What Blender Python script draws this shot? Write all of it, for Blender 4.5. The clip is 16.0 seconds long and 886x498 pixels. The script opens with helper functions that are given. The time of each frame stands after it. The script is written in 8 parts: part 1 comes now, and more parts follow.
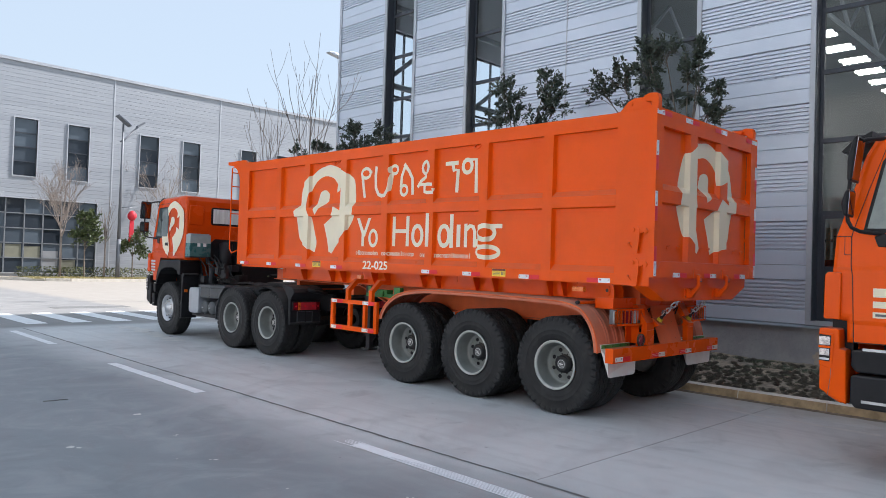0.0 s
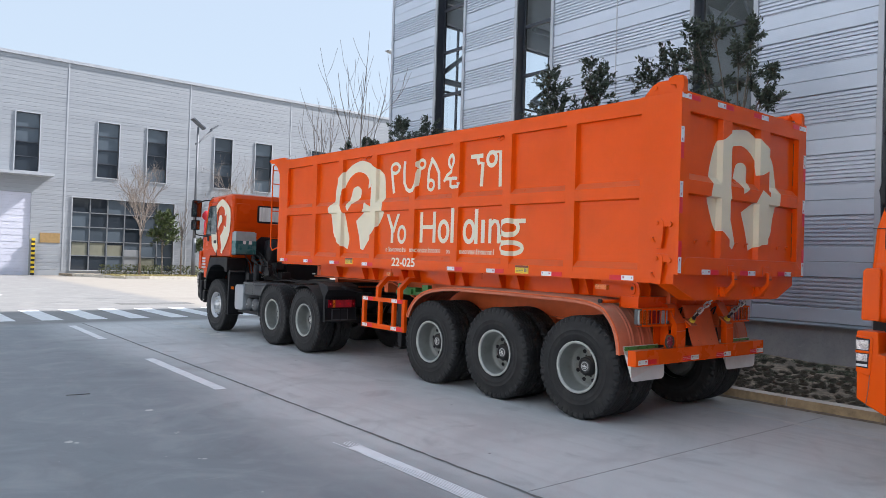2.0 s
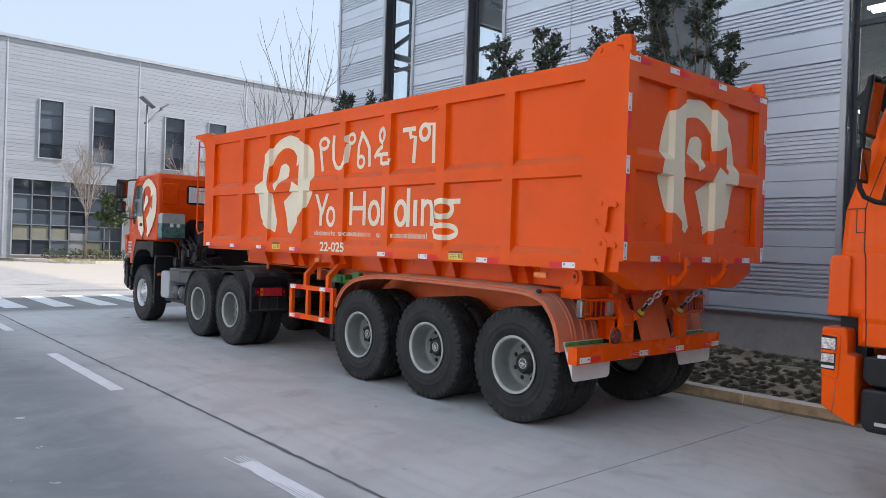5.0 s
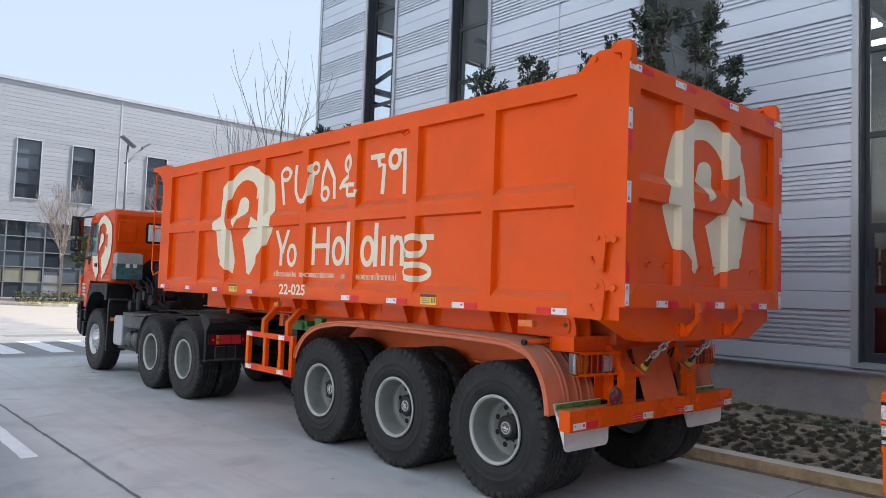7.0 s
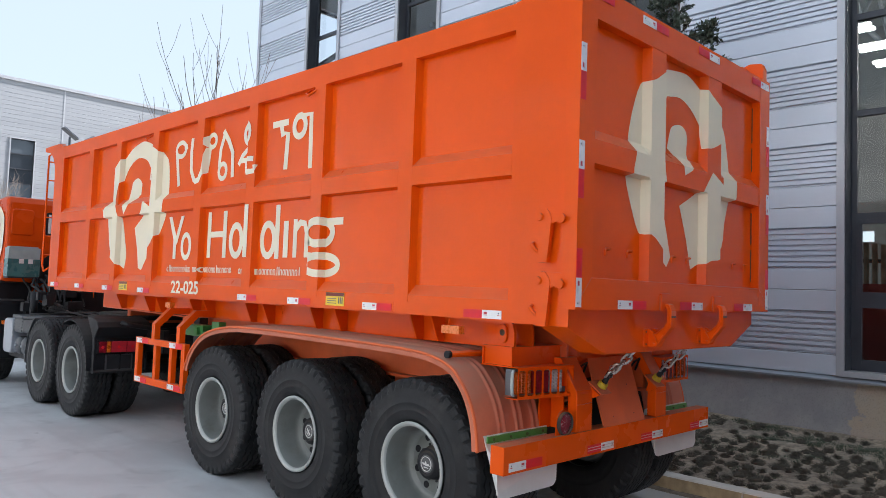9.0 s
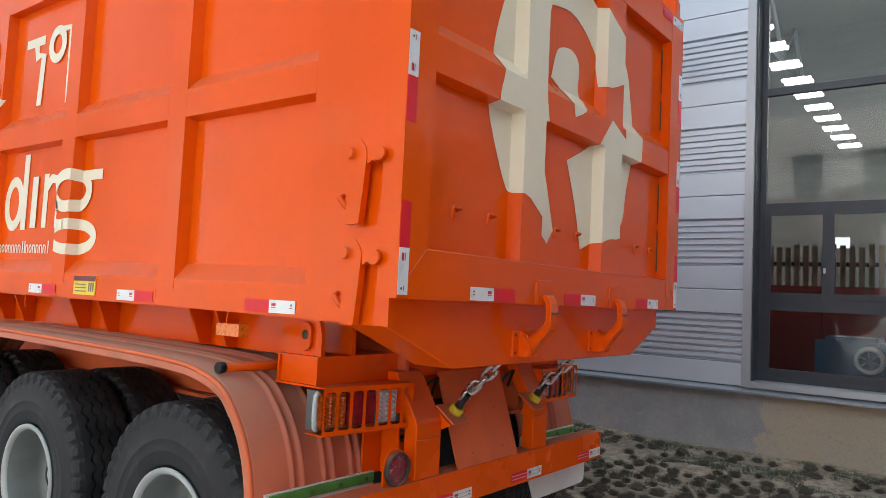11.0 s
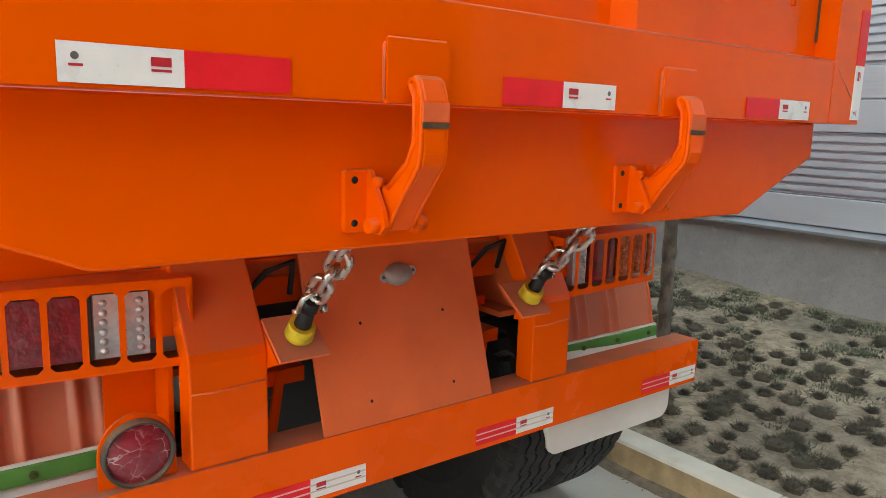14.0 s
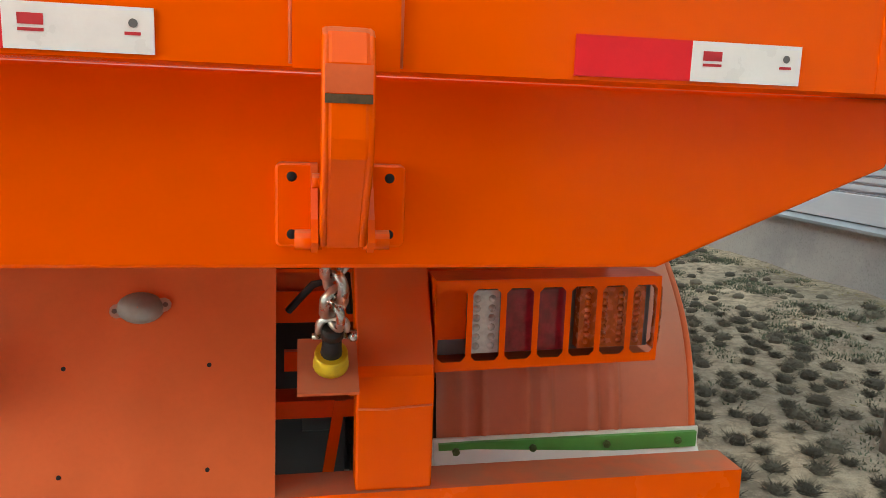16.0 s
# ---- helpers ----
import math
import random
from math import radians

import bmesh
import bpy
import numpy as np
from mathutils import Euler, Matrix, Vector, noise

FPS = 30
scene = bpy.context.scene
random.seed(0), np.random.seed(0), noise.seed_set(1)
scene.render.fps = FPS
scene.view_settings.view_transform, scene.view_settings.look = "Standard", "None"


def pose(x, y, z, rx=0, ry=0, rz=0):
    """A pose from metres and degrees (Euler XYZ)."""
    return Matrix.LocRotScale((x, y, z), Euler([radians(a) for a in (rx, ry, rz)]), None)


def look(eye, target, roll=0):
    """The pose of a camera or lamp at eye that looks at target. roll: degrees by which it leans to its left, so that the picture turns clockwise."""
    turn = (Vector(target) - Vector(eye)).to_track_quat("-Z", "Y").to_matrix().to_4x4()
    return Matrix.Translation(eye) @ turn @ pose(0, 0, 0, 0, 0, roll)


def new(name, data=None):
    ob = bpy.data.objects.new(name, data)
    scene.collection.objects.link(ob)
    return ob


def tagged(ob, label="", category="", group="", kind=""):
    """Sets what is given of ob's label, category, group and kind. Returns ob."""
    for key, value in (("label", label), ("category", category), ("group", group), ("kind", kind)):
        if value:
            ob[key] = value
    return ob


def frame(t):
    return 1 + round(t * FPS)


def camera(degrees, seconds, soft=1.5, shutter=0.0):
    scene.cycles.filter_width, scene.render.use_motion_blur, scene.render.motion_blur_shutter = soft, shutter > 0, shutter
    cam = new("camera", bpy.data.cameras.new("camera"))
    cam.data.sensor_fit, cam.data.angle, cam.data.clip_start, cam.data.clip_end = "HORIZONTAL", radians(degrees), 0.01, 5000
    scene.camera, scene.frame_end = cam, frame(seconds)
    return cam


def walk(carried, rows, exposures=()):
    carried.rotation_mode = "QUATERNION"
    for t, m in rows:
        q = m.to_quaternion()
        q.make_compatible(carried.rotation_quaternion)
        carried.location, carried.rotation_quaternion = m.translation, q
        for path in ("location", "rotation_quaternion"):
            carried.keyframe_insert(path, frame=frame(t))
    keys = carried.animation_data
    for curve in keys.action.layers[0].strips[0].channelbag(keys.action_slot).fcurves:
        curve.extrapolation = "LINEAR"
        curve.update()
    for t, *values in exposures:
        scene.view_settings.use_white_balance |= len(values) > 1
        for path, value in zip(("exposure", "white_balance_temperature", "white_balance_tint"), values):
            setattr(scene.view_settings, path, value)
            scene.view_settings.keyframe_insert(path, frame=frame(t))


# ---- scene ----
cam = camera(62.8, 16.0, soft=0.6)
PATH = [
    (0, (-8.109, -3.728, 1.687), (-6.691, -2.318, 1.728), 1.8),
    (0.5, (-7.98, -3.87, 1.676), (-6.622, -2.403, 1.718), 1.8),
    (1, (-7.828, -3.978, 1.69), (-6.477, -2.503, 1.728), 1.8),
    (1.5, (-7.588, -4.016, 1.69), (-6.303, -2.483, 1.724), 1.8),
    (2, (-7.385, -3.951, 1.681), (-6.122, -2.4, 1.712), 1.8),
    (2.5, (-7.202, -3.813, 1.698), (-5.928, -2.272, 1.729), 1.9),
    (3, (-7.036, -3.753, 1.687), (-5.739, -2.232, 1.721), 1.9),
    (3.5, (-6.85, -3.731, 1.687), (-5.533, -2.226, 1.723), 1.9),
    (4, (-6.733, -3.68, 1.695), (-5.41, -2.18, 1.702), 2.0),
    (6.5, (-5.897, -3.091, 1.7), (-4.548, -1.615, 1.689), 2.0),
    (7, (-5.651, -2.868, 1.698), (-4.299, -1.398, 1.809), 2.0),
    (7.5, (-5.349, -2.681, 1.666), (-3.991, -1.218, 1.795), 2.1),
    (8, (-5.068, -2.493, 1.656), (-3.704, -1.035, 1.779), 2.1),
    (8.5, (-4.786, -2.296, 1.687), (-3.412, -0.848, 1.803), 2.1),
    (9, (-4.441, -2.158, 1.689), (-3.022, -0.753, 1.804), 2.0),
    (9.5, (-4.122, -2.008, 1.683), (-2.648, -0.662, 1.799), 2.0),
    (9.7, (-3.981, -1.927, 1.67), (-2.48, -0.61, 1.79), 2.2),
    (11.8, (-2.484, -1.367, 1.621), (-0.823, -0.254, 1.669), 1.1),
    (12, (-2.351, -1.33, 1.624), (-0.691, -0.221, 1.498), 1.2),
    (12.5, (-2.043, -1.217, 1.618), (-0.401, -0.125, 1.289), 1.2),
    (13, (-1.715, -1.109, 1.62), (-0.242, 0.202, 1.285), 1.5),
    (13.5, (-1.338, -1.059, 1.593), (-0.05, 0.433, 1.255), 1.6),
    (14, (-1.014, -1.005, 1.583), (0.189, 0.556, 1.242), 1.7),
    (14.5, (-0.65, -0.928, 1.574), (0.38, 0.751, 1.226), 1.7),
    (15, (-0.302, -0.932, 1.549), (0.576, 0.832, 1.205), 1.8),
    (15.5, (0.027, -0.929, 1.559), (0.68, 0.93, 1.215), 1.9),
    (16, (0.363, -0.879, 1.556), (0.745, 1.054, 1.215), 2.0),
]
walk(cam, [(t, look(eye, aim, roll)) for t, eye, aim, roll in PATH],
     exposures=[(0, 1.30, 6080, 14), (6.5, 1.34, 6120, 15), (9.7, 1.62, 6250, 14), (11.8, 2.03, 6700, 10), (13, 2.48, 6950, 5), (14.5, 2.72, 7150, 2), (16, 2.94, 7350, 2)])

# ---- world ----
SUN_AZ = Vector((1.0, -0.30))          # towards the sun, in plan
SUN_EL = radians(44)
world = bpy.data.worlds.new("sky")
scene.world = world
world.use_nodes = True
wn, wl = world.node_tree.nodes, world.node_tree.links
sky = wn.new("ShaderNodeTexSky")
sky.sky_type, sky.sun_disc = "NISHITA", False
sky.sun_elevation = SUN_EL
sky.sun_rotation = math.atan2(SUN_AZ.x, SUN_AZ.y)
sky.air_density, sky.dust_density, sky.ozone_density = 1.3, 0.7, 2.0
haze = wn.new("ShaderNodeMix")          # thin even winter haze over the blue
haze.data_type = "RGBA"
haze.inputs[0].default_value = 0.90
haze.inputs[7].default_value = (1.95, 2.25, 2.45, 1)
wl.new(sky.outputs[0], haze.inputs[6])
wl.new(haze.outputs[2], wn["Background"].inputs[0])
wn["Background"].inputs[1].default_value = 0.135
sun = new("sun", bpy.data.lights.new("sun", "SUN"))
sun.data.energy, sun.data.angle, sun.data.color = 3.8, radians(1.5), (1.0, 0.95, 0.88)
h = SUN_AZ.normalized() * math.cos(SUN_EL)
sun.matrix_world = look((60 * h.x, 60 * h.y, 60 * math.sin(SUN_EL)), (0, 0, 0))


# ---- materials ----
def nodes_of(name):
    m = bpy.data.materials.new(name)
    m.use_nodes = True
    nt = m.node_tree
    return m, nt, nt.nodes["Principled BSDF"]


def coords(nt, scale):
    tc = nt.nodes.new("ShaderNodeNewGeometry")
    mp = nt.nodes.new("ShaderNodeMapping")
    mp.inputs["Scale"].default_value = scale if isinstance(scale, tuple) else (scale,) * 3
    nt.links.new(tc.outputs["Position"], mp.inputs["Vector"])
    return mp.outputs["Vector"]


def noise_tex(nt, scale, detail=4, rough=0.55, dist=0.0):
    n = nt.nodes.new("ShaderNodeTexNoise")
    n.inputs["Scale"].default_value = 1.0
    n.inputs["Detail"].default_value, n.inputs["Roughness"].default_value = detail, rough
    n.inputs["Distortion"].default_value = dist
    nt.links.new(coords(nt, scale), n.inputs["Vector"])
    return n.outputs["Fac"]


def ramp(nt, fac, a, b, lo=0.0, hi=1.0):
    r = nt.nodes.new("ShaderNodeMapRange")
    r.interpolation_type = "SMOOTHSTEP"
    r.inputs["From Min"].default_value, r.inputs["From Max"].default_value = a, b
    r.inputs["To Min"].default_value, r.inputs["To Max"].default_value = lo, hi
    nt.links.new(fac, r.inputs["Value"])
    return r.outputs[0]


def mix(nt, fac, a, b):
    m = nt.nodes.new("ShaderNodeMix")
    m.data_type = "RGBA"
    for sock, v in ((m.inputs[0], fac), (m.inputs[6], a), (m.inputs[7], b)):
        if isinstance(v, (tuple, float, int)):
            sock.default_value = (*v, 1) if isinstance(v, tuple) else v
        else:
            nt.links.new(v, sock)
    return m.outputs[2]


def times(nt, a, b, op="MULTIPLY"):
    m = nt.nodes.new("ShaderNodeMath")
    m.operation = op
    m.use_clamp = True
    for sock, v in ((m.inputs[0], a), (m.inputs[1], b)):
        if isinstance(v, (float, int)):
            sock.default_value = v
        else:
            nt.links.new(v, sock)
    return m.outputs[0]


def bump(nt, bsdf, fac, strength, distance=0.01):
    b = nt.nodes.new("ShaderNodeBump")
    b.inputs["Strength"].default_value, b.inputs["Distance"].default_value = strength, distance
    nt.links.new(fac, b.inputs["Height"])
    nt.links.new(b.outputs[0], bsdf.inputs["Normal"])


def surface(name, col, rough=0.5, metal=0.0, var=0.12, scale=6.0, fine=60.0, bumps=0.0, dirt=None, dirt_amount=0.35,
            coat=0.0, spec=0.5, dust=None, dust_amount=0.0, stretch=(1, 1, 1), wave=0.0):
    """A surface with broad and fine variation, patches of dirt, and dust lying on what faces up."""
    m, nt, b = nodes_of(name)
    L = nt.links
    s1 = tuple(scale * k for k in stretch)
    broad, grain = noise_tex(nt, s1, 5), noise_tex(nt, tuple(fine * k for k in stretch), 3)
    dark, light = tuple(c * (1 - var) for c in col), tuple(min(1, c * (1 + var)) for c in col)
    c = mix(nt, ramp(nt, broad, 0.3, 0.7), dark, light)
    c = mix(nt, ramp(nt, grain, 0.35, 0.75, 0.0, 0.5 * var + 0.02), c, tuple(x * 0.7 for x in col))
    if dirt:
        spots = noise_tex(nt, scale * 0.6, 8, 0.65)
        c = mix(nt, ramp(nt, spots, 0.5, 0.78, 0.0, dirt_amount), c, dirt)
    r = ramp(nt, broad, 0.3, 0.7, max(0.03, rough - 0.07), min(1, rough + 0.07))
    if dust:
        g = nt.nodes.new("ShaderNodeNewGeometry")
        sep = nt.nodes.new("ShaderNodeSeparateXYZ")
        L.new(g.outputs["True Normal"], sep.inputs[0])
        up = ramp(nt, sep.outputs[2], 0.25, 0.9)
        patch = ramp(nt, noise_tex(nt, 9.0, 6, 0.6), 0.25, 0.65, 0.55, 1.0)
        f = times(nt, times(nt, up, patch), dust_amount)
        c = mix(nt, f, c, dust)
        r = times(nt, r, times(nt, f, 0.6), "ADD")
    L.new(c, b.inputs["Base Color"])
    L.new(r, b.inputs["Roughness"])
    b.inputs["Metallic"].default_value = metal
    b.inputs["Specular IOR Level"].default_value = spec
    b.inputs["Coat Weight"].default_value = coat
    b.inputs["Coat Roughness"].default_value = 0.12
    if bumps:
        bump(nt, b, grain, bumps)
    if wave:                            # slight buckling of thin sheet
        bump(nt, b, noise_tex(nt, 2.6, 2, 0.4), wave, 0.05)
    return m


ORANGE = (0.85, 0.098, 0.0012)
DUST = (0.40, 0.17, 0.10)
M = {}
M["orange"] = surface("orange_paint", ORANGE, 0.20, var=0.05, scale=1.6, fine=25, spec=0.16, wave=0.10, dust=DUST, dust_amount=0.5)
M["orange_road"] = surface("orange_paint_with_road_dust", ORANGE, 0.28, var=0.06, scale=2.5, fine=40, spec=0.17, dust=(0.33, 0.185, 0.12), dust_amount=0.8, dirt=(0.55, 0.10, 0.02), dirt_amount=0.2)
M["orange_dusty"] = surface("dusty_orange_paint", (0.72, 0.145, 0.045), 0.5, spec=0.2, var=0.10, scale=3, fine=90, bumps=0.02, dust=(0.38, 0.21, 0.14),
                            dust_amount=0.6, dirt=(0.50, 0.17, 0.085), dirt_amount=0.35)
M["guard_dust"] = surface("road_dust_on_orange", (0.56, 0.155, 0.08), 0.40, spec=0.4, var=0.12, scale=4, fine=90, bumps=0.02, dust=(0.40, 0.25, 0.18), dust_amount=0.8, dirt=(0.46, 0.21, 0.13), dirt_amount=0.5)
M["cream"] = surface("cream_paint", (0.85, 0.755, 0.55), 0.45, var=0.03, scale=3, fine=70, dirt=(0.62, 0.5, 0.36), dirt_amount=0.15)
M["rubber"] = surface("tyre_rubber", (0.023, 0.023, 0.0235), 0.55, spec=0.22, var=0.25, scale=8, fine=140, bumps=0.12, dirt=(0.085, 0.078, 0.07), dirt_amount=0.4)
M["rim"] = surface("grey_rim_paint", (0.215, 0.225, 0.21), 0.45, metal=0.1, var=0.08, scale=9, fine=90, dirt=(0.13, 0.11, 0.085), dirt_amount=0.6)
M["rim_edge"] = surface("pale_rim_edge", (0.42, 0.43, 0.40), 0.4, metal=0.2, var=0.08, scale=9, dirt=(0.25, 0.22, 0.18), dirt_amount=0.35)
M["black"] = surface("black_plastic", (0.014, 0.014, 0.016), 0.5, spec=0.25, var=0.2, scale=6, fine=120, bumps=0.03, dust=(0.12, 0.11, 0.10), dust_amount=0.5)
M["iron"] = surface("black_chassis_iron", (0.022, 0.022, 0.024), 0.55, spec=0.3, var=0.25, scale=7, fine=80, bumps=0.05, dust=(0.13, 0.11, 0.09), dust_amount=0.7)
M["grey_metal"] = surface("grey_box_metal", (0.16, 0.17, 0.18), 0.42, metal=0.4, var=0.12, scale=6, fine=70, dirt=(0.1, 0.09, 0.08))
M["alu"] = surface("bare_aluminium", (0.55, 0.56, 0.57), 0.35, metal=0.85, var=0.08, scale=8, fine=120)
M["chrome"] = surface("galvanised_chain", (0.58, 0.56, 0.52), 0.3, metal=1.0, var=0.12, scale=40, fine=200)
M["white_flap"] = surface("white_flap_plastic", (0.72, 0.72, 0.69), 0.5, var=0.05, scale=6, fine=50, dirt=(0.5, 0.46, 0.4), dirt_amount=0.3)
M["green"] = surface("green_strip_paint", (0.09, 0.33, 0.07), 0.45, var=0.1, scale=12, fine=90, dirt=(0.2, 0.25, 0.1))
M["green_bolt"] = surface("dull_green_bolt", (0.10, 0.16, 0.06), 0.35, metal=0.5, var=0.2, scale=60)
M["winch_green"] = surface("dark_green_winch_paint", (0.03, 0.17, 0.035), 0.45, var=0.2, scale=20, dirt=(0.06, 0.07, 0.03), dirt_amount=0.6)
M["amber_marker"] = surface("amber_marker_lens", (0.80, 0.17, 0.012), 0.3, var=0.15, scale=60, coat=0.2)
M["yellow"] = surface("yellow_rubber", (0.62, 0.47, 0.02), 0.55, var=0.2, scale=30, fine=120, dirt=(0.1, 0.08, 0.02), dirt_amount=0.7)
M["red_tape"] = surface("red_reflective_tape", (0.80, 0.014, 0.024), 0.45, var=0.06, scale=20, fine=260, bumps=0.04, coat=0.05, spec=0.3)
M["white_tape"] = surface("white_reflective_tape", (0.80, 0.79, 0.76), 0.32, var=0.03, scale=20, fine=260, bumps=0.05, coat=0.3)
# lines painted on for the tape ridges' shifting reflection; grey also marks the pillar
M["tape_pink"] = surface("pale_glint_on_red_tape", (0.82, 0.46, 0.45), 0.35, var=0.05, scale=30)
M["tape_grey"] = surface("dull_grey_line", (0.56, 0.50, 0.48), 0.4, var=0.05, scale=30)
M["print_red"] = surface("red_print", (0.5, 0.02, 0.03), 0.5, var=0.05)
M["print_grey"] = surface("grey_print", (0.12, 0.12, 0.12), 0.5, var=0.05)
M["yellow_plate"] = surface("yellow_notice_plate", (0.90, 0.62, 0.03), 0.4, var=0.06, scale=20)
M["lamp_dome"] = surface("cast_lamp_metal", (0.30, 0.29, 0.27), 0.5, metal=0.3, var=0.1, scale=40)
M["milky_lens"] = surface("milky_lens", (0.45, 0.50, 0.48), 0.3, var=0.06, scale=30)
M["teal"] = surface("teal_fluid", (0.03, 0.15, 0.15), 0.3, var=0.1, scale=10, coat=0.4)
M["milk"] = surface("milky_plastic", (0.30, 0.36, 0.35), 0.35, var=0.06, scale=10)
M["weld"] = surface("scuffed_orange_paint", (0.74, 0.125, 0.03), 0.55, var=0.12, scale=15, fine=90)
M["scar"] = surface("bare_scraped_steel", (0.10, 0.07, 0.035), 0.6, metal=0.4, var=0.4, scale=60, fine=200, bumps=0.1)
M["amber"] = surface("amber_lens", (0.45, 0.075, 0.004), 0.25, var=0.25, scale=60, coat=0.3)
M["red_lens"] = surface("red_lens", (0.24, 0.010, 0.020), 0.14, var=0.25, scale=40, fine=26, bumps=0.35, coat=0.5)
M["clear_lens"] = surface("clear_lens", (0.55, 0.56, 0.56), 0.12, var=0.15, scale=60, coat=0.8, metal=0.3)
M["cladding"] = surface("grey_blue_cladding", (0.61, 0.655, 0.725), 0.42, metal=0.35, var=0.035, scale=0.7, fine=(30), bumps=0.01, stretch=(1, 1, 2))
M["cladding_far"] = surface("pale_grey_cladding", (0.32, 0.34, 0.365), 0.5, metal=0.1, var=0.055, scale=1.0, fine=6, stretch=(0.02, 0.02, 1.5))
M["trim"] = surface("silver_grey_trim", (0.46, 0.475, 0.50), 0.4, metal=0.3, var=0.04, scale=2)
M["frame"] = surface("dark_grey_window_frame", (0.040, 0.046, 0.058), 0.4, var=0.1, scale=4, fine=90)
M["bark"] = surface("grey_brown_bark", (0.16, 0.135, 0.11), 0.9, var=0.5, scale=16, fine=60, bumps=0.7, stretch=(1, 1, 0.6), dirt=(0.05, 0.04, 0.03), dirt_amount=0.85)
M["bare_bark"] = surface("pale_twig_bark", (0.24, 0.20, 0.17), 0.9, var=0.2, scale=14, fine=70, bumps=0.2)
M["lamp_steel"] = surface("lamp_post_steel", (0.36, 0.39, 0.42), 0.4, metal=0.5, var=0.06)
M["solar"] = surface("solar_panel_glass", (0.03, 0.04, 0.07), 0.15, var=0.1, coat=0.6)
M["lantern"] = surface("red_festive_cloth", (0.55, 0.015, 0.03), 0.6, var=0.15, scale=12)
M["red_machine"] = surface("dark_red_machine_paint", (0.17, 0.022, 0.018), 0.5, var=0.15, scale=3)
M["blue_machine"] = surface("blue_machine_paint", (0.035, 0.115, 0.19), 0.45, var=0.12, scale=4)
M["inside_wall"] = surface("workshop_wall_panel", (0.24, 0.25, 0.25), 0.7, var=0.08, scale=1.5, stretch=(0.3, 0.3, 4))
M["inside_floor"] = surface("workshop_floor", (0.20, 0.20, 0.19), 0.55, var=0.12, scale=1.5)
M["timber"] = surface("stacked_boards", (0.20, 0.15, 0.10), 0.7, var=0.25, scale=5)
M["door_roll"] = surface("pale_roller_door_slats", (0.60, 0.61, 0.70), 0.45, var=0.03, scale=2)
M["sign_brown"] = surface("brass_sign_plate", (0.34, 0.22, 0.09), 0.5, var=0.1)
M["hazard"] = surface("black_hazard_paint", (0.02, 0.02, 0.02), 0.6, var=0.1)
M["white_paint"] = surface("worn_road_paint", (0.82, 0.83, 0.83), 0.6, var=0.06, scale=5, fine=60, dirt=(0.40, 0.40, 0.39), dirt_amount=0.45)
M["faded_paint"] = surface("faded_parking_line", (0.60, 0.59, 0.565), 0.75, var=0.1, scale=4, fine=60, dirt=(0.47, 0.465, 0.45), dirt_amount=1.0)
M["joint"] = surface("tar_joint", (0.16, 0.16, 0.155), 0.8, var=0.3, scale=8, fine=60, dirt=(0.2, 0.2, 0.2), dirt_amount=0.6)
M["kerb"] = surface("pale_kerb_stone", (0.60, 0.56, 0.49), 0.85, var=0.10, scale=4, fine=90, bumps=0.2, dirt=(0.27, 0.19, 0.10), dirt_amount=0.75)
M["kerb_face"] = surface("mud_stained_kerb_face", (0.38, 0.285, 0.165), 0.9, var=0.25, scale=7, fine=60, bumps=0.3, dirt=(0.13, 0.10, 0.065), dirt_amount=0.85)
M["pale_cover"] = surface("pale_painted_aluminium", (0.40, 0.42, 0.45), 0.4, metal=0.2, var=0.05, scale=6, dirt=(0.25, 0.24, 0.22), dirt_amount=0.3)
M["tank_grey"] = surface("dull_grey_tank_paint", (0.085, 0.09, 0.095), 0.42, metal=0.2, var=0.15, scale=8, dirt=(0.14, 0.12, 0.10), dirt_amount=0.4)
# opaque pale pane: light seen through the curtained cab is put in its colour
M["see_through"] = surface("pale_see_through_pane", (0.66, 0.72, 0.69), 0.25, var=0.10, scale=7, stretch=(3, 3, 0.3), coat=0.6)
M["side_glass"] = surface("dim_cab_side_glass", (0.10, 0.135, 0.13), 0.12, var=0.25, scale=2.5, coat=0.8)
M["mirror"] = surface("dim_mirror_glass", (0.22, 0.23, 0.24), 0.08, metal=1.0, var=0.02)
M["bounce_sheet"] = surface("white_bounce_sheet", (0.72, 0.71, 0.69), 0.5, var=0.03, scale=1.0, fine=8)
M["lens_chrome"] = surface("fluted_lamp_reflector", (0.50, 0.47, 0.46), 0.2, metal=0.85, var=0.35, scale=38, fine=40, bumps=0.18)
M["rubbed_paint"] = surface("rubbed_road_paint", (0.60, 0.61, 0.62), 0.7, var=0.12, scale=5, fine=70, dirt=(0.36, 0.365, 0.37), dirt_amount=0.7)
M["gutter"] = surface("dark_gutter_earth", (0.17, 0.135, 0.10), 0.95, var=0.35, scale=14, fine=120, bumps=0.5, dirt=(0.28, 0.25, 0.21), dirt_amount=0.6)
M["sawn"] = surface("dusty_sawn_joint", (0.27, 0.265, 0.26), 0.9, var=0.25, scale=6, fine=60, dirt=(0.40, 0.40, 0.39), dirt_amount=0.8)
M["rim_dust"] = surface("dusty_black_rubber_rim", (0.05, 0.038, 0.03), 0.6, var=0.2, scale=20, dust=(0.26, 0.16, 0.10), dust_amount=0.8)


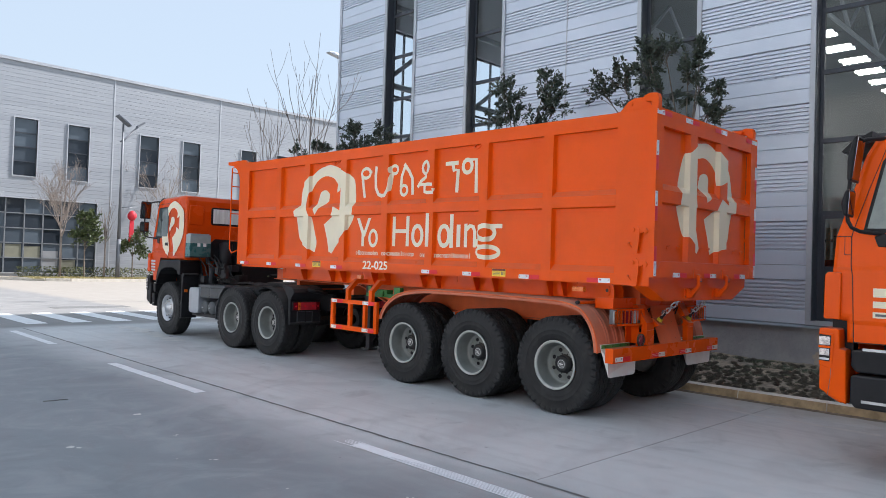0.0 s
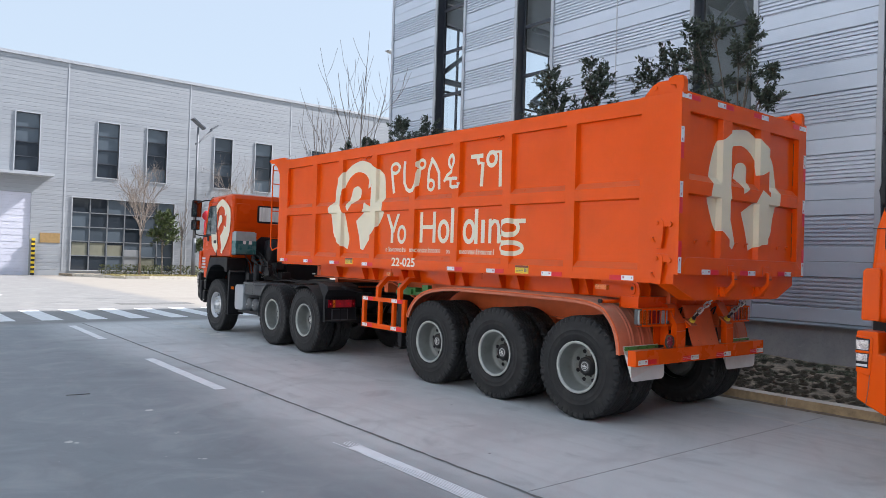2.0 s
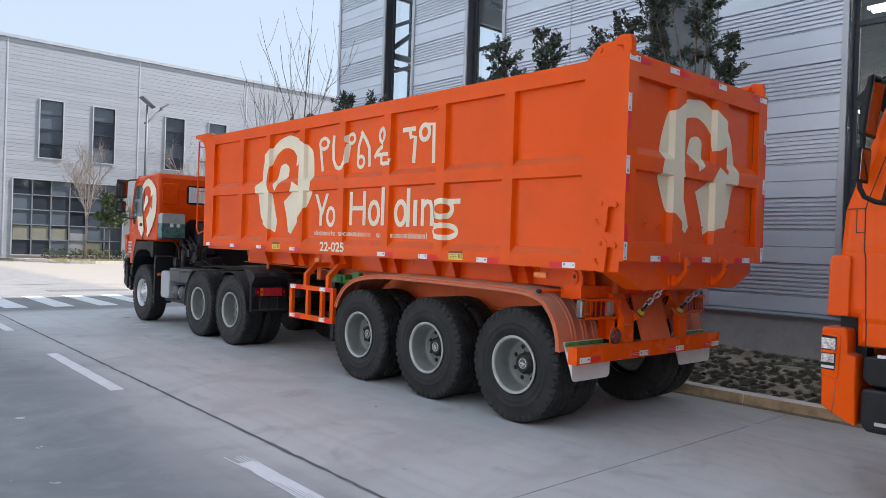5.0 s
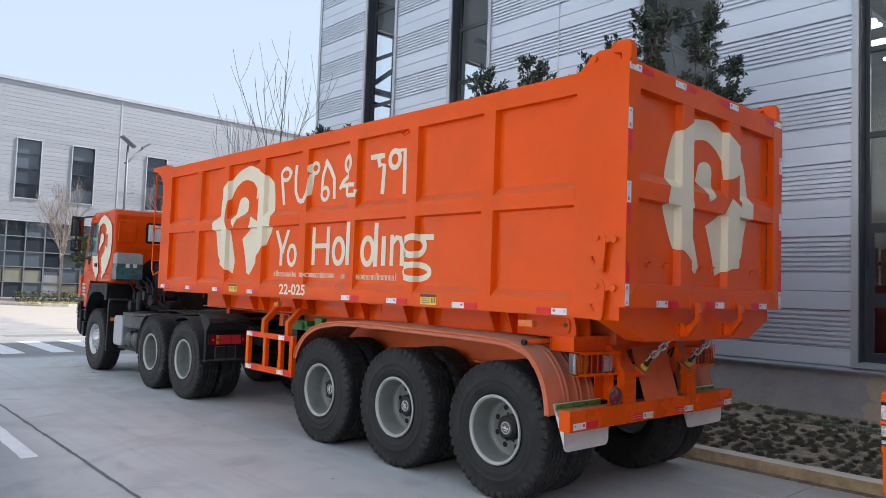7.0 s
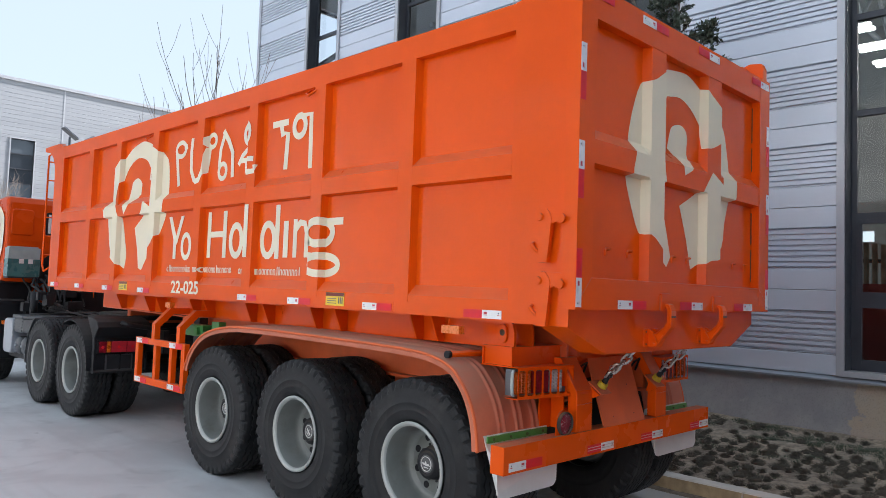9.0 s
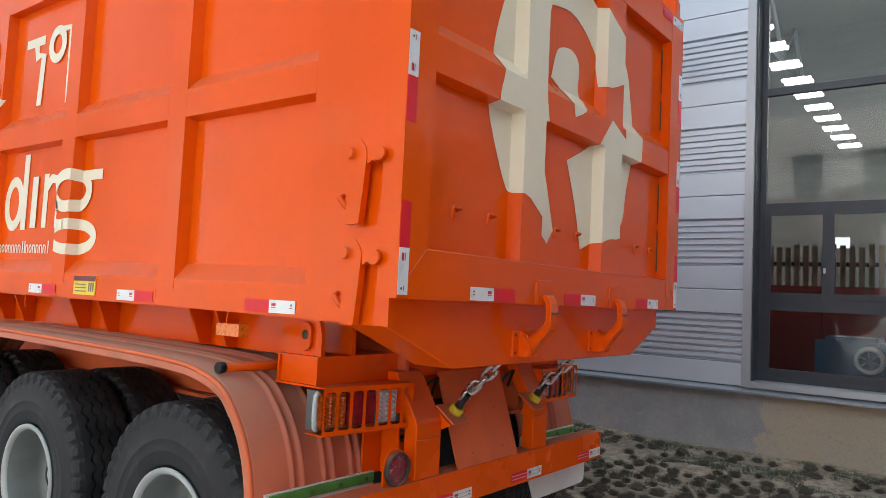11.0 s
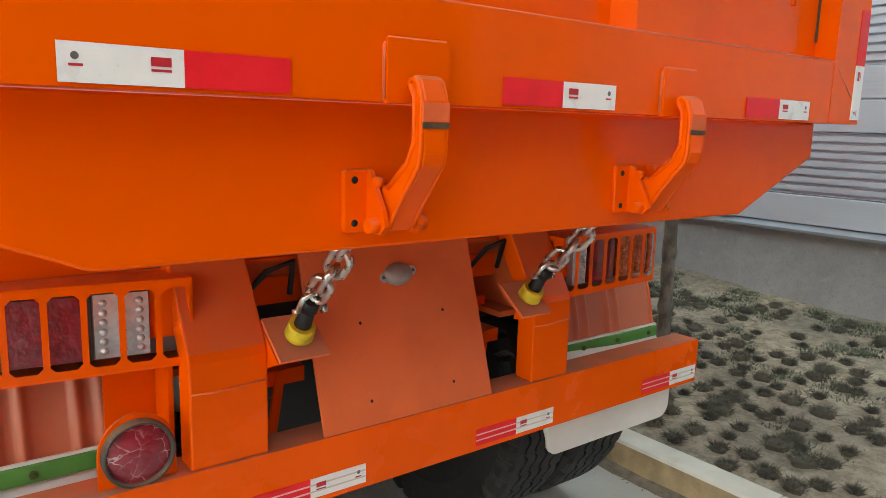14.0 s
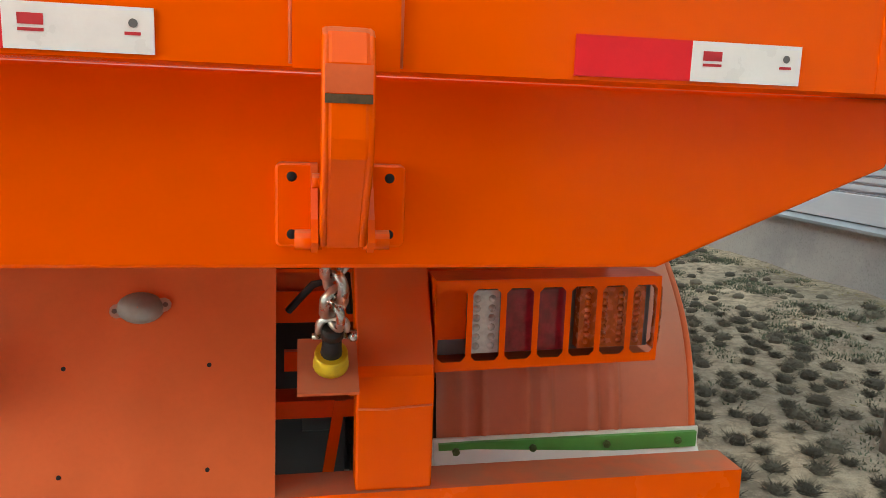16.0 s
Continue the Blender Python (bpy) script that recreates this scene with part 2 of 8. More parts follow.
def film_lens():
    """Red lens under thin clear film with pale wrinkles."""
    m, nt, b = nodes_of("red_lens_under_wrinkled_film")
    bend = noise_tex(nt, 14.0, 3, 0.6)
    edge = nt.nodes.new("ShaderNodeTexVoronoi")
    edge.feature = "DISTANCE_TO_EDGE"
    edge.inputs["Scale"].default_value = 30.0
    tc = nt.nodes.new("ShaderNodeTexCoord")
    shift = nt.nodes.new("ShaderNodeVectorMath")
    shift.operation = "MULTIPLY_ADD"
    nt.links.new(tc.outputs["Object"], shift.inputs[0])
    shift.inputs[1].default_value = (1, 1, 1)
    nt.links.new(times(nt, bend, 0.05), shift.inputs[2])
    nt.links.new(shift.outputs[0], edge.inputs["Vector"])
    line = times(nt, ramp(nt, edge.outputs["Distance"], 0.05, 0.0), ramp(nt, bend, 0.40, 0.60))
    c = mix(nt, ramp(nt, bend, 0.35, 0.65), (0.22, 0.012, 0.025), (0.34, 0.03, 0.05))
    nt.links.new(mix(nt, times(nt, line, 0.65), c, (0.72, 0.55, 0.55)), b.inputs["Base Color"])
    b.inputs["Roughness"].default_value = 0.22
    b.inputs["Coat Weight"].default_value = 0.4
    bump(nt, b, edge.outputs["Distance"], 0.35, 0.01)
    return m


M["film_lens"] = film_lens()
M["bright_paint"] = surface("bright_road_paint", (0.90, 0.91, 0.92), 0.6, var=0.03, scale=9, fine=90, dirt=(0.7, 0.71, 0.72), dirt_amount=0.3)
M["mullion_grey"] = surface("grey_aluminium_mullion", (0.20, 0.215, 0.23), 0.45, metal=0.2, var=0.06)
M["olive_board"] = surface("olive_inside_board", (0.20, 0.20, 0.15), 0.7, var=0.08, scale=2)
# tractor cab in a darker, redder orange than the trailer and second truck
M["orange_cab"] = surface("darker_orange_cab", (0.66, 0.066, 0.003), 0.24, var=0.06, scale=1.6, fine=25, spec=0.2, wave=0.06, dust=DUST, dust_amount=0.5)
M["post_grey"] = surface("weathered_grey_post", (0.14, 0.15, 0.165), 0.5, metal=0.2, var=0.08, scale=3)
M["grey_board"] = surface("grey_inside_board", (0.24, 0.25, 0.26), 0.6, var=0.06, scale=2)
M["straw"] = surface("dry_grass_leaf", (0.20, 0.16, 0.07), 0.8, var=0.3, scale=3)


def leaf_material(name, a, b, rough=0.5):
    m, nt, bs = nodes_of(name)
    g = nt.nodes.new("ShaderNodeNewGeometry")
    L = nt.links
    L.new(mix(nt, g.outputs["Random Per Island"], a, b), bs.inputs["Base Color"])
    bs.inputs["Roughness"].default_value = rough
    bs.inputs["Transmission Weight"].default_value = 0.0
    return m


M["leaf"] = leaf_material("dark_evergreen_leaf", (0.022, 0.036, 0.024), (0.085, 0.110, 0.075), 0.33)
M["leaf_far"] = leaf_material("sunlit_evergreen_leaf", (0.03, 0.05, 0.015), (0.10, 0.13, 0.04), 0.5)
M["tuft"] = leaf_material("dull_winter_grass", (0.055, 0.048, 0.036), (0.155, 0.135, 0.10), 0.85)
M["weed"] = leaf_material("low_green_weed", (0.06, 0.08, 0.05), (0.17, 0.19, 0.13), 0.7)
M["island_grass"] = leaf_material("yellowed_grass", (0.22, 0.19, 0.07), (0.40, 0.34, 0.14), 0.8)
M["hedge"] = leaf_material("clipped_hedge_leaf", (0.05, 0.06, 0.02), (0.16, 0.17, 0.07), 0.7)


def glass_material():
    m, nt, b = nodes_of("window_glass")
    b.inputs["Base Color"].default_value = (0.80, 0.85, 0.87, 1)
    b.inputs["Roughness"].default_value = 0.02
    b.inputs["IOR"].default_value = 1.32
    b.inputs["Transmission Weight"].default_value = 1.0
    bump(nt, b, noise_tex(nt, 1.3, 1), 0.02, 0.02)
    return m


def tinted_glass():
    m, nt, b = nodes_of("dark_tinted_glass")
    info = nt.nodes.new("ShaderNodeObjectInfo")
    nt.links.new(mix(nt, ramp(nt, info.outputs["Random"], 0.2, 1.0), (0.026, 0.033, 0.042), (0.105, 0.130, 0.155)), b.inputs["Base Color"])
    b.inputs["Roughness"].default_value = 0.06
    b.inputs["Specular IOR Level"].default_value = 0.4
    b.inputs["Coat Weight"].default_value = 0.15
    bump(nt, b, noise_tex(nt, 0.8, 2), 0.06, 0.03)
    return m


def glow(name, col, power):
    m, nt, b = nodes_of(name)
    b.inputs["Emission Color"].default_value = (*col, 1)
    b.inputs["Emission Strength"].default_value = power
    return m


M["glass"], M["tinted"] = glass_material(), tinted_glass()
M["tube"] = glow("fluorescent_tube", (1.0, 0.97, 0.86), 7.0)


def concrete():
    m, nt, b = nodes_of("smooth_concrete_road")
    L = nt.links
    big, mid, fine = noise_tex(nt, 0.22, 5, 0.6), noise_tex(nt, 1.7, 6, 0.6, 0.6), noise_tex(nt, 95.0, 3)
    streak = noise_tex(nt, (5.5, 0.10, 1.0), 4, 0.6)
    c = mix(nt, ramp(nt, big, 0.3, 0.7), (0.54, 0.555, 0.555), (0.65, 0.66, 0.65))
    c = mix(nt, ramp(nt, streak, 0.45, 0.75, 0.0, 0.5), c, (0.46, 0.46, 0.455))
    c = mix(nt, ramp(nt, mid, 0.50, 0.72, 0.0, 0.6), c, (0.62, 0.61, 0.59))
    c = mix(nt, ramp(nt, fine, 0.45, 0.7, 0.0, 0.25), c, (0.2, 0.2, 0.2))
    cloud = noise_tex(nt, 0.62, 4, 0.55, 1.4)
    c = mix(nt, ramp(nt, cloud, 0.46, 0.66, 0.0, 0.55), c, (0.44, 0.44, 0.44))
    # the lane beyond the long joint is darker and bluer, with paler patches
    g = nt.nodes.new("ShaderNodeNewGeometry")
    sep = nt.nodes.new("ShaderNodeSeparateXYZ")
    L.new(g.outputs["Position"], sep.inputs[0])
    wav = nt.nodes.new("ShaderNodeMath")
    wav.operation = "MULTIPLY_ADD"
    L.new(big, wav.inputs[0])
    wav.inputs[1].default_value = 1.6
    L.new(sep.outputs[0], wav.inputs[2])
    lane = times(nt, ramp(nt, wav.outputs[0], -2.2, -3.9), ramp(nt, sep.outputs[1], 13.2, 16.0, 1.0, 0.0))
    old = mix(nt, ramp(nt, mid, 0.40, 0.72), (0.178, 0.196, 0.209), (0.265, 0.281, 0.291))
    c = mix(nt, times(nt, lane, 0.9), c, old)
    # yard tone lowered past the hall's corner to offset the sun's brightness there
    yard = mix(nt, ramp(nt, mid, 0.4, 0.7), (0.19, 0.185, 0.178), (0.25, 0.242, 0.232))
    c = mix(nt, ramp(nt, sep.outputs[1], 13.6, 14.4, 0.0, 0.9), c, yard)
    swirl, rub = noise_tex(nt, 0.9, 5, 0.6, 1.8), noise_tex(nt, (2.0, 22.0, 1.0), 4, 0.6, 0.4)
    c = mix(nt, ramp(nt, swirl, 0.50, 0.70, 0.0, 0.22), c, (0.42, 0.425, 0.43))
    c = mix(nt, ramp(nt, swirl, 0.46, 0.30, 0.0, 0.25), c, (0.14, 0.145, 0.15))
    c = mix(nt, ramp(nt, rub, 0.66, 0.76, 0.0, 0.16), c, (0.62, 0.62, 0.61))
    # brown dust by the kerb, its tone also standing for shade beside the trailer
    edge = nt.nodes.new("ShaderNodeMath")
    edge.operation = "MULTIPLY_ADD"
    L.new(mid, edge.inputs[0])
    edge.inputs[1].default_value = 1.1
    L.new(sep.outputs[0], edge.inputs[2])
    c = mix(nt, ramp(nt, edge.outputs[0], 1.25, 2.15, 0.0, 0.8), c, (0.36, 0.325, 0.28))
    spots = noise_tex(nt, 4.3, 2, 0.4)
    c = mix(nt, ramp(nt, spots, 0.79, 0.82, 0.0, 0.4), c, (0.10, 0.10, 0.10))
    L.new(c, b.inputs["Base Color"])
    L.new(ramp(nt, mid, 0.3, 0.7, 0.55, 0.72), b.inputs["Roughness"])
    bump(nt, b, fine, 0.16, 0.004)
    return m


def soil():
    m, nt, b = nodes_of("sandy_bed_soil")
    L = nt.links
    big, mid, fine = noise_tex(nt, 0.9, 5, 0.6), noise_tex(nt, 6.0, 6, 0.65), noise_tex(nt, 60.0, 4, 0.7)
    c = mix(nt, ramp(nt, big, 0.35, 0.65), (0.29, 0.245, 0.19), (0.52, 0.42, 0.30))
    c = mix(nt, ramp(nt, mid, 0.42, 0.7, 0.0, 0.8), c, (0.17, 0.14, 0.105))
    c = mix(nt, ramp(nt, fine, 0.55, 0.75, 0.0, 0.5), c, (0.36, 0.31, 0.24))
    clod = noise_tex(nt, 15.0, 6, 0.75)
    c = mix(nt, ramp(nt, clod, 0.46, 0.60, 0.0, 0.7), c, (0.15, 0.12, 0.085))
    c = mix(nt, ramp(nt, clod, 0.42, 0.34, 0.0, 0.6), c, (0.47, 0.41, 0.33))
    L.new(c, b.inputs["Base Color"])
    b.inputs["Roughness"].default_value = 0.95
    bump(nt, b, times(nt, clod, fine, "ADD"), 0.8, 0.02)
    return m


def plinth_render():
    """Grey render; towards the road's near end it is covered with dried tan mud up to a ragged edge."""
    m, nt, b = nodes_of("rendered_plinth")
    L = nt.links
    big, mid, fine = noise_tex(nt, 1.1, 6, 0.65), noise_tex(nt, 5.0, 6, 0.65), noise_tex(nt, 70.0, 4, 0.6)
    g = nt.nodes.new("ShaderNodeNewGeometry")
    sep = nt.nodes.new("ShaderNodeSeparateXYZ")
    L.new(g.outputs["Position"], sep.inputs[0])
    add = nt.nodes.new("ShaderNodeMath")
    add.operation = "MULTIPLY_ADD"
    L.new(mid, add.inputs[0])
    add.inputs[1].default_value = 0.9
    L.new(sep.outputs[1], add.inputs[2])
    tan = ramp(nt, add.outputs[0], 0.78, 0.84, 1.0, 0.0)
    grey = mix(nt, ramp(nt, big, 0.35, 0.65), (0.30, 0.295, 0.30), (0.42, 0.405, 0.39))
    mud = mix(nt, ramp(nt, big, 0.35, 0.65), (0.47, 0.385, 0.285), (0.45, 0.41, 0.36))
    c = mix(nt, tan, grey, mud)
    c = mix(nt, ramp(nt, mid, 0.62, 0.72, 0.0, 0.7), c, (0.45, 0.43, 0.40))
    c = mix(nt, ramp(nt, fine, 0.5, 0.7, 0.0, 0.3), c, (0.12, 0.115, 0.11))
    L.new(c, b.inputs["Base Color"])
    b.inputs["Roughness"].default_value = 0.85
    bump(nt, b, fine, 0.15, 0.006)
    return m


def ribbed_sheet(m):
    """Fine level ribs rolled into the sheet."""
    nt = m.node_tree
    b = nt.nodes["Principled BSDF"]
    w = nt.nodes.new("ShaderNodeTexWave")
    w.wave_type, w.bands_direction = "BANDS", "Z"
    w.inputs["Scale"].default_value = 10.5
    w.inputs["Distortion"].default_value = 0.0
    nt.links.new(coords(nt, 1.0), w.inputs["Vector"])
    bump(nt, b, w.outputs["Fac"], 0.08, 0.004)


ribbed_sheet(M["cladding"])
M["concrete"], M["soil"], M["skirting"] = concrete(), soil(), plinth_render()


# ---- building helpers ----
def box(bm, x0, x1, y0, y1, z0, z1):
    v = [bm.verts.new((x, y, z)) for z in (z0, z1) for x, y in ((x0, y0), (x1, y0), (x1, y1), (x0, y1))]
    for q in ((3, 2, 1, 0), (4, 5, 6, 7), (0, 1, 5, 4), (1, 2, 6, 5), (2, 3, 7, 6), (3, 0, 4, 7)):
        bm.faces.new([v[i] for i in q])
    return v


def prism(bm, pts, axis, a, b):
    """A polygon pulled along an axis from a to b. pts in the other two axes, in the order x, y, z."""
    def at(p, s):
        return {"x": (s, p[0], p[1]), "y": (p[0], s, p[1]), "z": (p[0], p[1], s)}[axis]
    lo, hi = [bm.verts.new(at(p, a)) for p in pts], [bm.verts.new(at(p, b)) for p in pts]
    n = len(pts)
    fs = [bm.faces.new(lo[::-1]), bm.faces.new(hi)]
    fs += [bm.faces.new((lo[i], lo[(i + 1) % n], hi[(i + 1) % n], hi[i])) for i in range(n)]
    bmesh.ops.recalc_face_normals(bm, faces=fs)
    return lo + hi


def tube(bm, pts, r, seg=8, r2=None, caps=True):
    """A round bar along the points; its radius goes from r to r2."""
    pts = [Vector(p) for p in pts]
    rings, up = [], None
    for i, p in enumerate(pts):
        d = (pts[min(i + 1, len(pts) - 1)] - pts[max(i - 1, 0)]).normalized()
        if up is None:
            up = d.orthogonal().normalized()
        up = (up - d * up.dot(d)).normalized()
        side = d.cross(up)
        rr = r + ((r2 if r2 is not None else r) - r) * i / max(1, len(pts) - 1)
        rings.append([bm.verts.new(p + (up * math.cos(k * 2 * math.pi / seg) + side * math.sin(k * 2 * math.pi / seg)) * rr) for k in range(seg)])
    for a, b in zip(rings, rings[1:]):
        for k in range(seg):
            f = bm.faces.new((a[k], a[(k + 1) % seg], b[(k + 1) % seg], b[k]))
            f.smooth = True
    if caps and seg > 2:
        bm.faces.new(rings[0][::-1])
        bm.faces.new(rings[-1])


def lathe(bm, prof, seg, axis="x", centre=(0, 0, 0), smooth=True):
    """A profile of (along, radius) turned round an axis."""
    c = Vector(centre)
    rings = []
    for a, r in prof:
        ring = []
        for k in range(seg):
            t = 2 * math.pi * k / seg
            p = {"x": (a, r * math.cos(t), r * math.sin(t)), "y": (r * math.cos(t), a, r * math.sin(t)), "z": (r * math.cos(t), r * math.sin(t), a)}[axis]
            ring.append(bm.verts.new(c + Vector(p)))
        rings.append(ring)
    fs = []
    for a, b in zip(rings, rings[1:]):
        for k in range(seg):
            f = bm.faces.new((a[k], b[k], b[(k + 1) % seg], a[(k + 1) % seg]))
            f.smooth = smooth
            fs.append(f)
    return rings, fs


def bevelled(bm, width, segs=2, angle=40):
    es = [e for e in bm.edges if len(e.link_faces) == 2 and e.calc_face_angle(0) > radians(angle)]
    bmesh.ops.bevel(bm, geom=es, offset=width, segments=segs, affect="EDGES", profile=0.5, clamp_overlap=True)
    return bm


def thing(name, at, label, category, group="", kind=""):
    ob = new(name)
    ob.empty_display_size = 0.2
    ob.location = at
    return tagged(ob, label, category, group, kind)


def mesh_of(name, bm, material):
    me = bpy.data.meshes.new(name)
    bm.to_mesh(me)
    bm.free()
    for m in (material if isinstance(material, (list, tuple)) else [material]):
        me.materials.append(m)
    return me


def part(name, bm, material, parent=None, label="", at=None, rot=None):
    """Links a bmesh, or a mesh made before, as ONE object under a thing or a part."""
    me = bm if isinstance(bm, bpy.types.Mesh) else mesh_of(name, bm, material)
    ob = new(name, me)
    if at is not None:
        ob.location = at
    if rot is not None:
        ob.rotation_euler = rot
    if parent is not None:
        ob.parent = parent
        if parent.type == "EMPTY":
            ob.matrix_parent_inverse = Matrix.Translation(parent.location).inverted()
    if label:
        ob["label"] = label
    return ob


def B():
    return bmesh.new()


def boxed(name, dims, material, parent, bev=0.0, label="", segs=2):
    bm = B()
    box(bm, *dims)
    if bev:
        bevelled(bm, bev, segs)
    return part(name, bm, material, parent, label)


def solo(name, bm, material, label, category, group="", kind="", at=None):
    ob = part(name, bm, material, None, "", at)
    return tagged(ob, label, category, group, kind)


# ---- dump semi-trailer ----
from mathutils import geometry

XL, XR = -1.19, 1.25                    # outer faces of the two side walls
XC = (XL + XR) / 2
SHEAR = 0.0055                          # raises the body towards its front to fit the camera's view
REC = 0.055                             # depth of the panels behind the ribs
RIBS = [(1.375, 1.515), (2.39, 2.53), (3.37, 3.51), (4.33, 4.47), (5.33, 5.47), (6.32, 6.46), (7.17, 7.31)]
POSTS = [(0.10, 0.52), (8.24, 8.58)]
TAPER = 0.018
trailer = thing("dump_semi_trailer", (0, 3, 0), "orange three-axle dump semi-trailer with cream painted emblem, parked at the kerb", "trailer")


def lean(bm):
    for v in bm.verts:
        v.co.z += SHEAR * v.co.y
    return bm


def rise(t, a, b, lo, hi):
    return lo + (hi - lo) * min(1, max(0, (t - a) / (b - a)))


def side_depth(u, z):
    r = REC
    for a, b in RIBS + POSTS:
        r = min(r, max(rise(u, a - TAPER, a, REC, 0), rise(u, b, b + TAPER, 0, REC)))
    r = min(r, rise(z, 1.645, 1.715, 0, REC))
    r = min(r, max(rise(z, 2.363, 2.375, REC, 0), rise(z, 2.50, 2.565, 0, REC)))
    return min(r, rise(z, 3.223, 3.235, REC, 0))


SIDE_BREAKS = ([c for a, b in RIBS + POSTS for c in (a - TAPER, a, b, b + TAPER)], [1.645, 1.715, 2.363, 2.375, 2.50, 2.565, 3.223, 3.235])


def paint_on(name, polys, breaks, place, material, parent, label=""):
    """Paint that follows the relief below it: polygons in (along, height) are cut at the folds and laid on."""
    bm = B()
    for poly in polys:
        vs = [bm.verts.new((u, 0, z)) for u, z in poly]
        for tri in geometry.tessellate_polygon([[Vector((u, z, 0)) for u, z in poly]]):
            bm.faces.new([vs[i] for i in tri])
    bmesh.ops.remove_doubles(bm, verts=bm.verts[:], dist=0.0006)
    for axis, cuts in ((0, breaks[0]), (2, breaks[1])):
        for c in cuts:
            no = (1, 0, 0) if axis == 0 else (0, 0, 1)
            co = (c, 0, 0) if axis == 0 else (0, 0, c)
            bmesh.ops.bisect_plane(bm, geom=bm.verts[:] + bm.edges[:] + bm.faces[:], plane_co=co, plane_no=no, dist=1e-5)
    for v in bm.verts:
        v.co = place(v.co.x, v.co.z)
    return part(name, bm, material, parent, label)


def on_left(lift):
    return lambda u, z: Vector((XL + side_depth(u, z) - lift, u, z + SHEAR * u))


def band(pts, w, closed=False):
    """Quads along a line of (u, z) points, w wide."""
    out = []
    n = len(pts)
    def off(i):
        a, b = pts[(i - 1) % n if closed else max(i - 1, 0)], pts[(i + 1) % n if closed else min(i + 1, n - 1)]
        d = Vector((b[0] - a[0], b[1] - a[1])).normalized()
        return Vector((-d.y, d.x)) * w / 2
    for i in range(n if closed else n - 1):
        j = (i + 1) % n
        p, q, o1, o2 = Vector(pts[i]), Vector(pts[j]), off(i), off(j)
        out.append([tuple(p + o1), tuple(q + o2), tuple(q - o2), tuple(p - o1)])
    return out


def oval(cu, cz, ru, rz, w, n=18):
    return band([(cu + ru * math.cos(2 * math.pi * k / n), cz + rz * math.sin(2 * math.pi * k / n)) for k in range(n)], w, True)


def block(u0, u1, z0, z1):
    return [[(u0, z0), (u1, z0), (u1, z1), (u0, z1)]]


# side walls with ribs and rails
for s, X in ((1, XL), (-1, XR)):
    bm = B()
    xa, xb = X + s * REC, X + s * (REC + 0.05)
    box(bm, min(xa, xb), max(xa, xb), 0.10, 8.58, 1.54, 3.38)
    wall = part("side_wall", lean(bm), M["orange"], trailer, "orange pressed steel side wall with upright ribs")
    for a, b in RIBS:
        bm = B()
        prism(bm, [(X, a), (X, b), (X + s * REC, b + TAPER), (X + s * REC, a - TAPER)], "z", 1.60, 3.25)
        part("rib", lean(bm), M["orange"], wall)
    for a, b in POSTS:
        bm = B()
        lo, hi = min(X, X + s * REC), max(X, X + s * REC)
        box(bm, lo, hi, a, b, 1.517, 3.40)
        bevelled(bm, 0.008)
        part("corner_post", lean(bm), M["orange"], wall)
    gaps = [POSTS[0], *RIBS, POSTS[1]]
    for g0, g1 in zip(gaps, gaps[1:]):
        bm = B()
        prism(bm, [(X + s * REC, 2.363), (X, 2.375), (X, 2.50), (X + s * REC, 2.565)], "y", g0[1] + 0.001, g1[0] - 0.001)
        part("middle_rail", lean(bm), M["orange"], wall)
        bm = B()
        prism(bm, [(X + s * 0.06, 1.52), (X + s * 0.002, 1.52), (X + s * 0.002, 1.645), (X + s * REC, 1.715), (X + s * 0.06, 1.715)], "y", g0[1] + 0.001, g1[0] - 0.001)
        part("bottom_rail", lean(bm), M["orange"], wall)
    for k, (g0, g1) in enumerate(((0.52, 8.24),)):
        bm = B()
        xx = sorted((X + s * 0.001, X + s * 0.12))
        box(bm, *xx, g0 + 0.001, g1 - 0.001, 3.235, 3.395)
        bevelled(bm, 0.012)
        part("top_rail", lean(bm), M["orange"], wall)
    xx = sorted((X + s * 0.003, X + s * 0.05))
    for a, b in RIBS:
        bm = B()
        box(bm, *xx, a - 0.002, b + 0.002, 1.522, 1.61)
        part("rail_cover", lean(bm), M["orange"], wall)
    # long weld shadow lines beside the first panel, and the lashing eyes
    for y in (2.62, 5.62):
        bm = B()
        tube(bm, [(X + s * 0.03, y, 3.23), (X - s * 0.02, y, 3.19), (X - s * 0.03, y - 0.05, 3.165), (X - s * 0.02, y - 0.10, 3.19), (X + s * 0.03, y - 0.10, 3.23)], 0.009, 6)
        part("lashing_eye", lean(bm), M["orange"], wall)
    # front lip over the cab
    bm = B()
    xx = sorted((X, X + s * 0.06))
    prism(bm, [(8.30, 3.395), (8.30, 3.40), (8.42, 3.455), (9.03, 3.455), (9.03, 3.40), (8.95, 3.385), (8.80, 3.36), (8.68, 3.28), (8.60, 3.16), (8.58, 3.02), (8.58, 3.395)],
          "x", *xx)
    part("front_lip", lean(bm), M["orange"], wall)
    # hinge head over the tailgate
    bm = B()
    xx = sorted((X + s * 0.005, X + s * 0.05))
    prism(bm, [(0.50, 3.40), (0.40, 3.50), (0.33, 3.53), (0.17, 3.53), (0.13, 3.44), (0.10, 3.42), (0.10, 3.40)], "x", *xx)
    hinge = part("hinge_head", lean(bevelled(bm, 0.006)), M["orange"], wall)
    bm = B()
    tube(bm, [(X - s * 0.012, 0.36, 3.47), (X + s * 0.02, 0.36, 3.47)], 0.022, 12)
    part("bolt_head", lean(bm), M["orange"], hinge)
    bm = B()
    tube(bm, [(X - s * 0.03, 0.155, 3.50), (X + s * 0.10, 0.155, 3.50)], 0.024, 12)
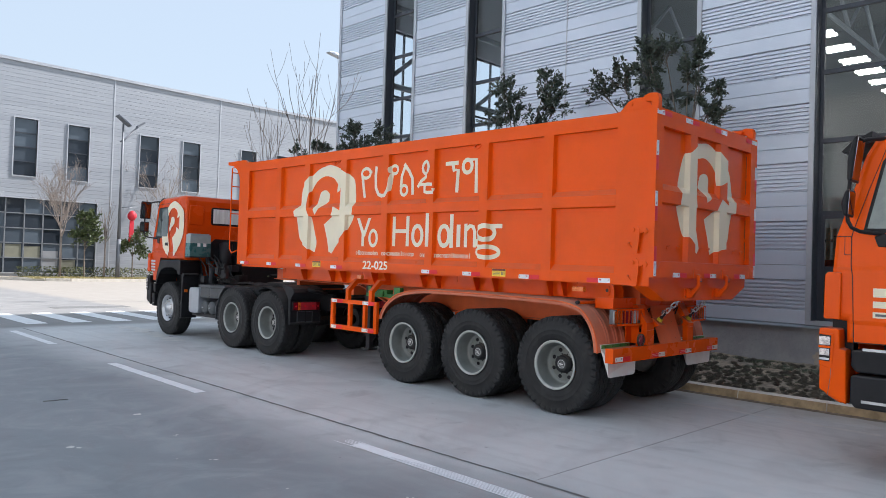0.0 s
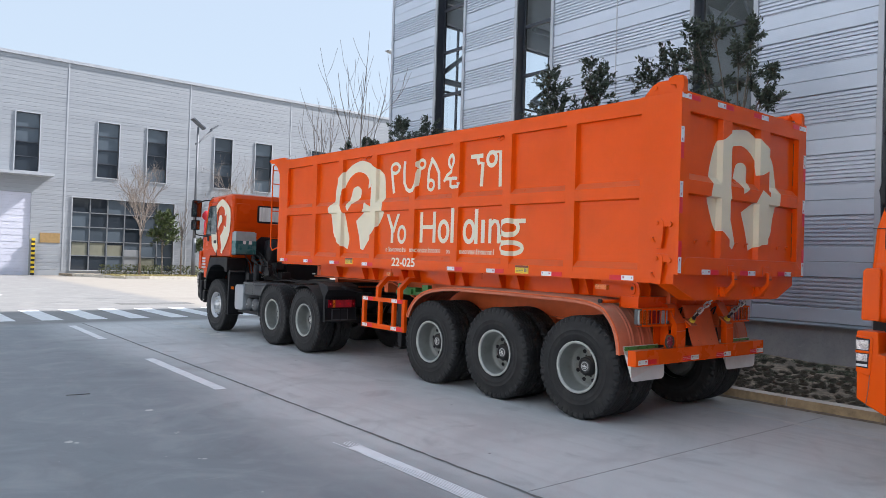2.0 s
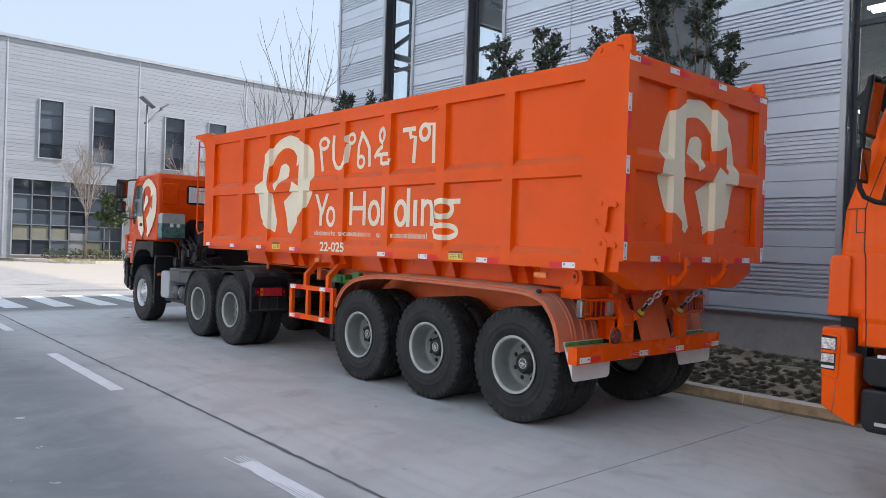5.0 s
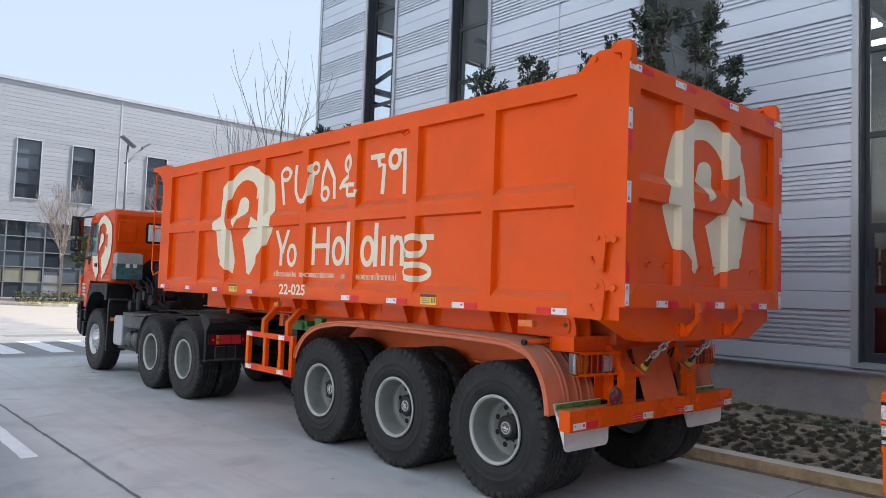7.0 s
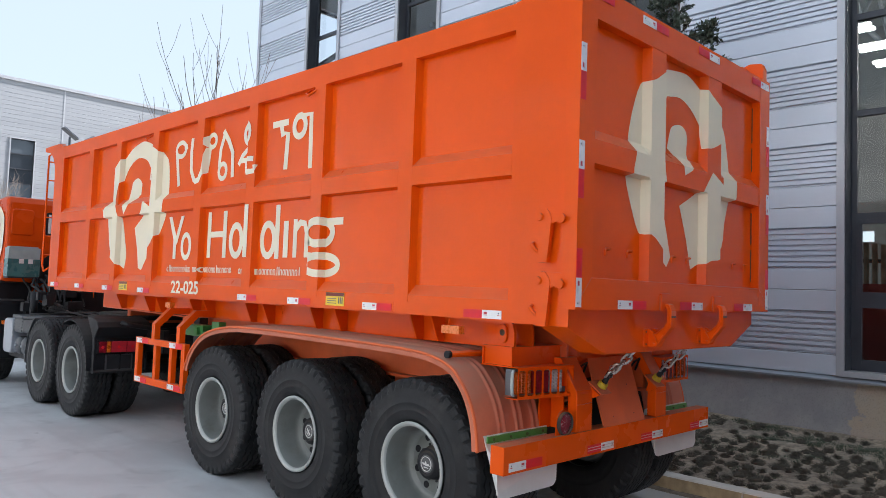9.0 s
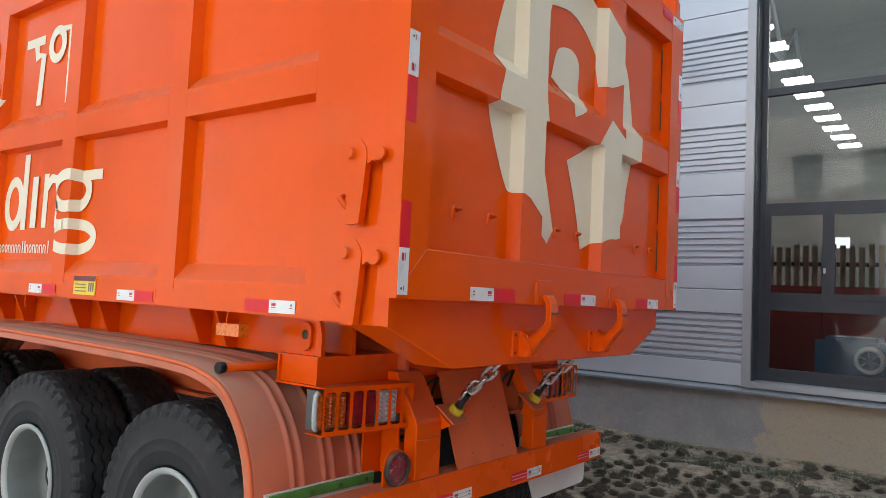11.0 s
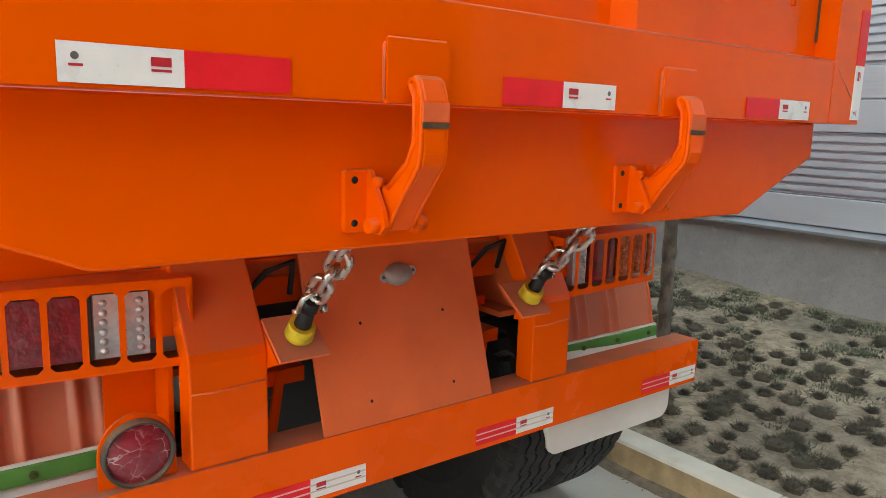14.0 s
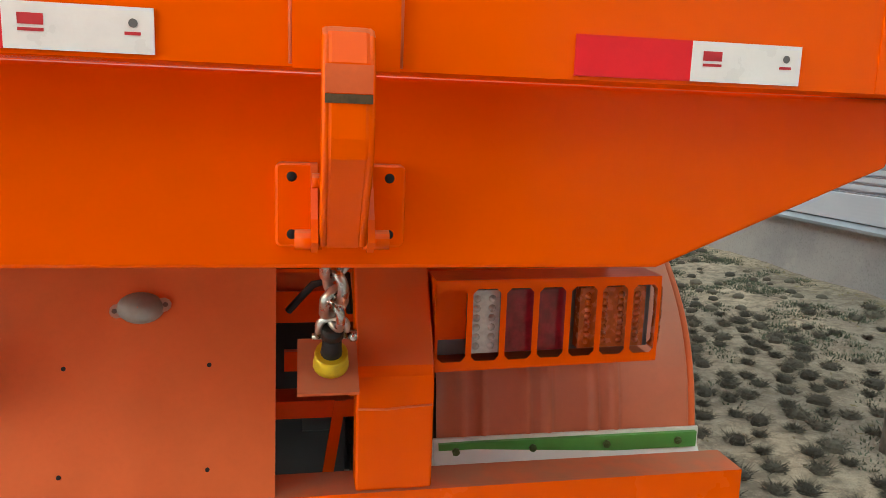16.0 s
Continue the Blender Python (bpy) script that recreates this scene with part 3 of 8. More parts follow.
    part("pin", lean(bm), M["orange"], hinge)
    bm = B()
    prism(bm, [(0.19, 3.53), (0.12, 3.555), (0.03, 3.545), (0.012, 3.50), (0.012, 3.36), (0.085, 3.36), (0.10, 3.46), (0.17, 3.47)], "x", *sorted((X - s * 0.045, X + s * 0.03)))
    part("hinge_arm", lean(bevelled(bm, 0.008)), M["orange"], hinge)
    # latch levers of the tailgate
    made = set(bpy.data.objects)
    for z in (2.092, 1.742):
        bm = B()
        prism(bm, [(0.355, z + 0.024), (0.35, z + 0.048), (0.335, z + 0.068), (0.312, z + 0.074), (0.271, z + 0.069), (0.245, z + 0.038), (0.239, z + 0.009), (0.249, z - 0.104),
                   (0.263, z - 0.226), (0.324, z - 0.229), (0.327, z - 0.064), (0.345, z - 0.02)], "x", *sorted((X - s * 0.048, X - s * 0.020)))
        latch = part("latch_lever", bm, M["orange"], wall)
        bm = B()
        prism(bm, [(0.271, z + 0.072), (0.11, z + 0.062), (0.105, z + 0.043), (0.135, z + 0.028), (0.15, z + 0.013), (0.165, z - 0.007), (0.16, z - 0.016), (0.19, z - 0.007), (0.235, z - 0.02), (0.245, z + 0.018)],
              "x", *sorted((X - s * 0.044, X - s * 0.022)))
        part("latch_claw", bm, M["orange"], latch)
        bm = B()
        tube(bm, [(X - s * 0.066, 0.313, z + 0.022), (X, 0.313, z + 0.022)], 0.022, 14)
        part("latch_pin", bm, M["orange"], latch)
        bm = B()
        tube(bm, [(X - s * 0.072, 0.105, z + 0.005), (X, 0.105, z + 0.005)], 0.016, 12)
        part("catch_pin", bm, M["orange"], latch)
        bm = B()
        tube(bm, [(X - s * 0.086, 0.105, z + 0.005), (X - s * 0.070, 0.105, z + 0.005)], 0.025, 12)
        part("pin_head", bm, M["orange"], latch)
        bm = B()
        tube(bm, [(X, 0.388, z - 0.118), (X - s * 0.022, 0.386, z - 0.128), (X - s * 0.024, 0.36, z - 0.155), (X - s * 0.02, 0.325, z - 0.175)], 0.010, 6)
        part("lever_stop", bm, M["orange"], latch)
    for ob in set(bpy.data.objects) - made:
        for v in ob.data.vertices:
            v.co.y -= rise(v.co.y, 0.15, 0.24, 0.0, 0.045)
    if s == 1:
        left_wall = wall

# front wall, floor, hull bottom
bm = B()
box(bm, XL + 0.06, XR - 0.06, 8.50, 8.58, 1.52, 3.42)
prism(bm, [(8.55, 3.40), (8.55, 3.455), (9.03, 3.455), (9.03, 3.40)], "x", XL + 0.06, XR - 0.06)
part("front_wall", lean(bm), M["orange"], trailer)
boxed("floor_plate", (XL + 0.06, XR - 0.06, 0.12, 8.50, 1.525, 1.56), M["orange"], trailer)
bm = B()
prism(bm, [(XL + 0.005, 1.615), (XL + 0.005, 1.517), (XC - 0.82, 1.356), (XC + 0.85, 1.356), (XR - 0.005, 1.512), (XR - 0.005, 1.615)], "y", 0.098, 0.134)
rear_beam = part("rear_sill", bevelled(bm, 0.006), M["orange"], trailer, "orange trapezoid sill below the tailgate")
bm = B()
prism(bm, [(XL + 0.005, 1.517), (XC - 0.82, 1.356), (XC + 0.85, 1.356), (XR - 0.005, 1.512)], "y", 0.135, 0.30)
part("hull_bottom", bm, M["orange"], trailer)

# tailgate
TX0, TX1 = -1.249, 1.30
TAIL_RIBS = [(-0.495, -0.325), (0.26, 0.465)]
TB = ([c for a, b in TAIL_RIBS for c in (a - TAPER, a, b, b + TAPER)], [2.40, 2.412, 2.545, 2.615, 3.21, 3.222])


def tail_depth(x, z):
    r = 0.062
    for a, b in TAIL_RIBS:
        r = min(r, max(rise(x, a - TAPER, a, 0.062, 0.004), rise(x, b, b + TAPER, 0.004, 0.062)))
    r = min(r, max(rise(z, 2.40, 2.412, 0.062, 0.004), rise(z, 2.545, 2.615, 0.004, 0.062)))
    return r


bm = B()
box(bm, TX0 + 0.02, TX1 - 0.02, 0.062, 0.085, 1.63, 3.39)
gate = part("tailgate", bm, M["orange"], trailer, "orange ribbed steel tailgate with a cream emblem")
for a, b in TAIL_RIBS:
    bm = B()
    prism(bm, [(a, 0.004), (b, 0.004), (b + TAPER, 0.062), (a - TAPER, 0.062)], "z", 1.786, 3.211)
    part("rib", bm, M["orange"], gate)
xs = [TX0 + 0.149, *[c for r in TAIL_RIBS for c in r], TX1 - 0.178]
for a, b in zip(xs[::2], xs[1::2]):
    bm = B()
    prism(bm, [(0.062, 2.40), (0.004, 2.412), (0.004, 2.545), (0.062, 2.615)], "x", a + 0.001, b - 0.001)
    part("middle_rail", bm, M["orange"], gate)
for x0, x1 in ((TX0, TX0 + 0.149), (TX1 - 0.178, TX1)):
    bm = B()
    box(bm, x0, x1, 0.0, 0.088, 1.615, 3.40)
    part("frame_post", bevelled(bm, 0.008), M["orange"], gate)
bm = B()
box(bm, TX0 + 0.149, TX1 - 0.178, 0.002, 0.088, 1.615, 1.785)
part("bottom_frame", bevelled(bm, 0.006), M["orange"], gate)
bm = B()
box(bm, TX0 + 0.149, TX1 - 0.178, 0.002, 0.088, 3.212, 3.398)
part("top_frame", bm, M["orange"], gate)
# welded mitre beads of the frame
for pts in ([(TX0 + 0.147, 0.001, 1.787), (TX0 + 0.056, 0.0, 1.692)], [(TX0 + 0.149, 0.004, 1.786), (TX1 - 0.178, 0.004, 1.786)],
            [(TX1 - 0.176, 0.001, 1.787), (TX1 - 0.06, 0.0, 1.692)]):
    bm = B()
    tube(bm, pts, 0.003, 5)
    part("weld_bead", bm, M["weld"], gate)
for x in (TX0 + 0.012, TX1 - 0.012):
    bm = B()
    tube(bm, [(x + (0.05 if x < 0 else -0.05), 0.096, 1.62), (x + (0.05 if x < 0 else -0.05), 0.096, 3.36)], 0.009, 6)
    part("rubber_seal", bm, M["orange_dusty"], gate)
# lashing pegs in the lower panels
for x in (-0.93, -0.70, -0.17, 0.03, 0.72, 0.92):
    bm = B()
    tube(bm, [(x + 0.066, 0.062, 1.953), (x + 0.062, 0.036, 1.957), (x + 0.054, 0.030, 1.958), (x + 0.008, 0.030, 1.958), (x, 0.030, 1.950), (x, 0.030, 1.915)], 0.0065, 7)
    part("tarp_peg", bm, M["orange"], gate)


SIDE_MARK = [(.61, 0), (.82, .08), (.93, .15), (.98, .21), (1, .39), (.985, .52), (.96, .63), (.84, .79), (.74, .88), (.64, 1), (.59, .98), (.56, .84), (.50, .67), (.65, .565), (.675, .47), (.79, .52), (.80, .275),
             (.70, .315), (.71, .22), (.64, .15), (.50, .12), (.36, .18), (.26, .32), (.23, .49), (.295, .60), (.36, .79), (.385, .88), (.36, .99), (.30, .97), (.19, .91), (.09, .84), (.05, .70), (.02, .58), (0, .51),
             (.09, .44), (.10, .33), (.13, .22), (.24, .13), (.38, .04), (.5, .005)]
TAIL_MARK = [(.395, .012), (.52, 0), (.62, .03), (.70, .07), (.83, .13), (.92, .22), (.955, .33), (.985, .46), (.985, .58), (.94, .72), (.91, .86), (.81, .935), (.71, .95), (.58, 1.0), (.534, .848), (.466, .685), (.604, .613),
             (.65, .565), (.72, .48), (.835, .53), (.835, .298), (.72, .35), (.655, .363), (.65, .238), (.57, .175), (.46, .137), (.335, .156), (.29, .294), (.255, .435), (.272, .588), (.342, .80), (.39, .95), (.355, 1.0),
             (.18, .87), (.11, .85), (.045, .727), (.0, .60), (.02, .50), (.015, .42), (.05, .28), (.105, .155), (.17, .12), (.30, .035)]
SIDE_DROP = [(.52, .28), (.57, .31), (.585, .34), (.575, .41), (.45, .485), (.38, .56), (.345, .50), (.40, .39), (.43, .31), (.47, .285)]
TAIL_DROP = [(.37, .32), (.40, .29), (.46, .275), (.51, .29), (.53, .33), (.525, .408), (.545, .45), (.514, .5), (.44, .538), (.412, .45), (.342, .415)]


def eased(pts, n=3, sharp=48):
    """Rounds the slight bends of a closed outline and keeps its sharp corners."""
    P = [Vector(p) for p in pts]
    out, m = [], len(P)
    corner = [abs((P[i] - P[i - 1]).angle_signed(P[(i + 1) % m] - P[i], 0)) > radians(sharp) for i in range(m)]
    for i in range(m):
        a, b = P[i], P[(i + 1) % m]
        ta = (b - a) if corner[i] else (b - P[i - 1]) / 2
        tb = (b - a) if corner[(i + 1) % m] else (P[(i + 2) % m] - a) / 2
        for k in range(n):
            t = k / n
            h = (2 * t ** 3 - 3 * t ** 2 + 1, t ** 3 - 2 * t ** 2 + t, 3 * t ** 2 - 2 * t ** 3, t ** 3 - t ** 2)
            out.append(tuple(a * h[0] + ta * h[1] + b * h[2] + tb * h[3]))
    return out


def emblem(shapes, place_u, place_z):
    """Two plain painted shapes: the open ring and the drop inside it."""
    return [[[(place_u(u), place_z(v)) for u, v in eased(shape)]] for shape in shapes]


eu = lambda u: 6.76 + (5.13 - 6.76) * u
ez = lambda v: 3.185 - 1.42 * v
for shape in emblem((SIDE_MARK, SIDE_DROP), eu, ez):
    paint_on("emblem_shape", shape, SIDE_BREAKS, on_left(0.003), M["cream"], left_wall, "cream painted emblem shape")
on_tail = lambda lift: (lambda x, z: Vector((x, tail_depth(x, z) - lift, z)))
for shape in emblem((TAIL_MARK, TAIL_DROP), lambda u: -0.689 + 1.428 * u, lambda v: 3.181 - 1.293 * v):
    paint_on("emblem_shape", shape, TB, on_tail(0.003), M["cream"], gate, "cream painted emblem shape")
# open slits between the weld runs of ribs and posts
for x, zz in ((TX1 - 0.183, ((1.84, 2.08), (2.12, 2.36), (2.68, 2.86), (2.90, 3.17))),):
    for z0, z1 in zz:
        boxed("weld_gap", (x - 0.003, x + 0.003, 0.056, 0.061, z0, z1), M["scar"], gate)

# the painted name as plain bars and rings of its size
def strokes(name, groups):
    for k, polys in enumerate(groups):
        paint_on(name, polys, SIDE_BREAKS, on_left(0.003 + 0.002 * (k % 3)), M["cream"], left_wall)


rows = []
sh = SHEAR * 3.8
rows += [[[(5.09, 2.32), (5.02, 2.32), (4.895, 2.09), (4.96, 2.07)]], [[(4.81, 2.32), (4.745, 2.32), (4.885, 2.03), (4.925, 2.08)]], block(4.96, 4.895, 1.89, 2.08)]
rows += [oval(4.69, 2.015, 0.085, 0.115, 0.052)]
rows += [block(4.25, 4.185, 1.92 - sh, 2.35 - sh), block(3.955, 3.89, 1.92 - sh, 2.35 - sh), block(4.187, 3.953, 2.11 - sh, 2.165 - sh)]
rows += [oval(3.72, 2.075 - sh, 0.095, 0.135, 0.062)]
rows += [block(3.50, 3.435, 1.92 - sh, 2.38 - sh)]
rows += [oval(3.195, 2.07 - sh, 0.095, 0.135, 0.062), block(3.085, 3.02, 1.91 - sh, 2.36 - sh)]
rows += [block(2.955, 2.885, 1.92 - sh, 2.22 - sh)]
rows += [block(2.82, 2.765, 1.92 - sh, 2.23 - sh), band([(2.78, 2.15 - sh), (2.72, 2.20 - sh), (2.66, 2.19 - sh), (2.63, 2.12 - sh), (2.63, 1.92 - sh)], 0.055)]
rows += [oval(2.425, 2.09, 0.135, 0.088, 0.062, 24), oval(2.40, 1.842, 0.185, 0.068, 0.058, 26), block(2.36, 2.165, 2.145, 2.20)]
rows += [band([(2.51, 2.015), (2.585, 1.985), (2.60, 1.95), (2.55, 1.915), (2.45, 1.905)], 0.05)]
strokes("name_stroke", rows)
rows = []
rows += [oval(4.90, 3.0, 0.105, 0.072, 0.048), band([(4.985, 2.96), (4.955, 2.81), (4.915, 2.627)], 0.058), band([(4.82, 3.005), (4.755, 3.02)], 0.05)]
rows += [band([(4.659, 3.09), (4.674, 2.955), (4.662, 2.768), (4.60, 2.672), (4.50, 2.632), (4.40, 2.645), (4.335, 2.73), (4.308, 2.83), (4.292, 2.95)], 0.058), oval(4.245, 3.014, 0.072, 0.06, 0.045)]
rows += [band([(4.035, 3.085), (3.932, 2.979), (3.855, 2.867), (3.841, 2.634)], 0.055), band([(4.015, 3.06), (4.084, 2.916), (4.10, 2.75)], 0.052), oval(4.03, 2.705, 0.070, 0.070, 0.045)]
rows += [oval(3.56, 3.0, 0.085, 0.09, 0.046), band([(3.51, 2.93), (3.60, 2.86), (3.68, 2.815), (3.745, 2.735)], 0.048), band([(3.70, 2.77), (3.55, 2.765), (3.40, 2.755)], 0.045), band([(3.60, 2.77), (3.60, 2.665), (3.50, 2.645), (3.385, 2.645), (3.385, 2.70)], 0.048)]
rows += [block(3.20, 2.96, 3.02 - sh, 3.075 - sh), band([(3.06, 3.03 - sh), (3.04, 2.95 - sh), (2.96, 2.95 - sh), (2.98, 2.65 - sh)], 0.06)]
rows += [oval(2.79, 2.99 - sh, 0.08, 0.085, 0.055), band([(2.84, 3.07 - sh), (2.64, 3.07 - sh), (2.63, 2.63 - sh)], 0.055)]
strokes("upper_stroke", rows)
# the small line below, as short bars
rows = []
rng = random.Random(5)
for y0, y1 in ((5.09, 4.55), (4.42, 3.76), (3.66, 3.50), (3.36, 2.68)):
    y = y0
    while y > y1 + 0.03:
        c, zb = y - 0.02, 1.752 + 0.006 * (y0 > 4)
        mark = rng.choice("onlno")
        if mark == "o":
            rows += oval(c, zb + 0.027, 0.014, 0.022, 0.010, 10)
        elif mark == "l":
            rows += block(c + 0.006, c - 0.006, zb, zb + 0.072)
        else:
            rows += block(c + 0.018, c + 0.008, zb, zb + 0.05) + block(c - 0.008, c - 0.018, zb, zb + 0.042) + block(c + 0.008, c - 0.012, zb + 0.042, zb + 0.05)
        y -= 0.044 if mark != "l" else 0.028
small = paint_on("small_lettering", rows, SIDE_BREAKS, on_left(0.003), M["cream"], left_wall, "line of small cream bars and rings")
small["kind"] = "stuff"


def lettered(name, text, height, material, parent, m):
    cu = bpy.data.curves.new(name, "FONT")
    cu.body, cu.size, cu.offset = text, height / 0.70, 0.004
    ob = new("letters", cu)
    me = bpy.data.meshes.new_from_object(ob.evaluated_get(bpy.context.evaluated_depsgraph_get()))
    bpy.data.objects.remove(ob)
    me.transform(m)
    me.materials.clear()
    me.materials.append(material)
    return part(name, me, None, parent)


lettered("fleet_number", "22-025", 0.118, M["cream"], left_wall,
         Matrix.Translation((XL - 0.001, 4.855, 1.578)) @ Matrix(((0, 0, -1, 0), (-1.0, 0, 0, 0), (0, 1, 0, 0), (0, 0, 0, 1))) @ Matrix.Diagonal((1.22, 1, 1, 1)))

# reflective tape: a red and a white half, with small print


def tape(parent, o, along, up, length=0.155, height=0.05, red_first=True, stripes=False):
    """Two flat pieces of tape: o is the lower start corner, along and up are unit vectors."""
    o, along, up = Vector(o), Vector(along), Vector(up)
    out = along.cross(up)
    for k, red in enumerate((red_first, not red_first)):
        bm = B()
        p = o + along * length * k
        c = [p, p + along * length, p + along * length + up * height, p + up * height]
        lo, hi = [bm.verts.new(q) for q in c], [bm.verts.new(q + out * 0.0022) for q in c]
        bm.faces.new(hi)
        for i in range(4):
            bm.faces.new((lo[i], lo[(i + 1) % 4], hi[(i + 1) % 4], hi[i]))
        t = part("reflective_tape", bm, M["red_tape" if red else "white_tape"], parent)
        # flat lines that put the tape's view-dependent reflection into colour
        if stripes:
            for f in (0.30, 0.64):
                bm = B()
                q = p + out * 0.0027 + up * height * f
                bm.faces.new([bm.verts.new(v) for v in (q, q + along * length, q + along * length + up * 0.0042, q + up * 0.0042)])
                part("tape_ridge", bm, M["tape_pink" if red else "tape_grey"], t)
        if not red:
            q = p + out * 0.0030 + up * height * 0.52
            e = 0.10 if red_first else 0.72
            for a, w, b, hh in ((e, 0.17, 0.0, 0.24), (e, 0.17, -0.14, 0.07), (0.80 if red_first else 0.08, 0.11, -0.12, 0.07)):
                s0 = q + along * length * a + up * height * b
                bm = B()
                bm.faces.new([bm.verts.new(v) for v in (s0, s0 + along * length * w, s0 + along * length * w + up * height * hh, s0 + up * height * hh)])
                part("print_bar", bm, M["print_red"], t)
            bm = B()
            s0 = q + along * length * (0.86 if red_first else 0.13) + up * height * 0.14
            ring = [s0 + (along * math.cos(k2 * math.pi / 6) + up * math.sin(k2 * math.pi / 6)) * height * 0.10 for k2 in range(12)]
            bm.faces.new([bm.verts.new(v) for v in ring])
            part("small_print", bm, M["print_grey"], t)


back = (1, 0, 0)
for x, rf in ((-0.837, False), (-0.108, True), (0.694, True)):
    tape(gate, (x, 0, 1.620), back, (0, 0, 1), red_first=rf)
for x, rf in ((-1.245, False), (-0.62, False), (0.10, True), (0.97, True)):
    tape(gate, (x, 0, 3.325), back, (0, 0, 1), red_first=rf)
for z, rf in ((2.735, True), (2.205, True), (1.628, False)):
    tape(gate, (TX0 + 0.052, 0, z), (0, 0, 1), (-1, 0, 0), red_first=rf)
    tape(gate, (TX1 - 0.002, 0, z), (0, 0, 1), (-1, 0, 0), red_first=rf)
for y, rf, ln in ((0.865, True, 0.15), (1.84, False, 0.155), (2.78, False, 0.155), (3.56, False, 0.155), (5.66, False, 0.15), (6.65, False, 0.15), (7.55, False, 0.15), (8.46, False, 0.15)):
    z = 1.530 + SHEAR * y
    tape(left_wall, (XL, y, z), (0, -1, 0), (0, 0, 1), length=ln, red_first=rf)
for y in (2.27, 6.15):
    z = 1.552 + SHEAR * y
    plate = boxed("notice_plate", (XL - 0.003, XL + 0.001, y - 0.22, y, z - 0.012, z + 0.085), M["yellow_plate"], left_wall, label="yellow notice plate with a dark head bar")
    boxed("head_bar", (XL - 0.0045, XL - 0.001, y - 0.219, y - 0.001, z + 0.058, z + 0.084), M["red_machine"], plate)
    for q in range(3):
        boxed("print_bar", (XL - 0.0045, XL - 0.001, y - 0.13, y - 0.02, z + 0.004 + 0.017 * q, z + 0.009 + 0.017 * q), M["print_grey"], plate)
    for q in range(3):
        boxed("print_bar", (XL - 0.0045, XL - 0.001, y - 0.205 + 0.02 * q, y - 0.195 + 0.02 * q, z + 0.005, z + 0.05), M["print_grey"], plate)

# lever hooks at the sill
HY = 0.058                               # the hooks sit close below the gate
for hx in (-0.301, 0.414):
    bm = B()
    prism(bm, [(HY + a, b) for a, b in ((-0.020, 1.394), (-0.052, 1.440), (-0.112, 1.512), (-0.118, 1.535), (-0.118, 1.618), (-0.104, 1.652), (-0.090, 1.660), (-0.074, 1.656), (-0.072, 1.640), (-0.086, 1.622),
               (-0.088, 1.552), (-0.070, 1.520), (-0.012, 1.474), (0.020, 1.474), (0.030, 1.44), (0.014, 1.394))], "x", hx - 0.025, hx + 0.025)
    hook = part("lever_hook", bevelled(bm, 0.006), M["orange"], rear_beam, "thick bent orange hook, scraped near its tip")
    outline = [(HY + a, b) for a, b in ((-0.022, 1.400), (-0.050, 1.444), (-0.107, 1.514), (-0.112, 1.537), (-0.112, 1.616), (-0.100, 1.646), (-0.090, 1.653), (-0.079, 1.650), (-0.078, 1.642), (-0.092, 1.624), (-0.094, 1.550), (-0.074, 1.515), (-0.018, 1.470))]
    for sx in (-1, 1):
        bm = B()
        tube(bm, [(hx + sx * 0.0245, a, b) for a, b in outline], 0.0055, 6)
        part("rolled_edge", bm, M["orange"], hook)
    boxed("scrape_mark", (hx - 0.0265, hx + 0.0265, HY - 0.1195, HY - 0.117, 1.574, 1.584), M["scar"], hook)
    boxed("worn_tip", (hx - 0.0262, hx + 0.0262, HY - 0.1192, HY - 0.116, 1.585, 1.616), M["weld"], hook)
    for sx in (-1, 1):
        bm = B()
        prism(bm, [(hx + sx * 0.034, 1.387), (hx + sx * 0.080, 1.387), (hx + sx * 0.086, 1.393), (hx + sx * 0.086, 1.494), (hx + sx * 0.080, 1.500), (hx + sx * 0.034, 1.500)], "y", 0.086, 0.0985)
        br = part("hook_bracket", bevelled(bm, 0.006), M["orange"], hook)
        bm = B()
        prism(bm, [(0.092, 1.390), (0.040, 1.388), (0.024, 1.404), (0.034, 1.432), (0.076, 1.498), (0.092, 1.500)], "x", *sorted((hx + sx * 0.031, hx + sx * 0.040)))
        part("bracket_cheek", bm, M["orange"], br)
        for bz in (1.405, 1.481):
            bm = B()
            lathe(bm, [(0.0855, 0.0), (0.0855, 0.0066), (0.088, 0.0072)], 12, "y", (hx + sx * 0.064, 0, bz))
            part("bolt_hole", bm, M["black"], br)
        bm = B()
        tube(bm, [(hx + sx * 0.026, 0.050, 1.404), (hx + sx * 0.060, 0.050, 1.404)], 0.013, 12)
        part("lower_pin", bm, M["orange"], br)
        bm = B()
        tube(bm, [(hx + sx * 0.025, 0.062, 1.478), (hx + sx * 0.038, 0.062, 1.478)], 0.010, 10)
        part("hook_pin", bm, M["orange"], br)
    bm = B()
    box(bm, hx - 0.062, hx + 0.062, -0.010, 0.0, 1.613, 1.716)
    bevelled(bm, 0.004)
    pad = part("wear_plate", bm, M["orange"], gate)
    bm = B()
    tube(bm, [(hx - 0.063, -0.002, 1.618), (hx - 0.063, -0.002, 1.705), (hx - 0.055, -0.002, 1.716), (hx + 0.058, -0.002, 1.717), (hx + 0.063, -0.002, 1.70), (hx + 0.063, -0.002, 1.618)], 0.004, 5)
    part("weld_bead", bm, M["weld"], pad)

# gate and sill are skewed to fit the camera's view, kerb side further back
for top in (gate, rear_beam):
    for ob in [top, *top.children_recursive]:
        for v in ob.data.vertices:
            v.co.y += 0.0055 - 0.0095 * v.co.x

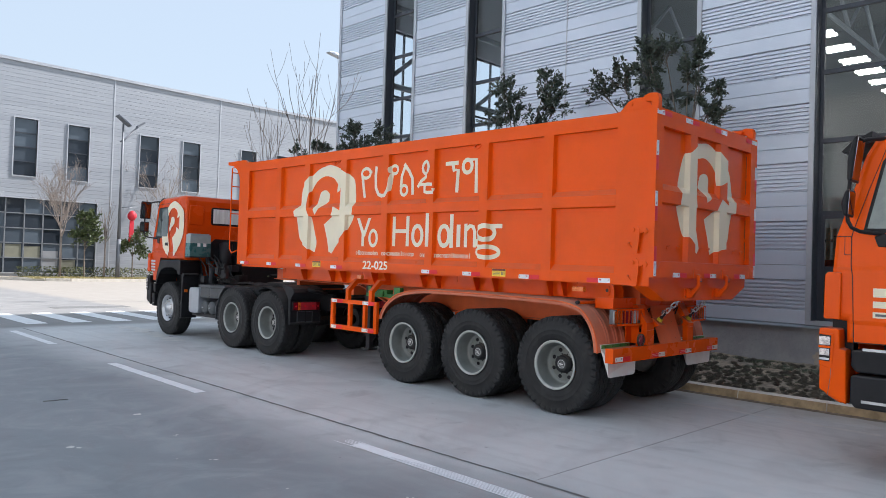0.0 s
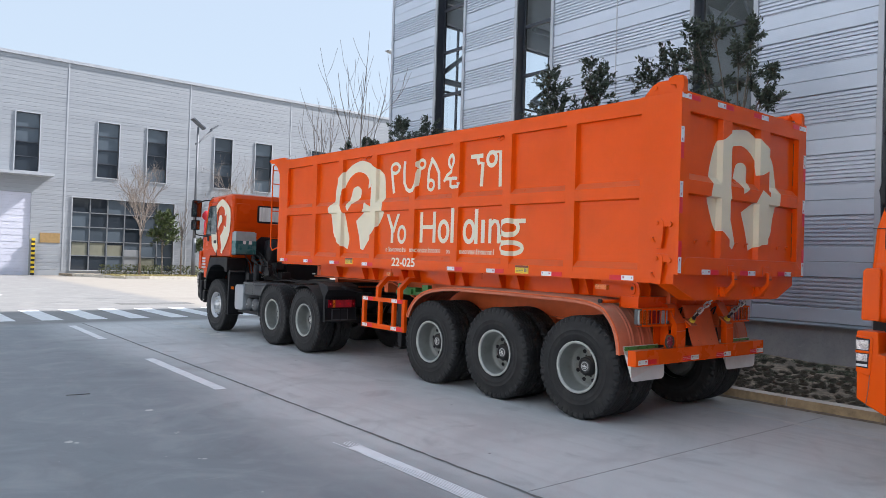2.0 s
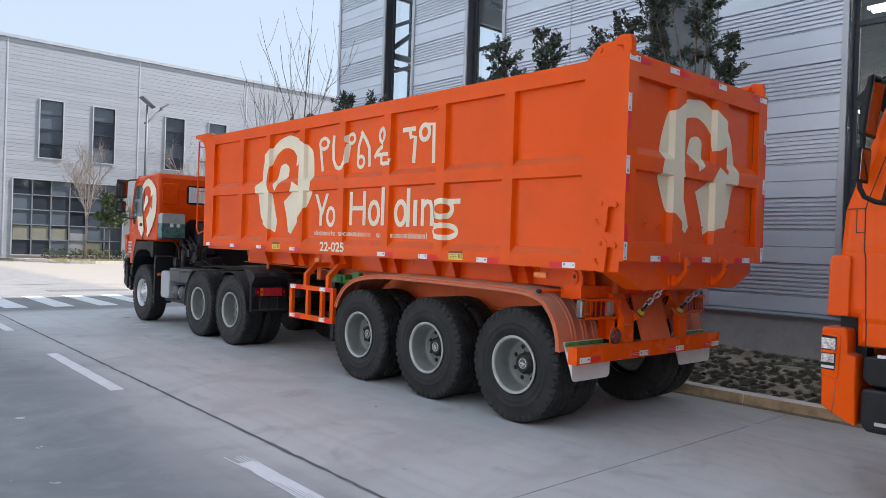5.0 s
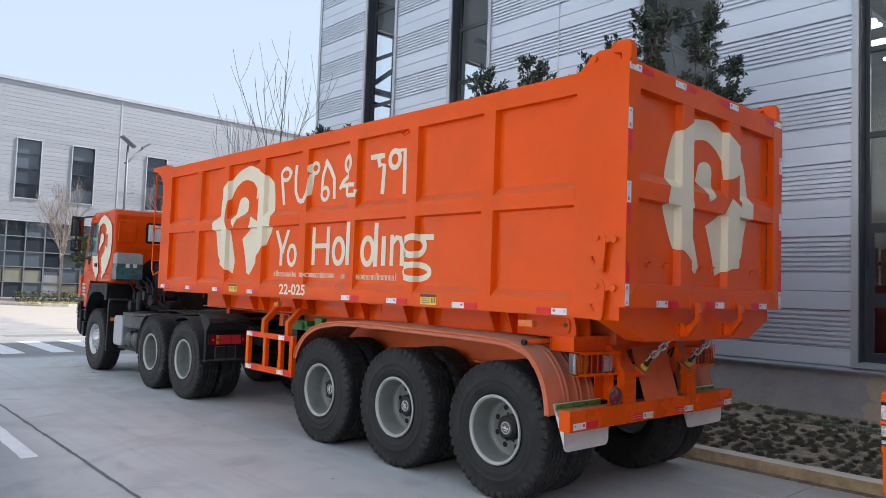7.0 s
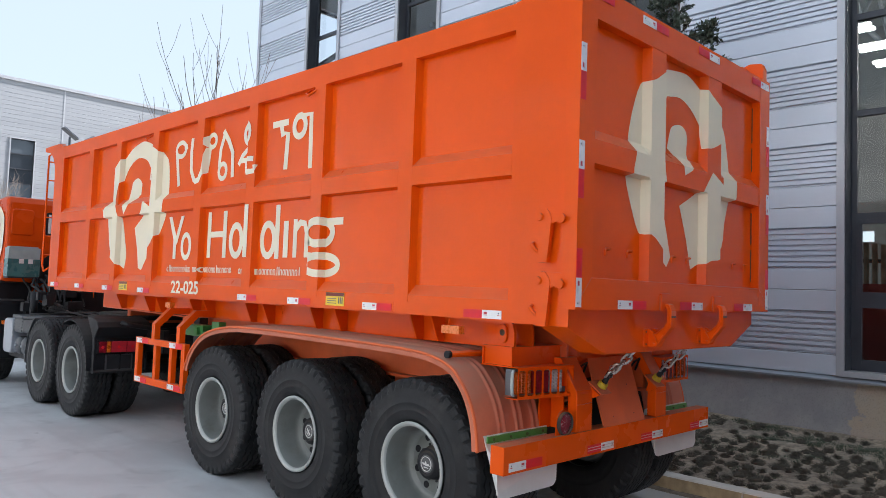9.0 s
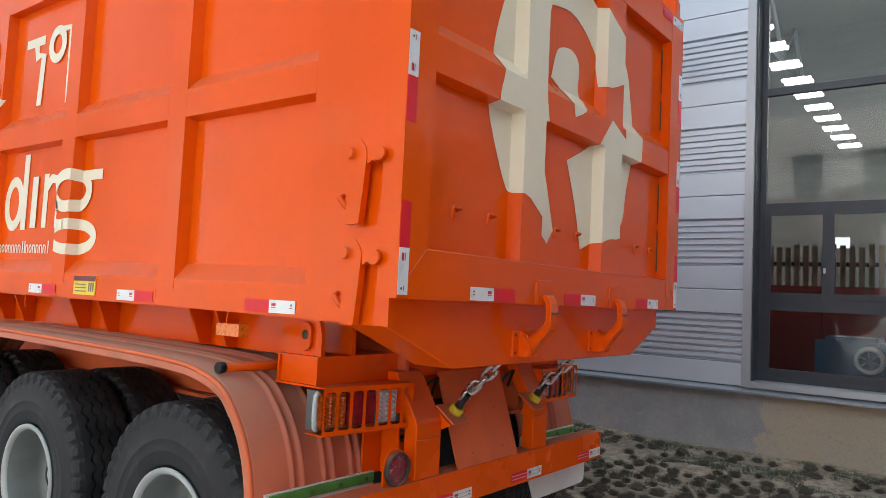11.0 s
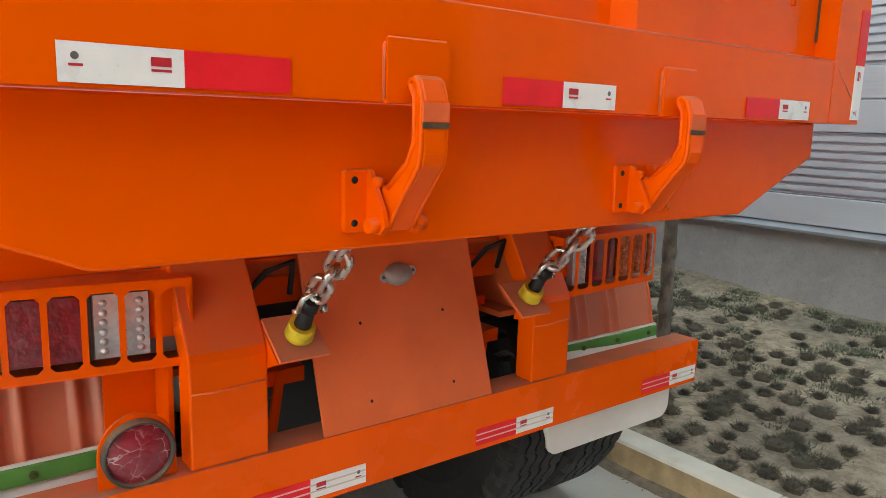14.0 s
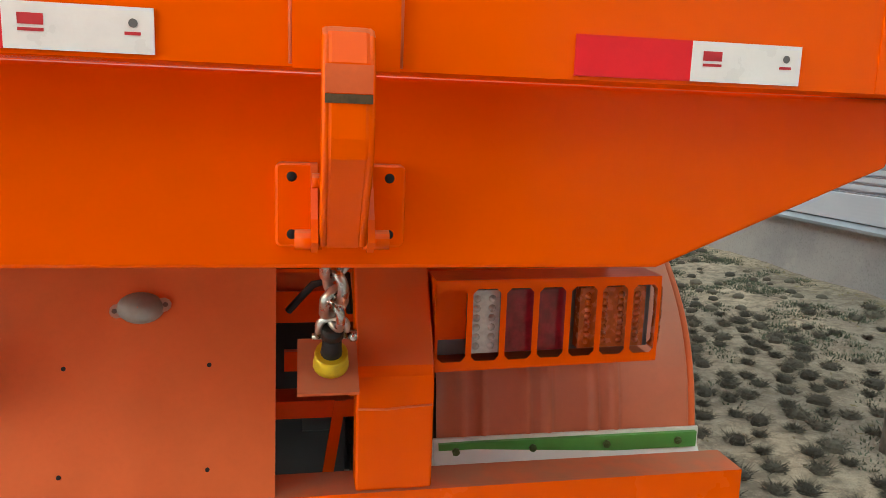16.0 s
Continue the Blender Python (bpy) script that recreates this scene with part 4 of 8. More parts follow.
# ---- rear frame, bumper and lamps ----
bm = B()
box(bm, XC - 1.285, XC + 1.288, 0.462, 0.56, 0.668, 0.826)
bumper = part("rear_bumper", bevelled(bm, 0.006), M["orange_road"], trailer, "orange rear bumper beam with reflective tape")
for x, rf in ((-1.21, False), (-0.42, True), (0.253, True), (1.000, True)):
    tape(bumper, (x, 0.462, 0.682), back, (0, 0, 1), red_first=rf, stripes=x > -1)
for x0, x1 in ((-0.543, -0.366), (0.468, 0.622)):
    bm = B()
    prism(bm, [(0.468, 0.8265), (0.468, 1.065), (0.475, 1.085), (0.60, 1.285), (0.665, 1.285), (0.665, 1.26), (0.545, 1.085), (0.538, 1.065), (0.538, 0.8265)], "x", x0, x1)
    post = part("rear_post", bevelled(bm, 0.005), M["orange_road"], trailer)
    bm = B()
    tube(bm, [(x0 + 0.004, 0.468, 1.000), (x0 + 0.06, 0.467, 0.998), (x1 - 0.05, 0.467, 1.002), (x1 - 0.004, 0.468, 1.004)], 0.0026, 5)
    part("weld_bead", bm, M["weld"], post)
bm = B()
box(bm, XC - 1.004, XC + 1.004, 0.650, 0.882, 1.246, 1.354)
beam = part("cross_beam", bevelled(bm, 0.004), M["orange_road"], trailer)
for z0, z1 in ((1.238, 1.2455), (1.3545, 1.362)):
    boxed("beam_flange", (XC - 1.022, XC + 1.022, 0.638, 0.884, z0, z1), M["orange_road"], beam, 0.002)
for s in (-1, 1):
    for y0, y1 in ((0.642, 0.652), (0.872, 0.882)):
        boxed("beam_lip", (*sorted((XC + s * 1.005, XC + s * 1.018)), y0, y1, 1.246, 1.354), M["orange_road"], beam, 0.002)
for s, X in ((1, XL), (-1, XR)):
    for dx in (0.222, 0.40):
        bm = B()
        prism(bm, [(0.880, 1.362), (0.645, 1.362), (0.645, 1.45), (0.66, 1.50), (0.69, 1.52), (0.880, 1.52)], "x", *sorted((X + s * dx, X + s * (dx + 0.022))))
        part("pivot_plate", bm, M["orange"], trailer)
    bm = B()
    # oblong boss with a round bore, lying on the outer plate
    oblong = [(0.727 + 0.034 * math.cos(radians(t)), 1.44 + (0.026 if 0 < t < 180 else -0.026) + 0.034 * math.sin(radians(t))) for t in (0.01, 30, 60, 90, 120, 150, 179.9, 180.1, 210, 240, 270, 300, 330, 359.9)]
    prism(bm, oblong, "x", *sorted((X + s * 0.205, X + s * 0.2215)))
    pivot = part("pivot_eye", bevelled(bm, 0.004), M["orange"], trailer)
    bm = B()
    lathe(bm, [(X + s * 0.2035, 0.0), (X + s * 0.2035, 0.019), (X + s * 0.206, 0.021)], 16, "x", (0, 0.727, 1.447))
    bmesh.ops.recalc_face_normals(bm, faces=bm.faces[:])
    part("pivot_bore", bm, M["scar"], pivot)
# sloping cover plate with four holes and a number lamp
bm = B()
prism(bm, [(0.466, 0.827), (0.474, 0.823), (0.618, 1.262), (0.608, 1.268)], "x", -0.222, 0.312)
cover = part("sloping_cover", bm, M["orange_dusty"], trailer, "dusty sloping orange cover plate above the bumper")
nrm = Vector((0, -0.951, 0.309))
for x in (-0.08, 0.185):
    for z in (0.883, 1.073):
        y = 0.466 + (z - 0.827) * 0.322
        bm = B()
        tube(bm, [Vector((x, y, z)) - nrm * 0.01, Vector((x, y, z)) + nrm * 0.0008], 0.0045, 8)
        part("screw_hole", bm, M["black"], cover)
c = Vector((0.055, 0.466 + (1.181 - 0.827) * 0.322, 1.181))
bm = B()
side_, fwd_ = Vector((1, 0, 0)), nrm.cross(Vector((1, 0, 0)))
rings = []
for rr, hh in ((0.037, -0.002), (0.036, 0.008), (0.032, 0.017), (0.024, 0.024), (0.012, 0.028), (0.001, 0.029)):
    rings.append([bm.verts.new(c + side_ * 1.2 * rr * math.cos(k * math.pi / 10) + fwd_ * 0.85 * rr * math.sin(k * math.pi / 10) + nrm * hh) for k in range(20)])
for r0, r1 in zip(rings, rings[1:]):
    for k in range(20):
        bm.faces.new((r0[k], r0[(k + 1) % 20], r1[(k + 1) % 20], r1[k])).smooth = True
bmesh.ops.recalc_face_normals(bm, faces=bm.faces[:])
lampn = part("number_lamp", bm, M["lamp_dome"], cover, "domed grey metal number lamp")
for sx in (-1, 1):
    bm = B()
    tube(bm, [c + Vector((sx * 0.043, 0, 0.006 * sx)) - nrm * 0.002, c + Vector((sx * 0.043, 0, 0.006 * sx)) + nrm * 0.006], 0.014, 10)
    part("lamp_ear", bm, M["alu"], lampn)
    bm = B()
    tube(bm, [c + Vector((sx * 0.047, 0, 0.006 * sx)) + nrm * 0.005, c + Vector((sx * 0.047, 0, 0.006 * sx)) + nrm * 0.008], 0.005, 8)
    part("lamp_screw", bm, M["print_grey"], lampn)
# dark brackets and pipes seen behind the cover
# black here stands in for the dark interior behind the cover
boxed("inner_cross_member", (-0.37, 0.47, 0.86, 0.98, 0.66, 1.26), M["iron"], trailer)
for x0 in (-0.36, 0.335):
    bm = B()
    tube(bm, [(x0 + 0.03, 0.75, 0.90), (x0 + 0.12, 0.75, 0.90)], 0.06, 14)
    part("brake_chamber", bm, M["iron"], trailer)
    boxed("frame_gusset", (x0 - 0.01, x0 + 0.14, 0.70, 0.72, 1.0, 1.045), M["orange"], trailer)
    bm = B()
    tube(bm, [(x0, 0.62, 1.16), (x0 + 0.05, 0.60, 1.22), (x0 + 0.12, 0.60, 1.24), (x0 + 0.13, 0.64, 1.15)], 0.008, 6)
    part("air_hose", bm, M["black"], trailer)

for xa, xb in ((-0.40, -0.18), (0.27, 0.50)):
    boxed("inner_frame_bar", (xa, xb, 0.69, 0.75, 1.115, 1.185), M["orange"], trailer, 0.004)
    boxed("inner_frame_bar", (xa, xb, 0.66, 0.74, 0.905, 0.945), M["orange"], trailer, 0.004)
    bm = B()
    xc = xa + 0.11 if xa < 0 else xa + 0.135
    prism(bm, [(xc - 0.012, 0.67), (xc + 0.012, 0.67), (xc + 0.055, 0.945), (xc + 0.03, 0.945)], "y", 0.655, 0.665)
    part("inner_strut", bm, M["orange"], trailer)

# safety chains on rubber mounts
bm = B()
n, a, b = 10, 0.039, 0.0205
pts = [(b * math.cos(math.pi * k / n), 0, a - b + b * math.sin(math.pi * k / n)) for k in range(n + 1)]
pts += [(-q[0], 0, -q[2]) for q in pts]
pts += pts[:2]
tube(bm, pts, 0.0085, 8, caps=False)
LINK = mesh_of("chain_link", bm, M["chrome"])
for sx, mx, plate_x in ((1, -0.302, (-0.366, -0.245)), (-1, 0.417, (0.355, 0.468))):
    bm = B()
    y0, z0 = 0.445, 1.098
    prism(bm, [(y0 - 0.046, z0 - 0.036), (y0 - 0.040, z0 - 0.043), (y0 + 0.062, z0 + 0.030), (y0 + 0.055, z0 + 0.038)], "x", *plate_x)
    mount = part("chain_bracket", bm, M["orange_dusty"], trailer)
    bm = B()
    prism(bm, [(y0 - 0.03, z0 - 0.045), (y0 + 0.06, z0 + 0.02), (y0 + 0.10, z0 - 0.09), (y0 + 0.06, z0 - 0.085)], "x", *((plate_x[0], plate_x[0] + 0.012) if sx == 1 else (plate_x[1] - 0.012, plate_x[1])))
    part("bracket_web", bm, M["orange"], mount)
    ax = Vector((0, -0.56, 0.83)).normalized()
    c = Vector((mx, y0 - 0.002, z0 + 0.005))
    bm = B()
    tube(bm, [c, c + ax * 0.010, c + ax * 0.030, c + ax * 0.036], 0.034, 18, 0.030)
    part("yellow_buffer", bm, M["yellow"], mount, "scuffed yellow rubber buffer")
    bm = B()
    tube(bm, [c + ax * 0.03, c + ax * 0.05, c + ax * 0.10], 0.021, 14, 0.016)
    tube(bm, [c + ax * 0.085, c + ax * 0.115], 0.021, 14)
    part("buffer_stem", bm, M["black"], mount)
    p0 = c + ax * 0.095
    # shackle
    bm = B()
    d = Vector((0, -0.62, 0.78)).normalized()
    side = Vector((1, 0, 0))
    arc = [p0 - d * 0.012 + side * 0.024]
    for k in range(9):
        t = math.pi * k / 8
        arc.append(p0 + d * (0.018 + 0.026 * math.sin(t)) + side * 0.024 * math.cos(t))
    arc.append(p0 - d * 0.012 - side * 0.024)
    tube(bm, arc, 0.0075, 7)
    tube(bm, [p0 - d * 0.014 - side * 0.036, p0 - d * 0.014 + side * 0.036], 0.006, 8)
    tube(bm, [p0 - d * 0.014 + side * 0.032, p0 - d * 0.014 + side * 0.044], 0.012, 6)
    part("shackle", bm, M["chrome"], mount, "bright steel bow shackle")
    top = Vector((mx - 0.003, 0.20, 1.366))
    start = p0 + d * 0.040
    n = 4
    for k in range(n):
        mid = start.lerp(top, (k + 0.5) / n)
        mid.z -= 0.012 * math.sin(math.pi * (k + 0.5) / n)
        link = part("chain_link", LINK, None, mount)
        m = (top - start).to_track_quat("Z", "X").to_matrix().to_4x4() @ Matrix.Rotation(radians(35 + 90 * (k % 2)), 4, "Z")
        link.matrix_basis = Matrix.Translation(mid) @ m

# tail lamps behind slotted guards
for s in (-1, 1):
    x0, x1 = (-1.001, -0.514) if s == -1 else (0.628, 1.135)
    skew = 0.062 if s == -1 else 0.035
    made = set(bpy.data.objects)
    z0, z1, y0 = 1.058, 1.240, 0.515
    bm = B()
    box(bm, x0, x1, y0 + 0.05, y0 + 0.10, z0 + 0.015, z1 - 0.01)
    lamp = part("tail_lamp", bm, M["grey_metal"], trailer, "tail lamp cluster behind a slotted orange guard")
    inner, outer = (x1, x0) if s == -1 else (x0, x1)
    span = outer - inner
    spans = (0.17, 0.385, 0.42, 0.715, 0.735, 0.985) if s == -1 else (0.15, 0.28, 0.31, 0.58, 0.64, 0.95)
    for a, b, mt, nm in ((*spans[:2], "clear_lens", "reversing_lens"), (*spans[2:4], "red_lens", "brake_lens"), (*spans[4:], "amber", "indicator_lens")):
        xa, xb = sorted((inner + span * a, inner + span * b))
        boxed(nm, (xa, xb, y0 + 0.022, y0 + 0.052, z0 + 0.025, z1 - 0.022), M[mt], lamp, 0.008)
        if mt != "red_lens":
            bm = B()
            nx, nz = (3 if s == -1 else 2, 6) if mt == "clear_lens" else (4, 8)
            for i in range(nx):
                for j in range(nz):
                    cx, cz = xa + (xb - xa) * (i + 0.5) / nx, z0 + 0.04 + (z1 - z0 - 0.08) * j / (nz - 1)
                    lathe(bm, [(y0 + 0.023, 0.0090), (y0 + 0.017, 0.006), (y0 + 0.015, 0.0)], 8, "y", (cx, 0, cz))
            bmesh.ops.recalc_face_normals(bm, faces=bm.faces[:])
            tagged(part("lens_texture", bm, M[mt], lamp), kind="stuff")
    bm = B()
    nslot = 7
    for k in range(nslot):
        xa = x0 + (x1 - x0) * k / nslot
        w = (x1 - x0) / nslot
        o = [(xa, z0), (xa + w, z0), (xa + w, z1), (xa, z1)]
        i_ = [(xa + 0.006, z0 + 0.014), (xa + w - 0.006, z0 + 0.014), (xa + w - 0.006, z1 - 0.014), (xa + 0.006, z1 - 0.014)]
        inner_pts = []
        for q, (px_, pz_) in enumerate(i_):
            dx, dz = ((1, 1), (-1, 1), (-1, -1), (1, -1))[q]
            first, second = (px_ + dx * 0.010, pz_), (px_, pz_ + dz * 0.010)
            inner_pts += [second, first] if q in (0, 2) else [first, second]
        for yy, flip in ((y0, False), (y0 + 0.004, True)):
            ov = [bm.verts.new((px_, yy, pz_)) for px_, pz_ in o]
            iv = [bm.verts.new((px_, yy, pz_)) for px_, pz_ in inner_pts]
            for q in range(4):
                a1, b1 = ov[q], ov[(q + 1) % 4]
                i1, i2, i3 = iv[2 * q], iv[2 * q + 1], iv[(2 * q + 2) % 8]
                bm.faces.new((a1, b1, i3, i2))
                bm.faces.new((a1, i2, i1))
    box(bm, x0, x1, y0 + 0.001, y0 + 0.10, z1 + 0.0005, z1 + 0.005)
    box(bm, x0, x1, y0 + 0.001, y0 + 0.10, z0 - 0.005, z0 - 0.0005)
    xo = x0 if s == -1 else x1
    xi = x1 if s == -1 else x0
    box(bm, min(xi, xi + s * 0.004), max(xi, xi + s * 0.004), y0, y0 + 0.10, z0, z1)
    box(bm, min(xi, xi + s * 0.075), max(xi, xi + s * 0.075), y0 + 0.045, y0 + 0.0495, z0 + 0.05, z1 - 0.004)
    bmesh.ops.remove_doubles(bm, verts=bm.verts[:], dist=0.0012)
    part("lamp_guard", bm, M["orange"], lamp, "slotted orange sheet guard")
    bm = B()
    tube(bm, [(xo, y0 + 0.035, z0 + 0.018), (xo + s * 0.012, y0 + 0.035, z0 + 0.03), (xo + s * 0.014, y0 + 0.035, z0 + 0.09), (xo + s * 0.012, y0 + 0.035, z1 - 0.03), (xo, y0 + 0.035, z1 - 0.015)], 0.010, 10)
    part("side_marker_lens", bm, M["milky_lens"] if s == -1 else M["amber"], lamp)
    for ob in set(bpy.data.objects) - made:
        for v in ob.data.vertices:
            v.co.y += skew * abs(v.co.x - xi) / (x1 - x0)
# round rear fog reflector on a plate
bm = B()
cx, cz = -0.645, 0.893
prism(bm, [(cx - 0.078, 0.826), (cx + 0.078, 0.826), *[(cx + 0.078 * math.cos(radians(t)), cz + 0.084 * math.sin(radians(t))) for t in range(0, 181, 15)]], "y", 0.492, 0.500)
fog = part("fog_lamp", bm, M["orange"], trailer, "round red rear lamp with a black rim on an orange plate")
bm = B()
lathe(bm, [(0.492, 0.073), (0.474, 0.073), (0.468, 0.070), (0.469, 0.066), (0.476, 0.0635), (0.482, 0.063)], 40, "y", (cx, 0, cz))
part("lamp_rim", bm, M["rim_dust"], fog)
bm = B()
lathe(bm, [(0.481, 0.064), (0.475, 0.048), (0.471, 0.02), (0.470, 0.0)], 32, "y", (cx, 0, cz))
bmesh.ops.recalc_face_normals(bm, faces=bm.faces[:])
part("lamp_lens", bm, M["film_lens"], fog, "red lens under wrinkled clear film")

# plate that carries the fog lamp
boxed("lamp_bracket", (XC - 0.70, XC - 0.575, 0.66, 0.672, 0.84, 1.238), M["orange"], trailer)
boxed("lamp_bracket", (XC - 0.59, XC - 0.578, 0.56, 0.655, 0.84, 1.058), M["orange"], trailer)

# mudguards with beads, flaps with a green clamp strip
GUARD = [(0.665, 0.765), (0.677, 0.87), (0.705, 0.98), (0.752, 1.08), (0.818, 1.165), (0.90, 1.235), (1.05, 1.285), (1.25, 1.308), (1.6, 1.318), (2.0, 1.323), (2.5, 1.328), (3.0, 1.33), (3.4, 1.325),
         (3.65, 1.305), (3.86, 1.27), (4.03, 1.215), (4.17, 1.13), (4.27, 1.03), (4.33, 0.93), (4.35, 0.87)]


def curve_through(pts, n):
    """Points of a smooth curve through pts, n to each stretch."""
    out = []
    for i in range(len(pts) - 1):
        p0, p1, p2, p3 = (Vector(pts[min(max(k, 0), len(pts) - 1)]) for k in (i - 1, i, i + 1, i + 2))
        for q in range(n):
            t = q / n
            out.append(tuple(0.5 * (2 * p1 + (p2 - p0) * t + (2 * p0 - 5 * p1 + 4 * p2 - p3) * t * t + (3 * p1 - p0 - 3 * p2 + p3) * t ** 3)))
    return out + [tuple(pts[-1])]


FINE_GUARD = curve_through(GUARD, 4)
for s in (-1, 1):
    xo = XC + s * 1.28
    cross = [(0.0, -0.045), (0.0, 0.0), (0.012, 0.008)]
    for g in (0.20, 0.252, 0.37, 0.422, 0.53, 0.58):
        cross += [(g + 0.021 * q / 4, 0.013 * (0.5 + 0.5 * math.cos(math.pi * q / 4))) for q in range(-4, 5)]
    cross += [(0.64, 0.0)]
    bm = B()
    rings = []
    for i, (y, z) in enumerate(FINE_GUARD):
        a, b = FINE_GUARD[max(0, i - 1)], FINE_GUARD[min(len(FINE_GUARD) - 1, i + 1)]
        d = Vector((b[0] - a[0], b[1] - a[1])).normalized()
        nn = Vector((-d.y, d.x))
        rings.append([bm.verts.new((xo - s * o, y + nn.x * hgt, z + nn.y * hgt)) for o, hgt in cross])
    for a, b in zip(rings, rings[1:]):
        for i in range(len(cross) - 1):
            bm.faces.new((a[i], a[i + 1], b[i + 1], b[i])).smooth = i > 1
    bmesh.ops.recalc_face_normals(bm, faces=bm.faces[:])
    guard = part("mudguard", bm, M["guard_dust"], trailer, "dusty orange mudguard with pressed beads over the three wheels")
    md = guard.modifiers.new("thick", "SOLIDIFY")
    md.thickness, md.offset = 0.005, -1
    bm = B()
    tube(bm, [(xo + s * 0.001, y, z - 0.004) for y, z in FINE_GUARD], 0.011, 6)
    part("mudguard_edge", bm, M["orange_dusty"], guard)
    bm = B()
    tube(bm, [(xo - s * 0.04, 0.96, 1.30), (XC + s * 0.62, 0.96, 1.30)], 0.020, 10)
    stay = part("stay_tube", bm, M["orange"], guard)
    bm = B()
    tube(bm, [(xo - s * 0.02, 0.96, 1.30), (xo - s * 0.05, 0.96, 1.30)], 0.023, 10)
    part("tube_cap", bm, M["black"], stay)
    for y in (2.05, 3.4):
        bm = B()
        box(bm, *sorted((XC + s * 0.55, xo - s * 0.02)), y - 0.025, y + 0.025, 1.285, 1.306)
        part("guard_stay", bm, M["orange"], guard)
    # flap
    f0, f1 = (-1.205, -0.60) if s == -1 else (0.64, 1.322)
    bm = B()
    r = 0.05
    ft = 0.852 if s == -1 else 0.842
    poly = [(f0, ft), (f0 + 0.03, 0.49)] if s == -1 else [(f0 + 0.02, ft), (f0 + 0.02, 0.51)]
    left_b, right_b = poly[1][0], f1
    out = [poly[0], (left_b - 0.012, 0.80), (left_b - 0.006, 0.68), (left_b, 0.555)]
    out += [(left_b + r * (1 - math.cos(radians(t))), 0.545 - r * math.sin(radians(t))) for t in (20, 45, 70, 90)]
    out += [(right_b - r * (1 - math.sin(radians(t))), 0.495 + r * (1 - math.cos(radians(t)))) for t in (0, 20, 45, 70, 90)]
    out += [(f1, 0.68), (f1, 0.80), (f1, ft)]
    prism(bm, out, "y", 0.655, 0.663)
    for v in bm.verts:
        v.co.y -= rise(v.co.z, 0.68, 0.80, 0.085, 0.0)
    flap = part("mud_flap", bm, M["white_flap"], trailer, "white plastic mud flap under a green clamp strip")
    bm = B()
    zs = 0.827 if s == -1 else 0.816
    box(bm, f0 + (0.02 if s == -1 else 0.03), f1 - 0.01, 0.643, 0.654, zs - 0.019, zs + 0.019)
    strip = part("clamp_strip", bevelled(bm, 0.004), M["green"], flap, "green painted clamp strip with four bolts")
    for k in range(4):
        bx = f0 + 0.07 + (f1 - f0 - 0.13) * k / 3
        bm = B()
        tube(bm, [(bx, 0.645, zs), (bx, 0.637, zs)], 0.0095, 6)
        tube(bm, [(bx, 0.639, zs), (bx, 0.633, zs)], 0.005, 6)
        part("bolt", bm, M["green_bolt"], strip)

# chassis below the body
for s in (-1, 1):
    x = XC + s * 0.50
    bm = B()
    prism(bm, [(0.60, 1.02), (4.9, 1.02), (5.7, 1.30), (8.3, 1.32), (8.3, 1.50), (0.60, 1.50)], "x", x - 0.012, x + 0.012)
    prism(bm, [(0.60, 1.00), (4.9, 1.00), (5.7, 1.28), (8.3, 1.30), (8.3, 1.315), (5.7, 1.297), (4.9, 1.018), (0.60, 1.018)], "x", x - 0.08, x + 0.08)
    part("chassis_beam", bm, M["orange_dusty"], trailer)
    bm = B()
    box(bm, *sorted((XC + s * 0.82, XC + s * 0.84)), 0.90, 7.6, 1.335, 1.53)
    part("body_beam", bm, M["orange"], trailer)
    for y in (1.40, 1.61, 2.49, 2.82, 3.55, 3.85, 4.65, 4.95, 5.75, 6.05, 6.85):
        bm = B()
        prism(bm, [(XC + s * 0.841, 1.34), (XC + s * 0.90, 1.34), (XC + s * 0.98, 1.525), (XC + s * 0.841, 1.525)], "y", y - 0.008, y + 0.008)
        part("body_bracket", bm, M["orange"], trailer)
    for y in (1.02, 2.9, 4.9, 7.0):
        bm = B()
        tube(bm, [(XC + s * 1.18, y, 1.53), (XC + s * 1.185, y, 1.49), (XC + s * 1.175, y + 0.01, 1.46)], 0.005, 5)
        part("rope_hook", bm, M["orange"], trailer)
    for y, w in ((0.92, 0.15), (4.9, 0.1)):
        boxed("side_marker", (*sorted((XC + s * 1.15, XC + s * 1.20)), y, y + w, 1.425, 1.475), M["amber_marker"], trailer, 0.005, "small amber side marker in an orange holder")
for y in (0.75, 1.9, 3.2, 4.5, 6.0, 7.6):
    boxed("cross_member", (XC - 0.5, XC + 0.5, y - 0.05, y + 0.05, 1.12, 1.42), M["orange_dusty"], trailer)
